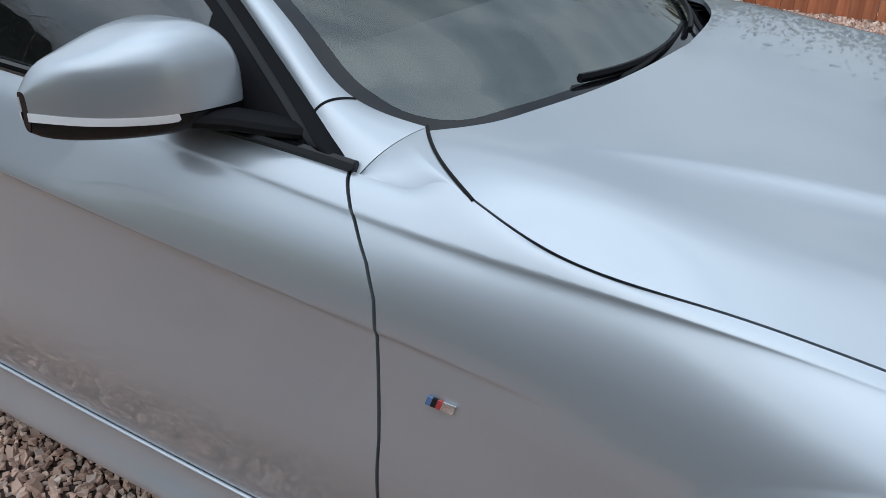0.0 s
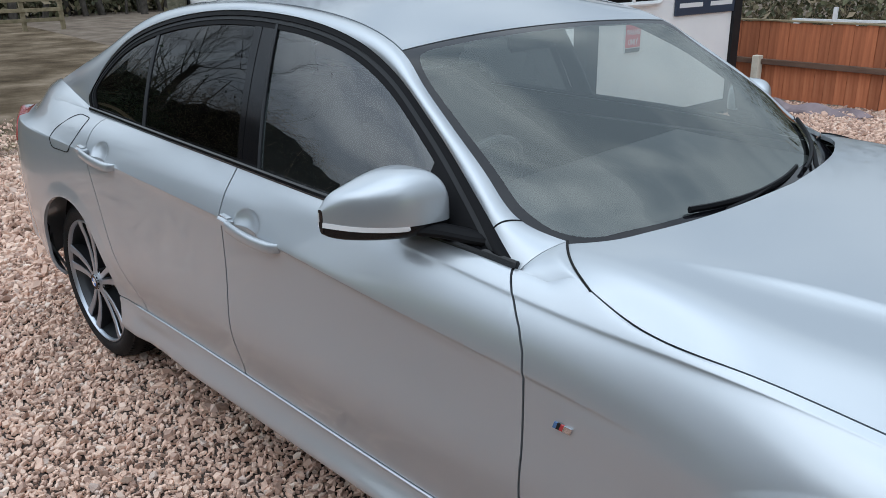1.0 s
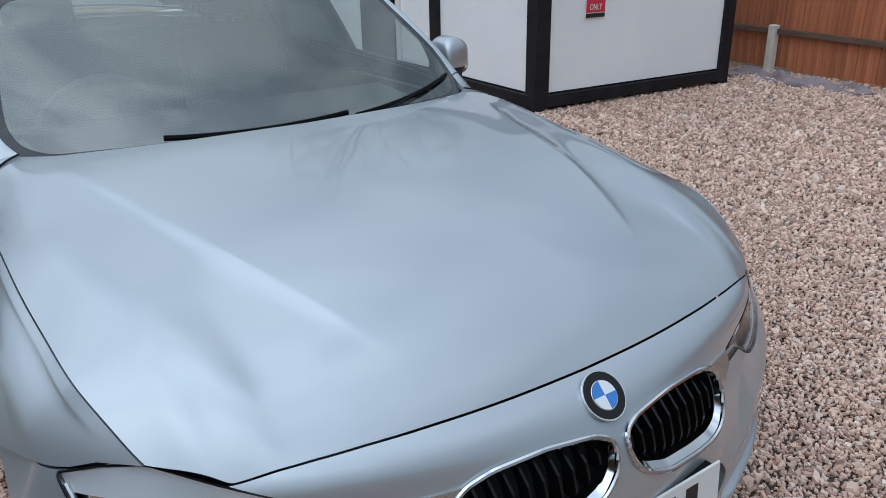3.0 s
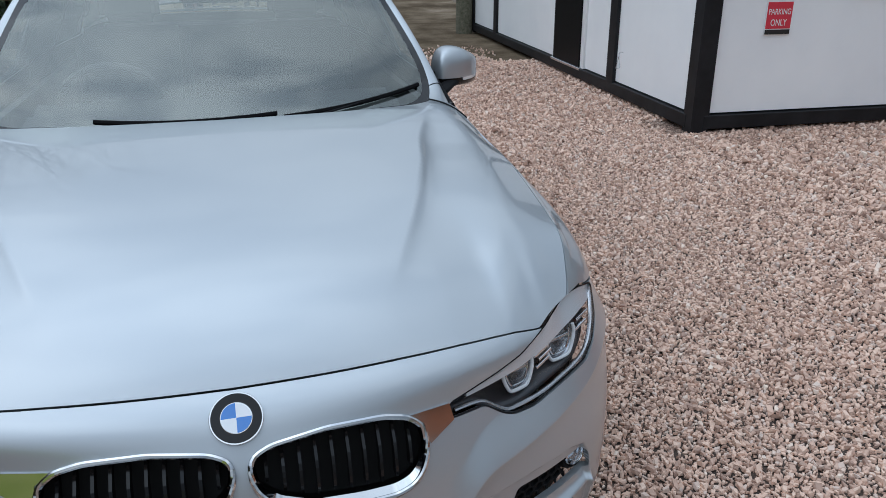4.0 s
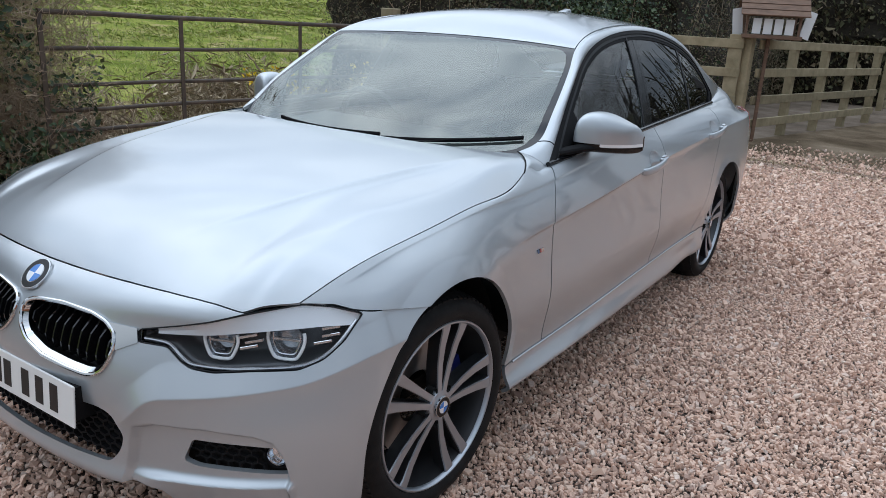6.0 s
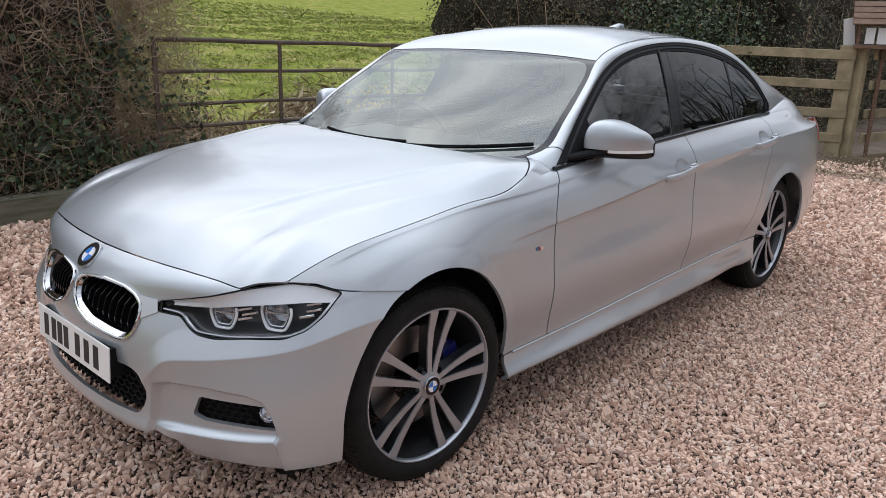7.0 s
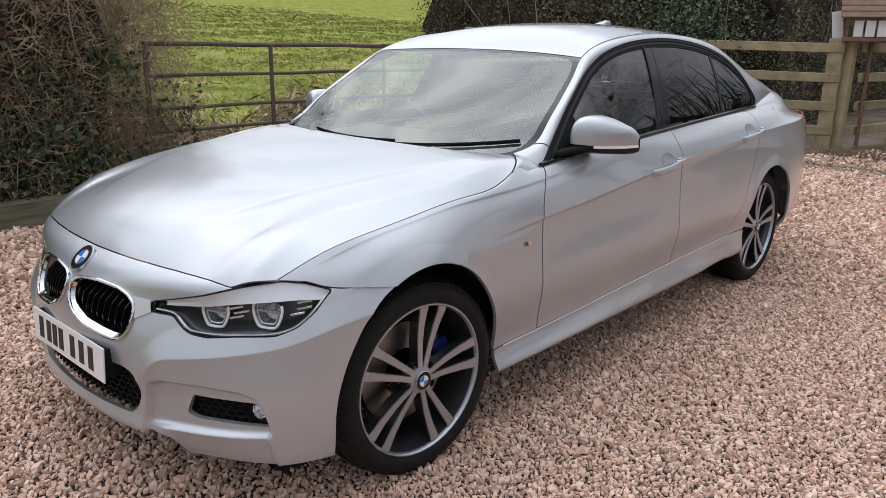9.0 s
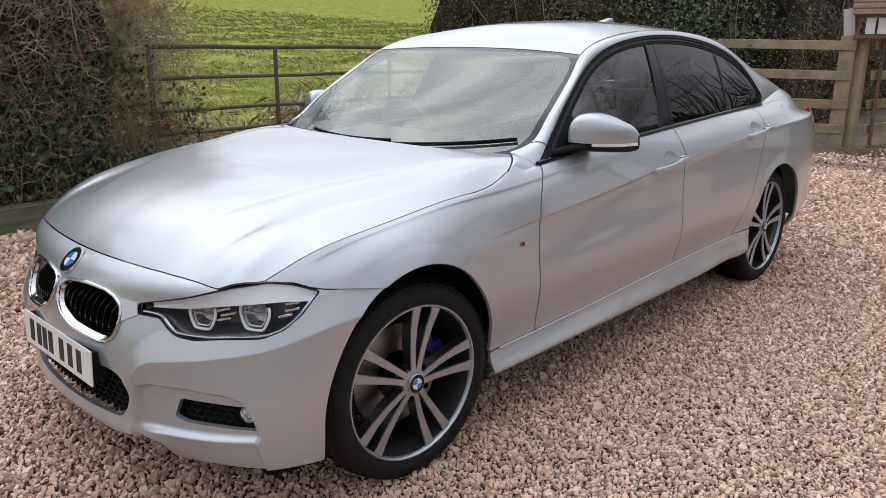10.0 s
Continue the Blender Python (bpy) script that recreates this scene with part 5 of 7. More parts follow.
def build_interior():
    def soft(bm, r=0.03):
        bmesh.ops.bevel(bm, geom=bm.edges[:], offset=r, segments=3, affect="EDGES")
        return bm
    bm = boxed(0.28, -0.66, 0.72, 0.88, 0.66, 0.945)
    for v in bm.verts:
        if v.co.x > 0.5 and v.co.z > 0.9:
            v.co.z -= 0.02
            v.co.y *= 0.9
    part("dashboard", soft(bm, 0.04), M_SEAT, car, "black dashboard")
    part("cabin_floor", boxed(-1.5, -0.70, 0.28, 0.7, 0.70, 0.34), M_CAVITY, car)
    part("rear_bulkhead", boxed(-1.75, -0.62, 0.34, -1.45, 0.62, 1.03), M_SEAT, car)
    for s in (1, -1):
        part("door_lining", boxed(-1.35, 0.70 if s > 0 else -0.73, 0.35, 0.68, 0.73 if s > 0 else -0.70, 0.93), M_SEAT, car)
    for y in (-0.37, 0.37):
        bm = soft(boxed(-0.42, y - 0.25, 0.36, 0.12, y + 0.25, 0.56), 0.05)
        st = part("front_seat", bm, M_SEAT, car, "black leather front seat")
        bm = soft(boxed(-0.06, -0.245, 0, 0.06, 0.245, 0.62, pose(-0.42, y, 0.52, 0, -16, 0)), 0.045)
        part("backrest", bm, M_SEAT, st)
        bm = soft(boxed(-0.04, -0.13, 0, 0.05, 0.13, 0.17, pose(-0.60, y, 1.13, 0, -10, 0)), 0.035)
        part("headrest", bm, M_SEAT, st)
    part("rear_seat", soft(boxed(-1.45, -0.62, 0.36, -0.95, 0.62, 0.56), 0.05), M_SEAT, car)
    part("rear_backrest", soft(boxed(-0.06, -0.62, 0, 0.06, 0.62, 0.52, pose(-1.38, 0, 0.52, 0, -18, 0)), 0.05), M_SEAT, car)
    m = pose(0.24, -0.37, 0.90, 0, -64, 0)
    bm = bmesh.new()
    ring = [m @ Vector((0.185 * math.cos(a), 0.185 * math.sin(a), 0)) for a in np.linspace(0, 2 * math.pi, 41)]
    tube(bm, ring, 0.015, 10, caps=False)
    sw = part("steering_wheel", bm, M_SEAT, car, "black three-spoke steering wheel")
    bm = bmesh.new()
    lathe(bm, [(0.001, 0.02), (0.06, 0.018), (0.075, 0.0), (0.06, -0.03), (0.001, -0.04)], 24, "z")
    bmesh.ops.transform(bm, matrix=m, verts=bm.verts)
    part("hub", bm, M_SEAT, sw)
    for a in (math.pi / 2, -math.pi / 2, math.pi):
        bm = bmesh.new()
        tube(bm, [m @ Vector((0.05 * math.cos(a), 0.05 * math.sin(a), 0)), m @ Vector((0.18 * math.cos(a), 0.18 * math.sin(a), 0))], 0.018, 8, flat=0.5)
        part("spoke", bm, M_SEAT, sw)
    bm = soft(boxed(-0.012, -0.11, -0.028, 0.012, 0.11, 0.028, pose(0.15, 0, 1.285, 0, -12, 0)), 0.010)
    part("rear_view_mirror", bm, M_PLASTIC, car)
    # headlining
    w = np.linspace(-1, 1, 21)
    E = rail(np.linspace(6.2 / 14, 11 / 14, 20))
    P = np.zeros((20, 21, 3))
    for i in range(20):
        P[i, :, 0], P[i, :, 1], P[i, :, 2] = E[i, 0] - 0.05, w * E[i, 1] * 0.97, E[i, 2] - 0.02 + 0.035 * (1 - w**2)
    part("headlining", skin(P, ONES(P), 0, outward=(0, 0, -1)), M_LINING, car)


M_LINING = material("grey_headlining", (0.30, 0.30, 0.30), 0.9)

build_body()
build_hood()
build_nose()
build_greenhouse()
for cx, cy, sg, turn, fr in ((FRONT_AXLE, 0.834, 1, 101.6, True), (FRONT_AXLE, 0.834, -1, 75, True), (REAR_AXLE, 0.824, 1, 96, False), (REAR_AXLE, 0.824, -1, 84, False)):
    build_wheel(cx, cy, sg, turn, fr)
build_mirrors()
build_handles()
build_trim()
build_interior()

# ---- surroundings ----
M_SOIL = varied(material("bare_earth", (0.16, 0.13, 0.10), 0.95, Specular_IOR_Level=0.05), [(0.25, (0.085, 0.068, 0.052)), (0.5, (0.17, 0.135, 0.105)), (0.75, (0.27, 0.225, 0.18))], 1.3, 9, bump=0.5, bump_scale=14, bump_dist=0.03)
M_TRACK = varied(material("worn_track", (0.2, 0.165, 0.13), 0.95, Specular_IOR_Level=0.05), [(0.30, (0.045, 0.032, 0.020)), (0.44, (0.105, 0.078, 0.050)), (0.56, (0.18, 0.138, 0.094)), (0.70, (0.31, 0.245, 0.18))], 0.75, 12, bump=0.7, bump_scale=30, bump_dist=0.03)
M_WHITE = varied(material("white_cabin_panel", (0.72, 0.73, 0.74), 0.38), [(0.3, (0.84, 0.845, 0.85)), (0.7, (0.90, 0.90, 0.895))], 1.5)
M_BLACKSTEEL = varied(material("black_steel_frame", (0.012, 0.012, 0.014), 0.5, Specular_IOR_Level=0.2), [(0.3, (0.009, 0.009, 0.010)), (0.7, (0.02, 0.02, 0.022))], 5)
M_FENCE = tinted_by_object(varied(material("red_brown_board", (0.28, 0.1, 0.05), 0.8), [(0.25, (0.28, 0.085, 0.036)), (0.55, (0.46, 0.16, 0.07)), (0.8, (0.58, 0.25, 0.12))], 2.2, 8, stretch=(9, 9, 0.8), bump=0.25, bump_scale=30), 0.22)
M_FENCERAIL = varied(material("brown_fence_rail", (0.13, 0.075, 0.05), 0.85), [(0.3, (0.09, 0.05, 0.035)), (0.7, (0.18, 0.11, 0.075))], 3, stretch=(1, 8, 8))
M_CONCRETE = varied(material("cream_concrete", (0.62, 0.58, 0.47), 0.85), [(0.3, (0.66, 0.61, 0.49)), (0.7, (0.82, 0.78, 0.66))], 9, bump=0.2)
M_RAIL = tinted_by_object(varied(material("weathered_rail", (0.25, 0.22, 0.14), 0.9), [(0.2, (0.16, 0.135, 0.078)), (0.5, (0.28, 0.232, 0.142)), (0.8, (0.39, 0.325, 0.212))], 3.0, 8, stretch=(2, 2, 2), bump=0.3, bump_scale=25), 0.15)
M_SLEEPER = varied(material("green_grey_sleeper", (0.13, 0.125, 0.085), 0.95), [(0.3, (0.07, 0.07, 0.042)), (0.7, (0.19, 0.175, 0.125))], 4, stretch=(0.6, 5, 5), bump=0.4, bump_scale=25)
M_IRON = varied(material("rusty_iron", (0.07, 0.055, 0.042), 0.65), [(0.3, (0.045, 0.038, 0.03)), (0.6, (0.10, 0.07, 0.048)), (0.8, (0.14, 0.11, 0.08))], 9, bump=0.2)
M_TWIG = varied(material("brown_twig", (0.12, 0.085, 0.06), 0.9), [(0.3, (0.18, 0.125, 0.080)), (0.52, (0.42, 0.315, 0.215)), (0.70, (0.66, 0.54, 0.40))], 5.0)
M_BARK = varied(material("tree_bark", (0.07, 0.06, 0.05), 0.95), [(0.3, (0.04, 0.034, 0.028)), (0.7, (0.11, 0.095, 0.078))], 5, bump=0.5)
M_TARP = varied(material("mauve_tarpaulin", (0.22, 0.17, 0.18), 0.75), [(0.3, (0.16, 0.125, 0.135)), (0.7, (0.30, 0.24, 0.25))], 3)
M_DARKWOOD = varied(material("red_brown_stained_wood", (0.12, 0.05, 0.035), 0.7), [(0.3, (0.10, 0.056, 0.036)), (0.7, (0.19, 0.112, 0.07))], 5, stretch=(1, 1, 4))
M_BOARDBLUE = material("dark_blue_sign", (0.035, 0.05, 0.085), 0.35)
M_TEXTBLUE = material("light_blue_lettering", (0.07, 0.30, 0.50), 0.5)
M_SIGNWHITE = material("white_sign_face", (0.76, 0.76, 0.76), 0.4)
M_SIGNRED = material("red_sign_face", (0.60, 0.035, 0.06), 0.4)
M_YELLOW = material("yellow_petals", (0.80, 0.55, 0.01), 0.6)
M_ROOFTILE = varied(material("grey_slate_roof", (0.12, 0.11, 0.11), 0.8), [(0.3, (0.08, 0.075, 0.075)), (0.7, (0.17, 0.155, 0.15))], 3)
M_BRICK = varied(material("pale_brick", (0.38, 0.26, 0.20), 0.9), [(0.3, (0.30, 0.20, 0.155)), (0.7, (0.46, 0.34, 0.27))], 6)


def leafy(name, stops, rough=0.55):
    """Foliage whose every leaf has its own shade."""
    m = material(name, stops[0][1], rough)
    b = m.node_tree.nodes["Principled BSDF"]
    g = node(m, "ShaderNodeNewGeometry")
    r = node(m, "ShaderNodeValToRGB")
    el = r.color_ramp.elements
    while len(el) < len(stops):
        el.new(0.5)
    for e, (p, c) in zip(el, stops):
        e.position, e.color = p, (*c, 1)
    wire(m, g.outputs["Random Per Island"], r.inputs["Fac"])
    wire(m, r.outputs["Color"], b.inputs["Base Color"])
    return m


M_IVY = leafy("ivy_leaf", [(0.0, (0.012, 0.026, 0.009)), (0.45, (0.030, 0.055, 0.018)), (0.85, (0.080, 0.115, 0.040)), (1.0, (0.15, 0.11, 0.045))], 0.5)
M_BUSH = leafy("brown_green_leaf", [(0.0, (0.045, 0.050, 0.022)), (0.4, (0.095, 0.094, 0.042)), (0.8, (0.175, 0.145, 0.08)), (1.0, (0.28, 0.22, 0.14))], 0.7)
M_BLADE = leafy("grass_blade", [(0.0, (0.18, 0.23, 0.04)), (0.4, (0.31, 0.38, 0.075)), (0.7, (0.45, 0.45, 0.14)), (1.0, (0.60, 0.52, 0.28))], 0.6)
M_STRAW = leafy("dead_stems", [(0.0, (0.19, 0.135, 0.08)), (0.5, (0.36, 0.27, 0.17)), (1.0, (0.54, 0.44, 0.30))], 0.8)
M_GRASS = varied(material("rough_pasture", (0.1, 0.16, 0.03), 0.95, Specular_IOR_Level=0.05), [(0.28, (0.11, 0.122, 0.034)), (0.43, (0.175, 0.215, 0.042)), (0.54, (0.27, 0.29, 0.070)), (0.62, (0.37, 0.32, 0.13)), (0.70, (0.42, 0.33, 0.20))], 1.1, 14, bump=0.6, bump_scale=12, bump_dist=0.05)
M_GRASS.node_tree.nodes["Principled BSDF"].inputs["Specular IOR Level"].default_value = 0.0
M_STONE = leafy("gravel_stone", [(0.0, (0.36, 0.235, 0.18)), (0.25, (0.57, 0.385, 0.295)), (0.55, (0.70, 0.48, 0.365)), (0.82, (0.78, 0.57, 0.445)), (0.94, (0.60, 0.47, 0.40)), (1.0, (0.86, 0.70, 0.57))], 0.75)


def gravel_bed():
    m = material("gravel_bed", (0.3, 0.24, 0.21), 0.9, Specular_IOR_Level=0.1)
    b = m.node_tree.nodes["Principled BSDF"]
    tc = node(m, "ShaderNodeTexCoord")
    wobble = node(m, "ShaderNodeTexNoise", Scale=40.0, Detail=2.0)
    add = node(m, "ShaderNodeMixRGB", Fac=0.012)
    add.blend_type = "ADD"
    v = node(m, "ShaderNodeTexVoronoi", Scale=52.0)
    e = node(m, "ShaderNodeTexVoronoi", Scale=52.0)
    e.feature = "DISTANCE_TO_EDGE"
    wire(m, tc.outputs["Object"], add.inputs["Color1"])
    wire(m, tc.outputs["Object"], wobble.inputs["Vector"])
    wire(m, wobble.outputs["Color"], add.inputs["Color2"])
    for t in (v, e):
        wire(m, add.outputs["Color"], t.inputs["Vector"])
    sep = node(m, "ShaderNodeSeparateColor")
    wire(m, v.outputs["Color"], sep.inputs["Color"])
    r = node(m, "ShaderNodeValToRGB")
    el = r.color_ramp.elements
    stops = [(0.0, (0.27, 0.175, 0.135)), (0.25, (0.46, 0.30, 0.23)), (0.5, (0.59, 0.40, 0.305)), (0.8, (0.70, 0.505, 0.395)), (1.0, (0.80, 0.65, 0.53))]
    while len(el) < len(stops):
        el.new(0.5)
    for q, (p, c) in zip(el, stops):
        q.position, q.color = p, (*c, 1)
    wire(m, sep.outputs["Red"], r.inputs["Fac"])
    # shade in the gaps painted in: each stone's colour falls to a tenth at its edge
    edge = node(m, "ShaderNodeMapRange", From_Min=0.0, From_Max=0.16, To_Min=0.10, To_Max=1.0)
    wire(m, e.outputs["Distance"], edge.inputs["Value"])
    big = node(m, "ShaderNodeTexNoise", Scale=0.8, Detail=6.0)
    wire(m, tc.outputs["Object"], big.inputs["Vector"])
    bm_ = node(m, "ShaderNodeMapRange", From_Min=0.3, From_Max=0.7, To_Min=0.66, To_Max=0.86)
    wire(m, big.outputs["Fac"], bm_.inputs["Value"])
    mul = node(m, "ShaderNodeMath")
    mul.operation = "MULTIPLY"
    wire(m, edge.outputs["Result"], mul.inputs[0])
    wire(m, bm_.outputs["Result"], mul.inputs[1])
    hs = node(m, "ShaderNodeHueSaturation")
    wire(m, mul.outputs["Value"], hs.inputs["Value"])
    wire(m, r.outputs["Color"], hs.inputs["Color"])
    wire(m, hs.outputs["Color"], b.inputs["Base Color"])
    bp = node(m, "ShaderNodeBump", Strength=0.9, Distance=0.012)
    wire(m, e.outputs["Distance"], bp.inputs["Height"])
    wire(m, bp.outputs["Normal"], b.inputs["Normal"])
    return m


M_GRAVEL = gravel_bed()
# near-black brown: the shadow between loose stones, put into a colour
M_GAP_SHADE = varied(material("stone_gap_shade", (0.06, 0.045, 0.038), 0.95), [(0.3, (0.036, 0.026, 0.021)), (0.7, (0.095, 0.068, 0.054))], 25, 8, bump=0.5, bump_scale=160)


def sheet(name, poly, z, mat, label, cat, kind="structure"):
    bm = bmesh.new()
    bm.faces.new([bm.verts.new((x, y, z)) for x, y in poly])
    return tagged(part(name, bm, mat, smooth=False), label, cat, kind=kind)


def height(x, y):
    """The land: level round the yard, a pasture rising beyond the gate."""
    s = max(-y - 4.6, 0.0)
    return -0.02 + 0.062 * s * min(s / 6, 1.0) if s > 0 else -0.02


def build_ground():
    bm = bmesh.new()
    xs = [-400, -120, -60, -40] + list(np.linspace(-30, 14, 45)) + [24, 60, 150, 400]
    ys = [-400, -150, -90, -60, -45, -36] + list(np.linspace(-30, -4.6, 27)) + [-4, 0, 7, 12, 20, 40, 90, 400]
    g = [[bm.verts.new((x, y, height(x, y))) for y in ys] for x in xs]
    for i in range(len(xs) - 1):
        for j in range(len(ys) - 1):
            bm.faces.new((g[i][j], g[i + 1][j], g[i + 1][j + 1], g[i][j + 1]))
    tagged(part("ground", bm, M_SOIL), "bare brown earth running out to rough pasture", "ground", kind="structure")
    bm = bmesh.new()
    ys = [-300, -150, -90, -60, -45, -36] + list(np.linspace(-30, -5.0, 26))
    xs = [-300, -100, -50] + list(np.linspace(-30, 14, 30)) + [60, 300]
    g = [[bm.verts.new((x, y + (0.25 * math.sin(x * 1.7) if j == len(ys) - 1 else 0), height(x, y) + 0.012)) for j, y in enumerate(ys)] for x in xs]
    for i in range(len(xs) - 1):
        for j in range(len(ys) - 1):
            bm.faces.new((g[i][j], g[i + 1][j], g[i + 1][j + 1], g[i][j + 1]))
    tagged(part("pasture", bm, M_GRASS), "rough green pasture with pale dead patches", "grass", kind="structure")
    rng = random.Random(5)
    edge = [(-6.3 + rng.uniform(-0.2, 0.2), y) for y in np.linspace(-3.4, 3.3, 18)]
    poly = edge + [(-6.4, 3.6), (-4.5, 7.6), (9.0, 5.2), (9.0, -3.62), (0.5, -3.62), (-3.0, -3.9)]
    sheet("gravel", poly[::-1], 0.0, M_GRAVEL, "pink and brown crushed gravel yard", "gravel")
    sheet("track", [(-6.2, -0.9), (-7.6, -0.55), (-12.6, 0.75), (-15.8, 1.95), (-26, 1.9), (-40, 1.0), (-40, 9.5), (-9.5, 4.6), (-6.2, 3.9)], -0.008, M_TRACK, "worn grey-brown dirt track", "track")


# an added dark sheet under the stones, so their gaps read as shaded
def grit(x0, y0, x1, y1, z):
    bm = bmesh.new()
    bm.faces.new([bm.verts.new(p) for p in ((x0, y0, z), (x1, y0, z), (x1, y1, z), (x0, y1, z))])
    tagged(part("grit", bm, M_GAP_SHADE), "dark sheet standing in for the shade between loose gravel stones", "grit", kind="structure")


def chips(zones, seed=3):
    """Loose stones as one mesh: jittered wedges with a flat or ridged top, laid over the bed."""
    rng = np.random.default_rng(seed)
    C, S = [], []
    for x0, y0, x1, y1, pitch, size in zones:
        nx, ny = int((x1 - x0) / pitch), int((y1 - y0) / pitch)
        gx, gy = np.meshgrid(np.arange(nx), np.arange(ny), indexing="ij")
        p = np.stack([x0 + (gx.ravel() + rng.uniform(0, 1, nx * ny)) * pitch, y0 + (gy.ravel() + 0.5 * (gx.ravel() % 2) + rng.uniform(0.12, 0.88, nx * ny)) * pitch], 1)
        under = (np.abs(p[:, 1]) < 0.52) & (p[:, 0] > -2.0) & (p[:, 0] < 1.75)
        p = p[~under]
        C.append(p)
        S.append(np.full(len(p), size))
    C, S = np.concatenate(C), np.concatenate(S)
    n = len(C)
    wedge = np.array([(-0.8, -0.75, -1), (0.85, -0.8, -1), (0.75, 0.8, -1), (-0.85, 0.8, -1), (-0.95, -0.55, 0.75), (0.2, -0.9, 0.8), (0.95, 0.2, 0.85), (-0.15, 0.9, 0.8)], float)
    V = np.repeat(wedge[None], n, 0)
    V += rng.uniform(-0.27, 0.27, V.shape)
    r = S * rng.lognormal(0, 0.25, n)
    V *= (r * 0.5)[:, None, None] * np.stack([rng.uniform(0.85, 1.4, n), rng.uniform(0.58, 0.95, n), rng.uniform(0.5, 0.8, n)], 1)[:, None]
    a, tx, ty = rng.uniform(0, 6.283, n), rng.normal(0, 0.36, n), rng.normal(0, 0.36, n)
    z = V[:, :, 2] + V[:, :, 0] * tx[:, None] + V[:, :, 1] * ty[:, None]
    c, s = np.cos(a)[:, None], np.sin(a)[:, None]
    x, y = V[:, :, 0] * c - V[:, :, 1] * s, V[:, :, 0] * s + V[:, :, 1] * c
    V = np.stack([x + C[:, :1], y + C[:, 1:], z + (r * rng.uniform(0.2, 0.75, n))[:, None]], -1)
    tri = np.array([(4, 5, 6), (4, 6, 7), (0, 1, 5), (0, 5, 4), (1, 2, 6), (1, 6, 5), (2, 3, 7), (2, 7, 6), (3, 0, 4), (3, 4, 7)])
    F = (tri[None] + 8 * np.arange(n)[:, None, None]).reshape(-1)
    me = bpy.data.meshes.new("loose_stones")
    me.vertices.add(8 * n)
    me.vertices.foreach_set("co", V.reshape(-1).astype(np.float32))
    me.loops.add(len(F))
    me.loops.foreach_set("vertex_index", F.astype(np.int32))
    me.polygons.add(10 * n)
    me.polygons.foreach_set("loop_start", np.arange(0, len(F), 3, dtype=np.int32))
    me.update(calc_edges=True)
    me.materials.append(M_STONE)
    me.shade_flat()
    return tagged(new("loose_stones", me), "loose pink and beige gravel stones", "gravel", kind="stuff")


def cards(name, pts, nrm, size, mat, label, cat, seed, narrow=0.6, fold=0.25):
    """Many small folded leaves as one mesh, at pts, facing about nrm."""
    rng = np.random.default_rng(seed)
    n = len(pts)
    d = nrm + rng.normal(0, 0.75, (n, 3))
    d /= np.linalg.norm(d, axis=1, keepdims=True)
    u = np.cross(d, rng.normal(0, 1, (n, 3)))
    u /= np.linalg.norm(u, axis=1, keepdims=True)
    w = np.cross(d, u)
    s = size * rng.lognormal(0, 0.3, n)[:, None]
    v = np.stack([pts - u * s, pts + w * s * narrow + d * s * fold, pts + u * s, pts - w * s * narrow + d * s * fold], 1)
    me = bpy.data.meshes.new(name)
    me.vertices.add(4 * n)
    me.vertices.foreach_set("co", v.reshape(-1).astype(np.float32))
    me.loops.add(6 * n)
    idx = (np.array([0, 1, 2, 0, 2, 3])[None] + 4 * np.arange(n)[:, None]).reshape(-1)
    me.loops.foreach_set("vertex_index", idx.astype(np.int32))
    me.polygons.add(2 * n)
    me.polygons.foreach_set("loop_start", np.arange(0, 6 * n, 3, dtype=np.int32))
    me.update(calc_edges=True)
    me.materials.append(mat)
    return tagged(new(name, me), label, cat, kind="stuff")


def strands(name, starts, steps, radius, mat, label, cat, kind="stuff", parent=None):
    """Thin three-sided stems as one mesh. steps: (n, k, 3) points along each."""
    P = steps
    n, k, _ = P.shape
    T = np.gradient(P, axis=1)
    T /= np.linalg.norm(T, axis=2, keepdims=True) + 1e-9
    a = np.cross(T, np.array([0.31, 0.2, 0.93]))
    a /= np.linalg.norm(a, axis=2, keepdims=True) + 1e-9
    b = np.cross(T, a)
    r = radius[:, None, None] * np.linspace(1, 0.35, k)[None, :, None]
    V = np.stack([P + r * (math.cos(q) * a + math.sin(q) * b) for q in (0, 2.094, 4.189)], 2)
    base = (np.arange(n)[:, None] * k + np.arange(k - 1)[None]).reshape(-1) * 3
    F = np.concatenate([np.stack([base + i, base + (i + 1) % 3, base + 3 + (i + 1) % 3, base + 3 + i], 1) for i in range(3)])
    me = bpy.data.meshes.new(name)
    me.vertices.add(n * k * 3)
    me.vertices.foreach_set("co", V.reshape(-1).astype(np.float32))
    me.loops.add(F.size)
    me.loops.foreach_set("vertex_index", F.reshape(-1).astype(np.int32))
    me.polygons.add(len(F))
    me.polygons.foreach_set("loop_start", np.arange(0, F.size, 4, dtype=np.int32))
    me.polygons.foreach_set("use_smooth", np.ones(len(F), bool))
    me.update(calc_edges=True)
    me.materials.append(mat)
    ob = new(name, me)
    if parent is not None:
        ob.parent = parent
        return ob
    return tagged(ob, label, cat, kind=kind)


def wander(rng, start, direction, length, k, wild):
    """Bent stems from start points along directions."""
    n = len(start)
    P = np.zeros((n, k, 3))
    P[:, 0] = start
    d = direction / (np.linalg.norm(direction, axis=1, keepdims=True) + 1e-9)
    for i in range(1, k):
        d = d + rng.normal(0, wild, (n, 3))
        d /= np.linalg.norm(d, axis=1, keepdims=True)
        P[:, i] = P[:, i - 1] + d * (length / (k - 1))[:, None]
    return P


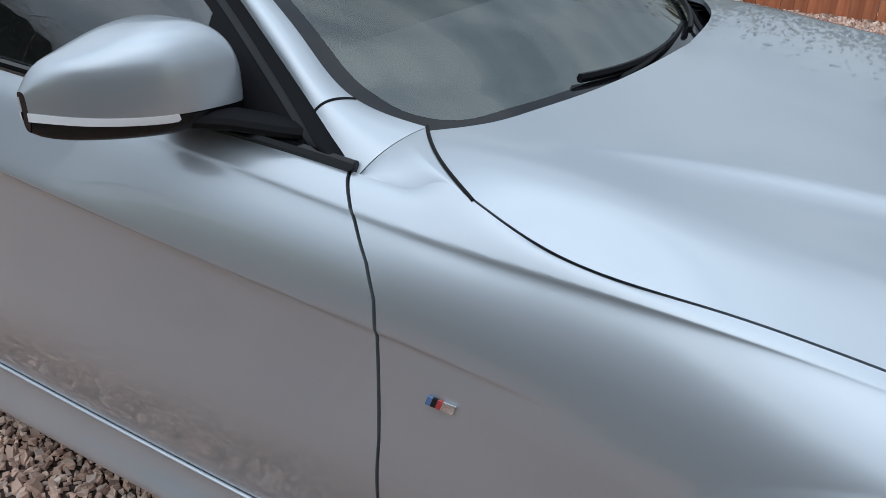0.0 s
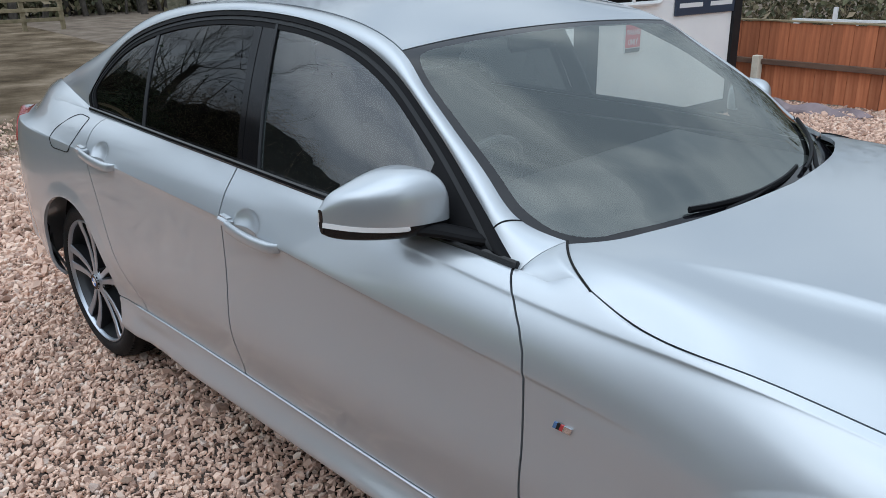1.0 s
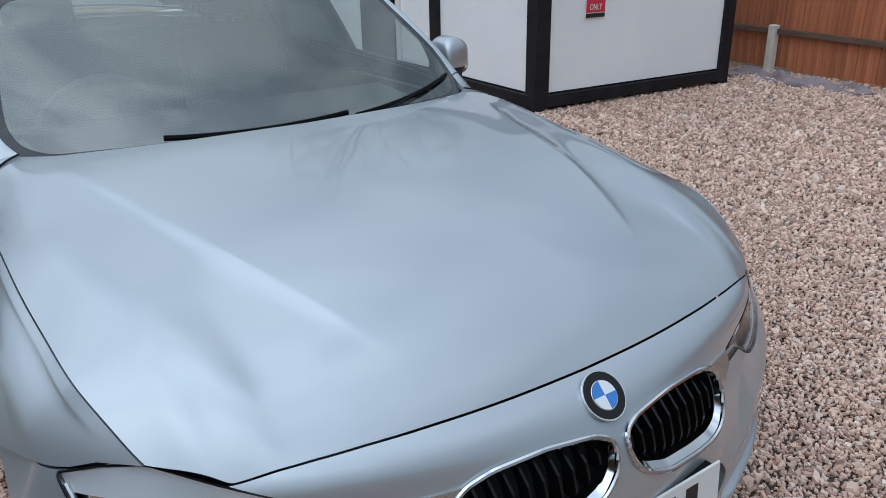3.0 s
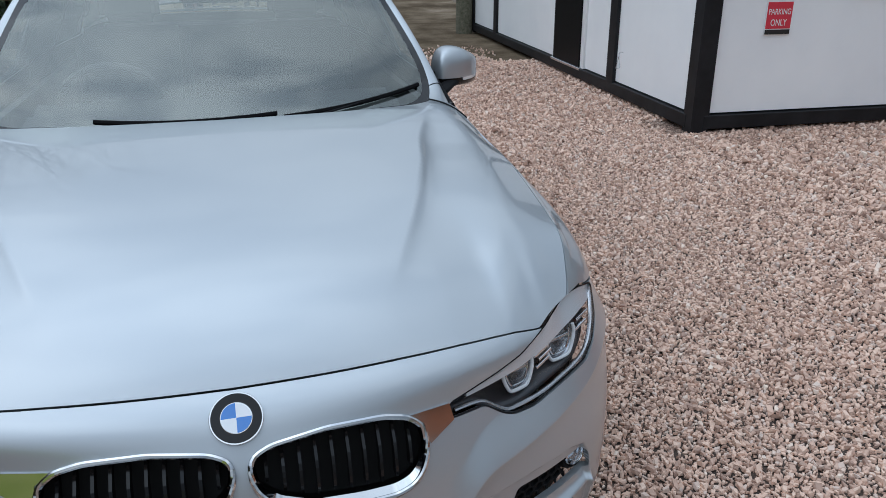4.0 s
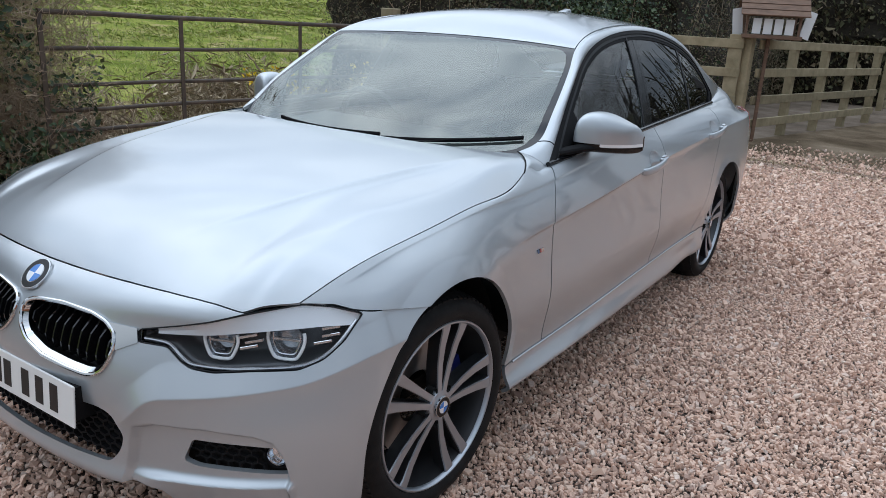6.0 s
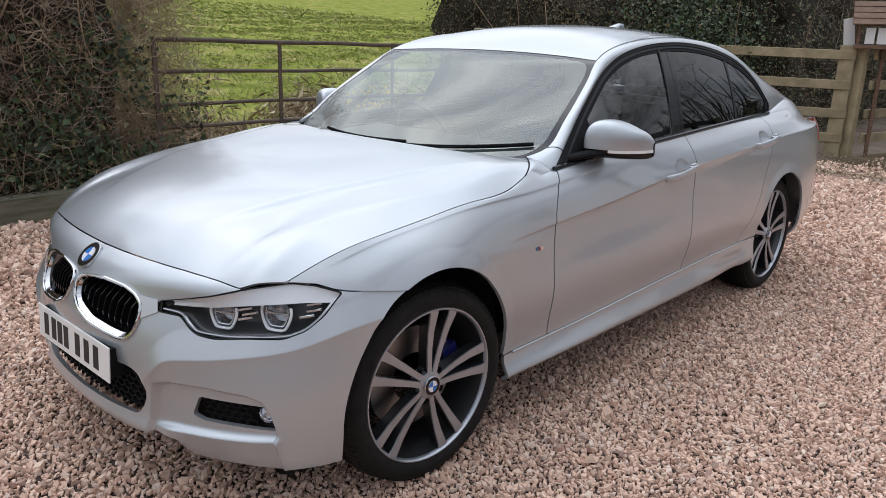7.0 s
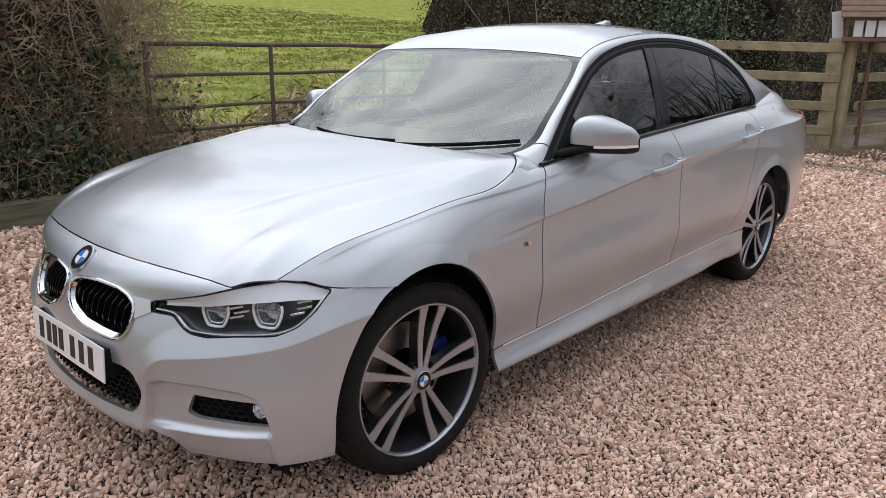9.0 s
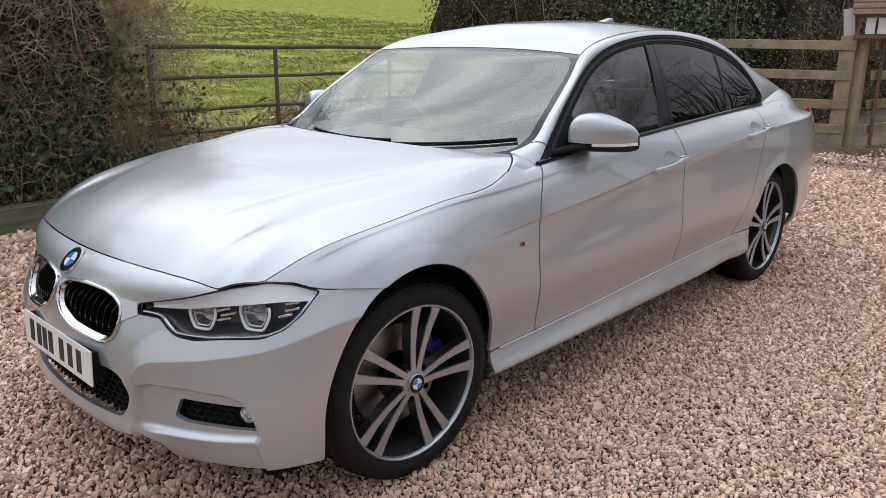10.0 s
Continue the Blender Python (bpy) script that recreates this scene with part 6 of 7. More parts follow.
def hedge(name, x0, y0, x1, y1, zt, twigs, leaves, seed, ivy_top, label, leaf=0.03, mat=None, core=True, z0=0.0, leaf_mat=None):
    """A twiggy hedge with leaves low down; things: core (a dark block for the inner shade), twigs, leaves."""
    rng = np.random.default_rng(seed)
    root = thing(name, label, "hedge")
    n = twigs
    L = rng.uniform(0.10, 0.42, n)
    st = np.stack([rng.uniform(x0, x1, n), rng.uniform(y0, y1, n), z0 + rng.uniform(0.05, zt - 0.1, n) ** 1.0], 1)
    dr = rng.normal(0, 1, (n, 3)) + np.array([0, 0, 0.35])
    P = wander(rng, st, dr, L, 4, 0.75)
    strands("brushwood", st, P, rng.uniform(0.0015, 0.0040, n), M_TWIG, "", "", parent=root)
    m = max(int((x1 - x0) * 9), 6)
    st = np.stack([rng.uniform(x0, x1, m), rng.uniform(y0 + 0.15, y1 - (0.40 if core else 0.15), m), np.full(m, z0)], 1)
    P = wander(rng, st, rng.normal(0, 0.25, (m, 3)) + np.array([0, 0, 1]), rng.uniform(0.8, 1.0, m) * zt * (1.0 if core else 0.8), 9, 0.09)
    strands("stemwork", st, P, rng.uniform(0.004, 0.012, m) * (1.6 if core else 0.8), M_TWIG, "", "", parent=root)
    # added lumpy block, coloured near black as the shade deep among the twigs
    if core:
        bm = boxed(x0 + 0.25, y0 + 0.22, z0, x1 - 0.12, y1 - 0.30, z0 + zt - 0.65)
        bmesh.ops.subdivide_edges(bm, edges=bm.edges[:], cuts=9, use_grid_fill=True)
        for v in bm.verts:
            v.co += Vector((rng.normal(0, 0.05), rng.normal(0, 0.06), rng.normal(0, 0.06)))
        part("core", bm, M_CORE_SHADE, root, smooth=False)
    if leaves:
        m = leaves
        z = z0 + ivy_top * rng.beta(1.3, 1.9, m)
        p = np.stack([rng.uniform(x0, x1, m), y1 - np.abs(rng.normal(0, 0.16, m)) + 0.05, z], 1)
        if leaf_mat is not None:
            far = rng.uniform(0, 1, m) < 0.45
            p[far, 0], p[far, 1] = x1 - np.abs(rng.normal(0, 0.2, far.sum())) + 0.08, rng.uniform(y0, y1, far.sum())
        clump = 0.5 + 0.5 * np.sin(p[:, 0] * 5.1 + 1.3 * np.sin(p[:, 2] * 4.3)) * np.cos(p[:, 2] * 3.7 + p[:, 0] * 2.2)
        p = p[clump > rng.uniform(0.0, 0.75, m)]
        ob = cards("foliage", p, np.array([0.1, 1.0, 0.45]), leaf, leaf_mat or M_IVY, "", "", seed + 1)
        for key in ("label", "category", "kind"):
            if key in ob:
                del ob[key]
        ob.parent = root
    return root


# the hedge's inner darkness as a base colour
M_CORE_SHADE = varied(material("hedge_core_shade", (0.02, 0.018, 0.012), 1.0), [(0.3, (0.014, 0.012, 0.008)), (0.7, (0.045, 0.036, 0.024))], 14)


def bare_tree(name, x, y, h, seed, label, z=0.0):
    """A leafless tree: trunk, limbs and several orders of twigs."""
    rng = np.random.default_rng(seed)
    root = thing(name, label, "tree", pose(0, 0, 0))
    tagged(root, label, "tree", group="bare trees round the yard")
    bm = bmesh.new()
    tr = wander(rng, np.array([[x, y, z - 0.1]]), np.array([[0.05, 0.03, 1.0]]), np.array([h * 0.55]), 9, 0.07)[0]
    tube(bm, tr, list(np.linspace(0.030 * h, 0.013 * h, 9)), 10)
    part("trunk", bm, M_BARK, root)
    starts, dirs = [], []
    for i in range(2, 9):
        for _ in range(4):
            starts.append(tr[i])
            a = rng.uniform(0, 6.28)
            dirs.append((math.cos(a), math.sin(a), rng.uniform(0.35, 1.1)))
    starts.append(tr[-1])
    dirs.append((0, 0, 1))
    S, D, L, R = np.array(starts), np.array(dirs), None, 0.0030 * h
    ln = 0.40 * h
    for order in range(4):
        n = len(S)
        k = (8, 6, 5, 4)[order]
        P = wander(rng, S, D, ln * rng.uniform(0.55, 1.1, n), k, 0.17 + 0.05 * order)
        strands(("limbwork", "branching", "spray", "brushwood")[order], S, P, R * rng.uniform(0.6, 1.2, n), M_BARK, "", "", parent=root)
        nS, nD = [], []
        for c in range((6, 6, 4, 0)[order]):
            j = rng.integers(2, k, n)
            q = P[np.arange(n), j]
            t = P[np.arange(n), j] - P[np.arange(n), j - 1]
            t /= np.linalg.norm(t, axis=1, keepdims=True)
            nS.append(q)
            nD.append(t + rng.normal(0, 0.55, (n, 3)) + np.array([0, 0, 0.12]))
        if nS:
            S, D = np.concatenate(nS), np.concatenate(nD)
        ln *= 0.52
        R *= 0.42
    return root


# ---- yard furniture ----
def build_cabin():
    m = pose(-2.07, 3.555, -0.03, 0, 0, -4.0)
    cab = thing("site_cabin", "white-panelled portable cabin with black steel frame", "cabin", m)
    L, W, H, C = 7.75, 2.46, 2.62, 0.15

    def add(name, b, mat, label="", parent=cab, **k):
        return part(name, b, mat, parent, label, smooth=False, **k)
    add("body", boxed(-L + 0.03, 0.03, 0.20, -0.03, W - 0.03, H - 0.1), M_WHITE)
    for x in (-C, -L):
        for y in (0, W - C):
            add("corner_post", boxed(x, y, 0.04, x + C, y + C, H, bev=0.006), M_BLACKSTEEL)
    for y in (-0.004, W - 0.076):
        add("bottom_rail", boxed(-L + 0.10, y, 0.075, -0.10, y + 0.08, 0.185, bev=0.005), M_BLACKSTEEL)
        add("top_rail", boxed(-L + 0.10, y, H - 0.16, -0.10, y + 0.08, H, bev=0.005), M_BLACKSTEEL)
    for x in (-0.076, -L - 0.004):
        add("end_rail", boxed(x, 0.10, 0.075, x + 0.08, W - 0.10, 0.185, bev=0.005), M_BLACKSTEEL)
        add("end_top_rail", boxed(x, 0.10, H - 0.16, x + 0.08, W - 0.10, H, bev=0.005), M_BLACKSTEEL)
    for x in (-1.70, -6.18):
        add("upright", boxed(x - 0.085, -0.004, 0.17, x + 0.085, 0.07, H - 0.1, bev=0.004), M_BLACKSTEEL)
    # door: dark leaf in a pale frame
    add("door_frame", boxed(-3.46, 0.004, 0.19, -2.45, 0.05, 2.26, bev=0.004), M_SIGNWHITE)
    d = add("door", boxed(-3.40, -0.012, 0.20, -2.54, 0.03, 2.20, bev=0.004), M_TRIM, "dark glazed cabin door")
    add("threshold", boxed(-3.44, -0.03, 0.17, -2.48, 0.05, 0.20, bev=0.004), M_SATIN, parent=d)
    add("door_handle", boxed(-2.62, -0.05, 1.15, -2.58, -0.01, 1.30, bev=0.006), M_SATIN, parent=d)
    # wire door hook on the panel beside the upright
    bm = bmesh.new()
    tube(bm, [(-1.45, 0.015, 0.50), (-1.45, -0.02, 0.50), (-1.40, -0.03, 0.36), (-1.50, -0.03, 0.34), (-1.46, -0.02, 0.46)], 0.004, 6)
    add("hook", bm, M_SATIN)
    # end wall: window, board, sign, panel joints
    frame = rounded([(0.22, 1.20), (1.04, 1.20), (1.04, 2.05), (0.22, 2.05)], 0.07, 5)
    bm = bmesh.new()
    tube(bm, [(0.0 - 0.015, a, b) for a, b in frame + frame[:1]], 0.024, 8, caps=False)
    w = add("window", bm, M_SIGNWHITE, "white-framed window with rounded corners")
    bm = bmesh.new()
    bm.faces.new([bm.verts.new((-0.018, a, b)) for a, b in frame])
    add("pane", bm, M_GLOSSBLACK, parent=w)
    add("glazing_bar", boxed(-0.03, 0.60, 1.22, 0.0, 0.63, 2.03), M_SIGNWHITE, parent=w)
    b = add("sign_board", boxed(-0.025, 1.27, 1.07, -0.008, 2.36, 1.85, bev=0.004), M_BOARDBLUE, "dark blue sign board with light lettering bars")
    for i, (z, h, mt) in enumerate(((1.26, 0.055, M_TEXTBLUE), (1.36, 0.11, M_TEXTBLUE), (1.55, 0.12, M_SIGNWHITE))):
        for k in range(6):
            y = 1.38 + k * 0.155
            add("lettering", boxed(-0.010, y, z, -0.006, y + 0.125, z + h), mt, parent=b)
    for y0, y1 in ((1.33, 1.72), (1.86, 2.26)):
        add("lettering", boxed(-0.010, y0, 1.14, -0.006, y1, 1.18), M_SIGNWHITE, parent=b)
    s = add("parking_sign", boxed(-0.028, 0.535, 0.80, -0.016, 0.755, 1.14, bev=0.003), M_SIGNWHITE, "red and white parking notice")
    add("red_field", boxed(-0.018, 0.538, 0.845, -0.0135, 0.752, 1.045), M_SIGNRED, parent=s)
    add("black_foot", boxed(-0.018, 0.538, 0.803, -0.0135, 0.752, 0.838), M_INK, parent=s)
    bm = bmesh.new()
    lathe(bm, [(0.001, -0.0135), (0.030, -0.0135), (0.030, -0.02)], 24, "x")
    bmesh.ops.transform(bm, matrix=Matrix.Translation((0, 0.645, 1.093)), verts=bm.verts)
    add("roundel", bm, M_INK, parent=s)
    for txt, z, size in (("PARKING", 0.952, 0.062), ("ONLY", 0.868, 0.070)):
        cu = bpy.data.curves.new("words", "FONT")
        cu.body, cu.size, cu.align_x, cu.extrude = txt, size, "CENTER", 0.0008
        tmp = bpy.data.objects.new("words", cu)
        scene.collection.objects.link(tmp)
        me = bpy.data.meshes.new_from_object(tmp.evaluated_get(bpy.context.evaluated_depsgraph_get()))
        bpy.data.objects.remove(tmp)
        me.transform(Matrix.Translation((-0.0125, 0.645, z)) @ Matrix(((0, 0, 1), (0.74, 0, 0), (0, 1, 0))).to_4x4())
        me.materials.clear()
        me.materials.append(M_SIGNWHITE)
        ob = new("words", me)
        ob.parent = s
    for y in (0.115, W - 0.115):
        add("edge_strip", boxed(-0.028, y - 0.006, 0.19, -0.012, y + 0.006, H - 0.16), M_BLACKSTEEL)
    # skids under the floor
    for x in (-0.7, -3.8, -7.0):
        add("skid", boxed(x - 0.08, 0.15, 0.0, x + 0.08, W - 0.15, 0.08), M_BLACKSTEEL)
    add("floor_pan", boxed(-L + 0.1, 0.1, 0.08, -0.1, W - 0.1, 0.2), M_CAVITY)


def build_board_fence():
    ang = -11.0
    m = pose(-2.13, 7.08, 0, 0, 0, ang)
    f = thing("board_fence", "red-brown closeboard fence with cream concrete posts", "fence", m)
    rng = random.Random(9)
    for k in range(-1, 5):
        b = boxed(-0.045, -0.05, -0.1, 0.045, 0.04, 0.49, pose(k * 2.09, 0, 0), 0.008)
        part("post", b, M_CONCRETE, f, smooth=False)
        part("rail", boxed(k * 2.09 + 0.05, -0.012, 0.395, k * 2.09 + 2.04, 0.040, 0.455, bev=0.004), M_FENCERAIL, f, smooth=False)
    base = boxed(0, 0.045, 0.03, 0.118, 0.062, 0.86)
    bme = bpy.data.meshes.new("board")
    base.to_mesh(bme)
    base.free()
    bme.materials.append(M_FENCE)
    x = -2.1
    while x < 10.2:
        o = new("board", bme)
        o.parent = f
        o.matrix_basis = pose(x, rng.uniform(0, 0.012), rng.uniform(-0.012, 0.012), 0, 0, rng.uniform(-2.5, 2.5)) @ Matrix.Diagonal((rng.uniform(0.95, 1.06), 1, 1, 1))
        x += 0.121
    part("capping", boxed(-2.1, 0.03, 0.865, 10.2, 0.08, 0.885, bev=0.003), M_RAIL, f, smooth=False)


def tarpaulin():
    rng = np.random.default_rng(4)
    bm = bmesh.new()
    nx, ny = 46, 16
    g = []
    for i in range(nx):
        row = []
        for j in range(ny):
            u, v = i / (nx - 1), j / (ny - 1)
            x = -2.25 + 1.55 * u + 0.05 * math.sin(7 * v + 3 * u)
            y = 6.42 - 0.14 * u + (0.55 - 0.25 * u) * v + 0.05 * math.sin(9 * u)
            e = math.sin(math.pi * v) ** 0.5 * math.sin(math.pi * min(max(u, 0.02), 0.98)) ** 0.4
            z = 0.012 + 0.075 * e * (0.5 + 0.5 * math.sin(11 * v + 5 * u + 1.5 * math.sin(8 * u))) + 0.03 * e * math.sin(23 * u + 9 * v)
            row.append(bm.verts.new((x, y, max(z, 0.008))))
        g.append(row)
    for i in range(nx - 1):
        for j in range(ny - 1):
            bm.faces.new((g[i][j], g[i + 1][j], g[i + 1][j + 1], g[i][j + 1]))
    ob = part("tarpaulin", bm, M_TARP)
    md = ob.modifiers.new("thickness", "SOLIDIFY")
    md.thickness = 0.004
    tagged(ob, "crumpled mauve tarpaulin lying on the gravel by the fence", "tarpaulin")


def plank(parent, a, b, h, t, mat, name="rail", drop=0.0):
    """A rail from a to b, its height h upright and thickness t."""
    a, b = Vector(a), Vector(b)
    d = b - a
    ang = math.degrees(math.atan2(d.y, d.x))
    tilt = -math.degrees(math.atan2(d.z, math.hypot(d.x, d.y)))
    return part(name, boxed(0, -t / 2, -h / 2, d.length, t / 2, h / 2, pose(*a, 0, tilt, ang), 0.005), mat, parent, smooth=False)


def build_rail_fence():
    f = thing("rail_fence", "weathered four-rail timber fence with square posts", "fence")
    corner, endA, endB = (-7.78, -0.72), (-6.75, -3.55), (-12.6, 0.55)
    zs = (1.27, 0.90, 0.54, 0.23)
    part("post", boxed(-0.09, -0.09, -0.1, 0.09, 0.09, 1.38, pose(corner[0], corner[1], 0, 0, 0, 12), 0.008), M_RAIL, f, smooth=False)
    part("post", boxed(-0.06, -0.06, -0.1, 0.06, 0.06, 1.36, pose(corner[0] - 0.05, corner[1] + 0.155, 0, 0, 0, -10), 0.008), M_RAIL, f, smooth=False)
    part("post", boxed(-0.06, -0.06, -0.1, 0.06, 0.06, 1.32, pose(endA[0], endA[1], 0), 0.008), M_RAIL, f, smooth=False)
    for k, t in enumerate((0.28, 0.52, 0.76, 1.0)):
        x, y = corner[0] + (endB[0] - corner[0]) * t, corner[1] + 0.2 + (endB[1] - corner[1] - 0.2) * t
        part("post", boxed(-0.055, -0.055, -0.1, 0.055, 0.055, 1.30, pose(x, y, 0, 0, 0, -14), 0.008), M_RAIL, f, smooth=False)
    for z in zs:
        plank(f, (corner[0] + 0.05, corner[1] + 0.11, z - 0.01), (endA[0] + 0.05, endA[1] + 0.03, z + 0.02), 0.115, 0.04, M_RAIL)
        plank(f, (corner[0] - 0.10, corner[1] + 0.29, z), (endB[0], endB[1] + 0.08, z - 0.02), 0.115, 0.04, M_RAIL)
    # timber gate at the far end, with a brace and a white notice
    g = thing("timber_gate", "weathered timber field gate with a diagonal brace and white notice", "gate")
    a, b = Vector((-12.75, 0.72, 0)), Vector((-15.6, 1.75, 0))
    for z in (1.14, 0.86, 0.66, 0.46, 0.28):
        plank(g, a + Vector((0, 0, z)), b + Vector((0, 0, z - 0.04)), 0.085, 0.03, M_RAIL)
    plank(g, a + Vector((0, 0.03, 0.28)), a.lerp(b, 0.5) + Vector((0, 0.03, 1.12)), 0.08, 0.03, M_RAIL, "brace")
    plank(g, b + Vector((0, 0.03, 0.26)), a.lerp(b, 0.5) + Vector((0, 0.03, 1.12)), 0.08, 0.03, M_RAIL, "brace")
    for p in (a, b):
        part("stile", boxed(-0.05, -0.05, 0.2, 0.05, 0.05, 1.22, pose(p.x, p.y, 0)), M_RAIL, g, smooth=False)
    c = a.lerp(b, 0.45)
    part("notice", boxed(-0.01, -0.14, 0.62, 0.01, 0.14, 1.02, pose(c.x + 0.05, c.y + 0.06, 0, 0, 0, 70)), M_SIGNWHITE, g, smooth=False)
    tagged(part("gate_post", boxed(-0.09, -0.09, -0.1, 0.09, 0.09, 1.5, pose(b.x - 0.12, b.y + 0.05, 0), 0.01), M_RAIL, smooth=False), "weathered square timber gate post", "post")
    # bird table by the corner
    t = thing("bird_table", "dark-stained wooden bird table with pitched roof and white boards", "bird table", pose(-7.95, -0.36, 0, 0, 0, 20) @ Matrix.Diagonal((0.86, 0.80, 0.96, 1)))
    part("pole", boxed(-0.028, -0.028, -0.1, 0.028, 0.028, 1.42, bev=0.006), M_DARKWOOD, t, smooth=False)
    part("tray", boxed(-0.28, -0.45, 1.40, 0.28, 0.45, 1.45, bev=0.005), M_DARKWOOD, t, smooth=False)
    for x in (-0.2, 0.2):
        for y in (-0.40, 0.40):
            part("upright", boxed(x - 0.02, y - 0.02, 1.45, x + 0.02, y + 0.02, 1.72), M_DARKWOOD, t, smooth=False)
    for s in (-1, 1):
        for k in range(4):
            part("roof_board", boxed(0, -0.52, -0.008, 0.105, 0.52, 0.008, pose(s * (0.33 - 0.085 * k), 0, 1.70 + 0.075 * k, 0, (38 if s > 0 else -38), 0) @ pose(0 if s < 0 else -0.105, 0, 0)), M_DARKWOOD, t, smooth=False)
    for k in range(4):
        part("card", boxed(0.205, -0.31 + k * 0.165, 1.46, 0.215, -0.18 + k * 0.165, 1.66), M_SIGNWHITE, t, smooth=False)
    for y in (-0.53, 0.55):
        part("side_board", boxed(-0.01, -0.08, -0.18, 0.01, 0.08, 0.18, pose(0.05, y, 1.60, 10 if y < 0 else -14, 0, 15)), M_SIGNWHITE, t, smooth=False)


def build_field_gate():
    g = thing("field_gate", "rusty brown metal five-bar field gate, closed", "gate")
    x0, x1, y = 0.06, -3.75, -3.52
    for z, r in ((1.262, 0.020), (1.015, 0.016), (0.755, 0.016), (0.572, 0.016), (0.42, 0.016), (0.27, 0.016)):
        bm = bmesh.new()
        L = [(x0 + (x1 - x0) * k / 8, y + 0.006 * math.sin(k * 1.3), z + 0.02 - 0.022 * k / 4 + 0.004 * math.sin(k * 2.1 + z * 5)) for k in range(9)]
        tube(bm, L, r, 10)
        part("bar", bm, M_IRON, g)
    for x in (0.06, -1.115, -2.49, -3.75):
        b = boxed(-0.019, -0.006, 0.24, 0.019, 0.006, 1.27, pose(x, y + 0.018, 0), 0.002)
        part("upright", b, M_IRON, g, smooth=False)
    tagged(part("gate_post", boxed(-0.08, -0.08, -0.1, 0.08, 0.08, 1.45, pose(-3.95, y - 0.02, 0), 0.01), M_RAIL, smooth=False), "square weathered timber gate post", "post")
    bm = boxed(0.62, -3.60, -0.05, 4.6, -3.40, 0.185)
    bmesh.ops.bevel(bm, geom=bm.edges[:], offset=0.012, segments=2, affect="EDGES")
    tagged(part("sleeper", bm, M_SLEEPER, smooth=False), "old green-grey timber sleeper edging below the hedge", "sleeper")


HX0, HX1 = 0.02, -0.36


def build_planting():
    rng = np.random.default_rng(21)
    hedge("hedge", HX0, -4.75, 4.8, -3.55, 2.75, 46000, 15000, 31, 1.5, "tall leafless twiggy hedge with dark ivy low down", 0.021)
    # thinner end of the hedge beside the gate
    hedge("hedge", HX1, -4.35, HX0 + 0.2, -3.46, 2.6, 4200, 900, 37, 1.0, "thin twiggy end of a hedge beside the gate", 0.024, core=False)
    # brambles and dead stems behind the gate
    n = 7500
    st = np.stack([rng.uniform(-7.5, 0.6, n), -3.8 - 7.5 * rng.beta(0.9, 1.8, n), np.zeros(n)], 1)
    patch = np.sin(st[:, 0] * 1.3 + 1.0) + np.cos(st[:, 1] * 1.1 + 0.4) + 1.4 * (st[:, 1] > -5.4) + 0.9 * (st[:, 0] > -1.4)
    st = st[patch > rng.uniform(0.2, 1.5, n)]
    st[:, 2] = [height(a, b) + 0.02 for a, b in st[:, :2]]
    n = len(st)
    dr = rng.normal(0, 0.8, (n, 3)) + np.array([0.1, 0.1, 0.55])
    strands("dead_stems", st, wander(rng, st, dr, rng.uniform(0.3, 0.8, n), 6, 0.45), rng.uniform(0.0025, 0.006, n), M_STRAW, "tangled brown dead stems and brambles behind the gate", "brambles")
    # grass tufts
    n = 15000
    r = rng.beta(1.1, 2.4, n)
    st = np.stack([rng.uniform(-16, 3, n), -5.6 - 14 * r, np.zeros(n)], 1)
    keep = (np.sin(st[:, 0] * 1.9) + np.cos(st[:, 1] * 2.3 + st[:, 0]) > -0.75)
    st = st[keep]
    st[:, 2] = [height(a, b) for a, b in st[:, :2]]
    n = len(st)
    dr = rng.normal(0, 0.42, (n, 3)) + np.array([0, 0, 1.0])
    strands("grass", st, wander(rng, st, dr, rng.uniform(0.06, 0.22, n), 4, 0.28), rng.uniform(0.003, 0.008, n), M_BLADE, "rough tussocky green grass in the field", "grass")
    # low scrub, dead leaves at the hedge foot
    n = 1800
    p = np.stack([rng.uniform(-0.3, 4.2, n), rng.uniform(-3.75, -3.2, n), rng.uniform(0.01, 0.06, n)], 1)
    p = p[(p[:, 1] < -3.58) | (rng.uniform(0, 1, n) < 0.05)]
    p[:, 2] += np.where(p[:, 1] < -3.4, 0.17, 0.0)
    cards("fallen_leaves", p, np.array([0, 0, 1.0]), 0.022, M_STRAW, "dead brown leaves at the hedge foot", "leaves", 8)
    # dead grass and green tufts in the field
    n = 50000
    p = np.stack([rng.uniform(-7.0, 0.8, n), -4.2 - 6.5 * rng.beta(1.0, 1.5, n), np.zeros(n)], 1)
    patch = np.sin(p[:, 0] * 1.3 + 1.0) + np.cos(p[:, 1] * 1.1 + 0.4) + 1.1 * (p[:, 1] > -5.8) + 0.9 * (p[:, 0] > -1.6)
    p = p[patch > rng.uniform(0.5, 1.6, n)]
    n = len(p)
    p[:, 2] = np.array([height(a, b) for a, b in p[:, :2]]) + np.abs(rng.normal(0, 0.22, n))
    cards("dead_grass", p, np.array([0.3, 0.6, 0.4]), 0.075, M_STRAW, "matted pale brown dead grass behind the gate", "grass", 14, narrow=0.05)
    n = 90000
    p = np.stack([rng.uniform(-34, 1, n), -5.6 - 60 * rng.beta(0.9, 3.2, n), np.zeros(n)], 1)
    p = p[np.sin(p[:, 0] * 2.1 + p[:, 1]) + np.cos(p[:, 1] * 1.7 - p[:, 0] * 0.6) > rng.uniform(-1.2, 0.9, n)]
    n = len(p)
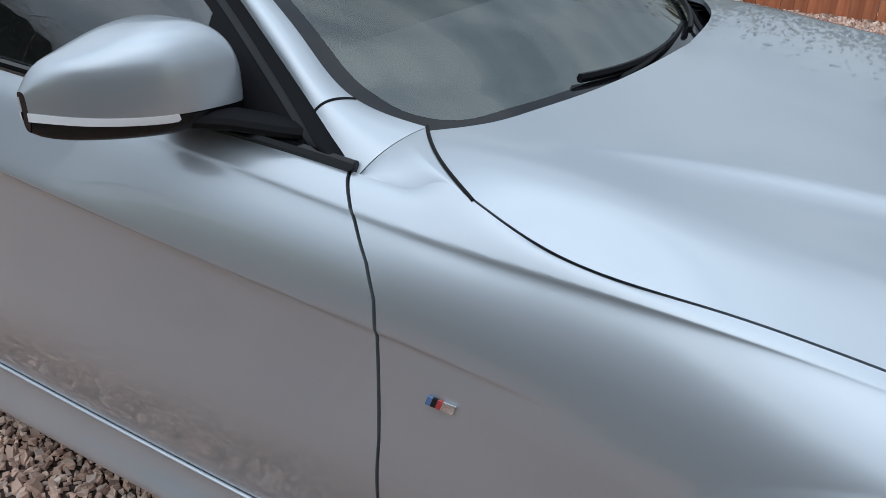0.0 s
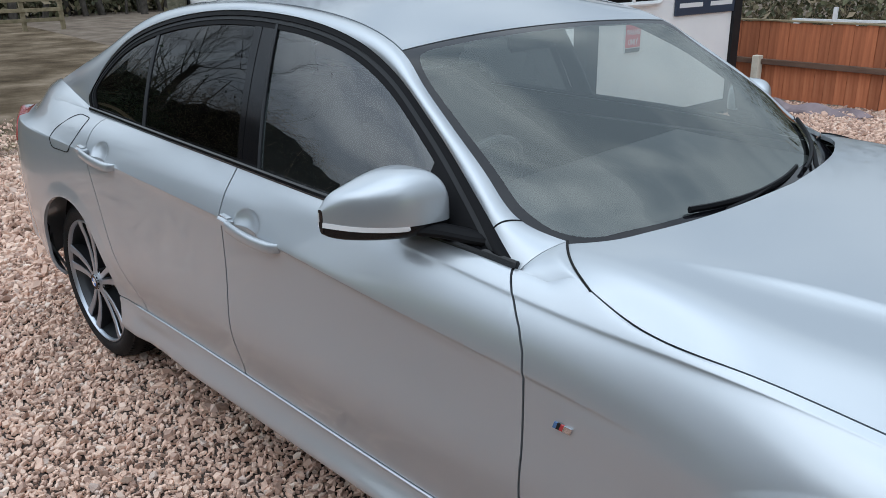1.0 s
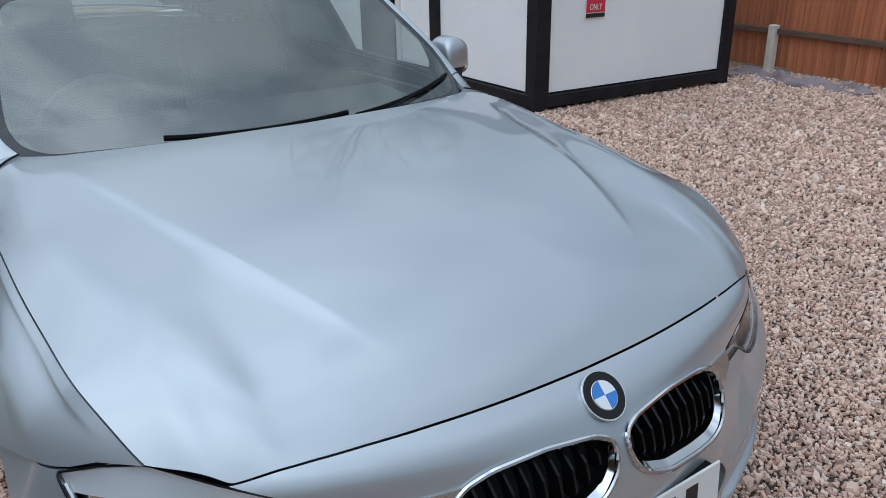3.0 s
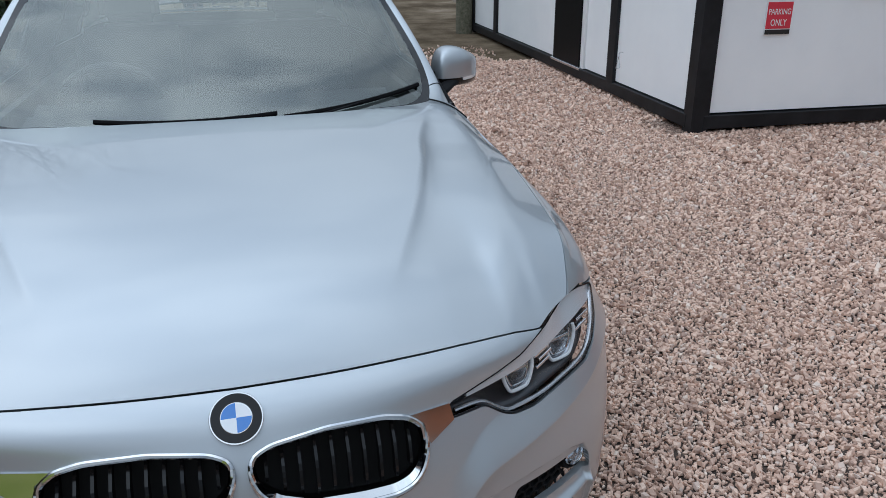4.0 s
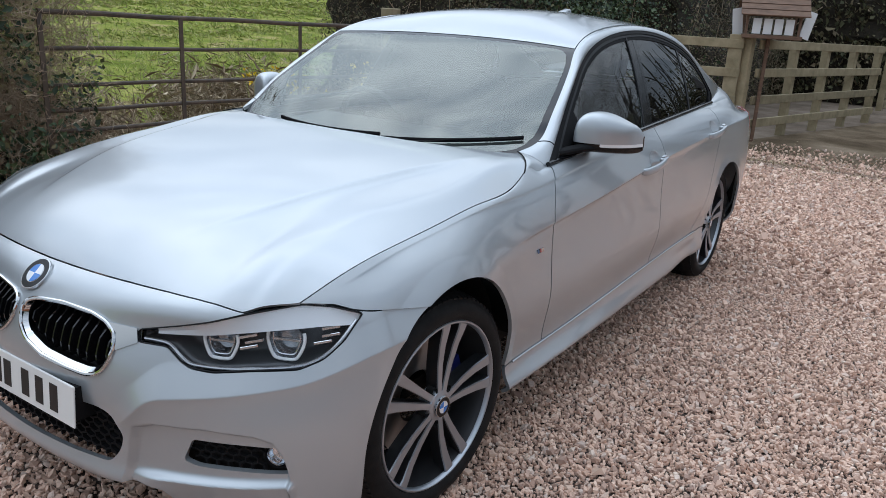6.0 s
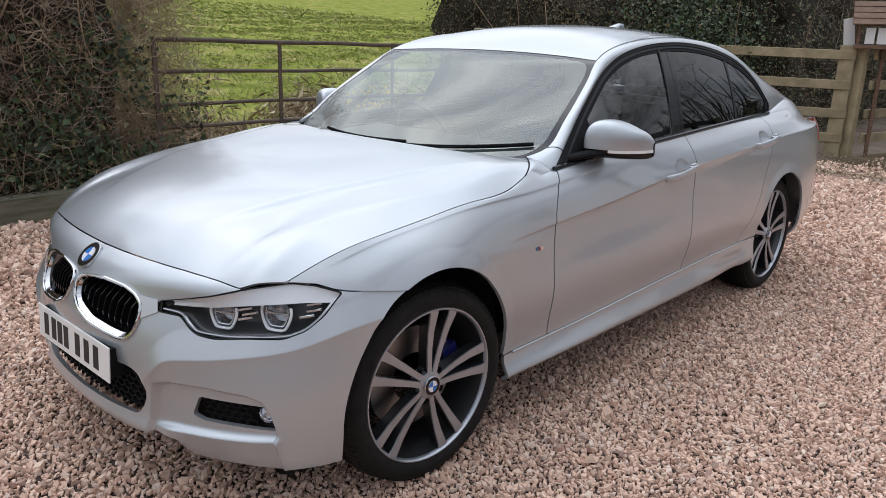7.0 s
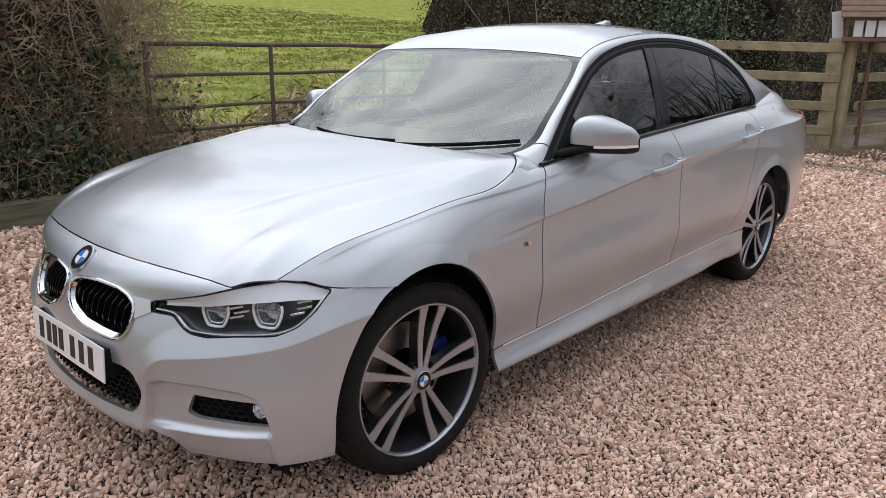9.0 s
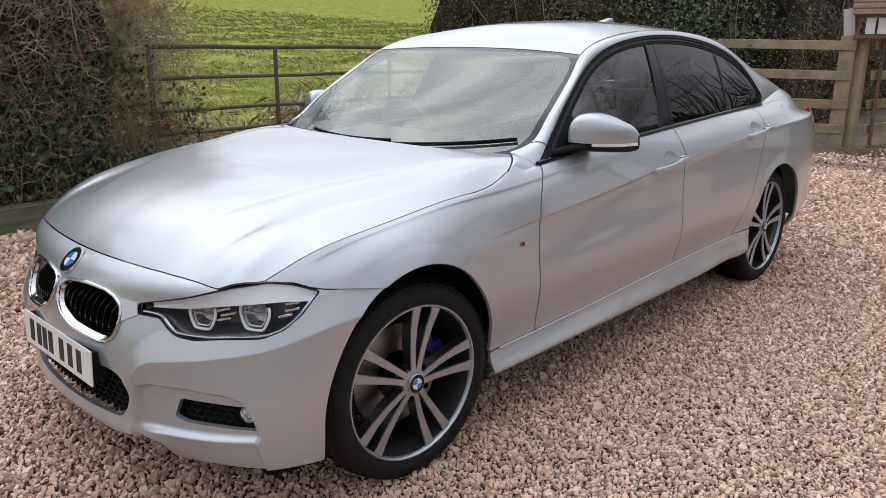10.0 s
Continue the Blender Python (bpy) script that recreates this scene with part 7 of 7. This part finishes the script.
    p[:, 2] = np.array([height(a, b) for a, b in p[:, :2]]) + np.abs(rng.normal(0, 0.04, n))
    cards("grass_tufts", p, np.array([0.0, 0.6, 0.55]), 0.032 + 0.0042 * (-4.0 - p[:, 1:2]), M_BLADE, "coarse green tussocks in the pasture", "grass", 15, narrow=0.06)
    # leaf litter along the fence foot and the edge of the track
    n = 16000
    p = np.stack([rng.uniform(-8.6, -4.6, n), rng.uniform(-3.5, 1.6, n), rng.uniform(0.004, 0.03, n)], 1)
    p = p[np.abs(p[:, 0] + 6.6 - 0.35 * (p[:, 1] + 1)) < np.abs(rng.normal(0, 0.75, n))]
    cards("leaf_litter", p, np.array([0, 0, 1.6]), 0.013, M_STRAW, "scattered dead brown leaves along the fence and track edge", "leaves", 12)
    # flowers beyond the gate
    for k, (x, y) in enumerate(((-2.9, -4.35), (-3.15, -4.3), (-4.9, -4.6))):
        d = thing("daffodils", "clump of yellow daffodils in the grass behind the gate", "flowers", pose(x, y, 0))
        m = 26
        st = np.stack([rng.normal(0, 0.10, m), rng.normal(0, 0.08, m), np.zeros(m)], 1)
        P = wander(rng, st, rng.normal(0, 0.16, (m, 3)) + np.array([0, 0, 1]), rng.uniform(0.5, 0.78, m), 5, 0.06)
        strands("greenery", st, P, np.full(m, 0.004), M_BLADE, "", "", parent=d)
        q = np.repeat(P[:, -1], 3, 0) + rng.normal(0, 0.012, (m * 3, 3))
        ob = cards("blossom", q, np.array([0.5, 0.6, 0.3]), 0.018, M_YELLOW, "", "", 40 + k)
        for key in ("label", "category", "kind"):
            if key in ob:
                del ob[key]
        ob.parent = d
    # dark thicket behind the rail fence
    hedge("thicket", -10.2, -6.6, -6.1, -3.95, 3.6, 12000, 22000, 51, 3.3, "dark thicket of ivy and bare stems behind the fence", 0.018, leaf_mat=M_BUSH)
    hedge("thicket", -16.5, -3.9, -8.9, -1.6, 3.4, 13000, 22000, 57, 3.2, "dark overgrown thicket of ivy and bare stems", 0.018, leaf_mat=M_BUSH)
    hedge("thicket", -23.0, -4.5, -16.6, 1.5, 3.2, 2500, 14000, 59, 3.0, "dark thicket behind the timber gate", 0.06, leaf_mat=M_BUSH)
    # ivy mass
    n = 14000
    p = np.stack([rng.normal(-8.6, 1.1, n), rng.normal(-2.9, 0.55, n), np.abs(rng.normal(1.3, 0.75, n))], 1)
    cards("ivy", p, np.array([0.5, 0.6, 0.4]), 0.024, M_IVY, "dark green ivy over the thicket by the fence", "ivy", 61)
    # far woods: bushes, trunks
    n = 34000
    a = rng.uniform(0, 1, n)
    p = np.stack([-34 + rng.normal(0, 1.2, n) - 6 * np.abs(a - 0.5), -14 + 34 * a, np.abs(rng.normal(1.6, 2.2, n))], 1)
    cards("far_woods", p, np.array([1.0, 0, 0.4]), 0.13, M_BUSH, "dark far woods with brown and green undergrowth", "woods", 63)
    n = 150
    st = np.stack([rng.uniform(-42, -31, n), rng.uniform(-16, 22, n), np.full(n, -0.2)], 1)
    strands("far_trunks", st, wander(rng, st, rng.normal(0, 0.08, (n, 3)) + np.array([0, 0, 1]), rng.uniform(7, 13, n), 7, 0.06), rng.uniform(0.08, 0.22, n), M_BARK, "bare dark trunks of the far woods", "woods")
    # bank and hedge beyond the board fence
    n = 52000
    p = np.stack([rng.uniform(-16, 16, n), 13.5 + rng.normal(0, 0.8, n), 0.2 + np.abs(rng.normal(1.0, 0.9, n))], 1)
    cards("far_hedge", p, np.array([0, -1.0, 0.4]), 0.055, M_BUSH, "brown and green field hedge beyond the yard", "hedge", 67)
    n = 2500
    st = np.stack([rng.uniform(-14, 14, n), rng.uniform(12.8, 13.4, n), rng.uniform(0, 0.5, n)], 1)
    strands("far_brambles", st, wander(rng, st, rng.normal(0, 0.6, (n, 3)) + np.array([0, 0, 0.8]), rng.uniform(0.4, 1.0, n), 6, 0.25), rng.uniform(0.003, 0.006, n), M_STRAW, "pale dry stems along the far hedge", "brambles")
    bare_tree("tree", -4.2, -17.0, 10.0, 71, "tall leafless tree with spreading bare branches", 0.3)
    bare_tree("tree", 5.2, -15.0, 9.5, 73, "tall leafless tree with fine bare branches", 0.3)
    bare_tree("tree", -7.2, 25.0, 9.5, 79, "leafless tree with spreading branches beyond the fence")
    bare_tree("tree", 5.6, 27.0, 10.5, 83, "tall leafless tree beyond the board fence")
    bare_tree("tree", -14.0, 9.8, 12.0, 101, "leafless tree with fine branches behind the cabin")
    bare_tree("tree", -19.5, 12.5, 14.0, 103, "leafless tree with fine branches behind the cabin")
    bare_tree("tree", -17.0, 30.0, 11.0, 91, "leafless tree with spreading branches beyond the fence")
    bare_tree("tree", -12.5, -4.8, 9.0, 87, "leafless tree rising from the thicket")


def build_far():
    h = thing("brick_house", "end of a pale brick house beyond the track", "house", pose(-28.6, 3.12, 0, 0, 0, 4))
    part("wall", boxed(-4, -0.85, 0, 0, 0.85, 3.6), M_BRICK, h, smooth=False)
    bm = bmesh.new()
    vs = [bm.verts.new(p) for p in ((0.3, -1.1, 3.4), (0.3, 1.1, 3.4), (0.3, 0.0, 4.6), (-4.3, -1.1, 3.4), (-4.3, 1.1, 3.4), (-4.3, 0.0, 4.6))]
    for f in ((0, 1, 2), (3, 5, 4), (0, 2, 5, 3), (1, 4, 5, 2), (0, 3, 4, 1)):
        bm.faces.new([vs[i] for i in f])
    part("roof", bm, M_ROOFTILE, h, smooth=False)
    for k in range(24):
        part("brick_course", boxed(0.0, -0.85, 0.05 + 0.148 * k, 0.012, 0.85, 0.16 + 0.148 * k), M_BRICK, h, smooth=False)
    part("low_box", boxed(0.0, -0.25, 0.05, 0.35, 0.15, 0.45), M_CAVITY, h, smooth=False)
    bm = bmesh.new()
    tube(bm, [(-9.75, 3.95, -0.2), (-9.75, 3.95, 1.2), (-9.78, 3.97, 2.6)], [0.15, 0.145, 0.135], 14)
    tagged(part("timber_post", bm, M_SLEEPER), "thick round timber post beside the cabin", "post")
    g = thing("far_fence", "weathered four-rail timber fence by the far woods", "fence")
    a, b = Vector((-25.0, 4.3, 0)), Vector((-24.6, 7.6, 0))
    for k in range(4):
        part("post", boxed(-0.06, -0.06, -0.1, 0.06, 0.06, 1.35, pose(*a.lerp(b, k / 3)), 0.008), M_RAIL, g, smooth=False)
    for z in (0.30, 0.60, 0.90, 1.20):
        plank(g, a + Vector((0.07, 0, z)), b + Vector((0.07, 0, z)), 0.11, 0.04, M_RAIL)
    k = thing("timber_edging", "low timber edging along the far side of the track", "edging")
    a, b = Vector((-17.8, 0.6, 0.07)), Vector((-20.3, 4.3, 0.07))
    for i in range(2):
        plank(k, a.lerp(b, i / 2), a.lerp(b, (i + 0.98) / 2), 0.15, 0.12, M_SLEEPER, "board")
    w = thing("white_rail", "low white rail and posts beyond the board fence", "rail")
    part("bar", boxed(-2.6, 9.18, 0.735, -1.0, 9.23, 0.765), M_SIGNWHITE, w, smooth=False)
    for x in (-2.55, -1.8, -1.05):
        part("post", boxed(x - 0.03, 9.18, 0, x + 0.03, 9.24, 0.74), M_SIGNWHITE, w, smooth=False)
    part("lamp_post", boxed(-2.08, 9.16, 0, -2.03, 9.2, 0.92), M_SIGNWHITE, w, smooth=False)


build_ground()
build_cabin()
build_board_fence()
tarpaulin()
build_rail_fence()
build_field_gate()
build_far()
build_planting()
# dark sheets for the shaded gaps, under the nearest stones only
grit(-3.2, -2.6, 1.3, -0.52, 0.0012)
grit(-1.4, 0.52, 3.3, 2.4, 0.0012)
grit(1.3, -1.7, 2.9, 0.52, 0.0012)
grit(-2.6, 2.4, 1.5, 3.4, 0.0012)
chips([(-3.2, -2.6, 1.3, -0.52, 0.0170, 0.0172), (-1.4, 0.52, 3.3, 2.4, 0.0135, 0.0142), (1.3, -1.7, 2.9, 0.52, 0.0160, 0.0165), (-2.6, 2.4, 1.5, 3.4, 0.0168, 0.0172),
       (-6.0, 0.52, -1.4, 2.4, 0.0205, 0.0205), (-6.3, 2.4, -2.6, 3.9, 0.0245, 0.0235), (-2.1, 3.4, 3.2, 7.0, 0.0265, 0.0245), (1.3, -3.4, 2.9, -1.7, 0.028, 0.026), (-0.5, -3.4, 1.3, -2.6, 0.028, 0.026), (-5.8, -3.3, -2.2, 0.52, 0.032, 0.029), (-6.9, -0.6, -6.2, 3.4, 0.045, 0.026), (-7.9, -0.2, -6.9, 3.6, 0.09, 0.024)])
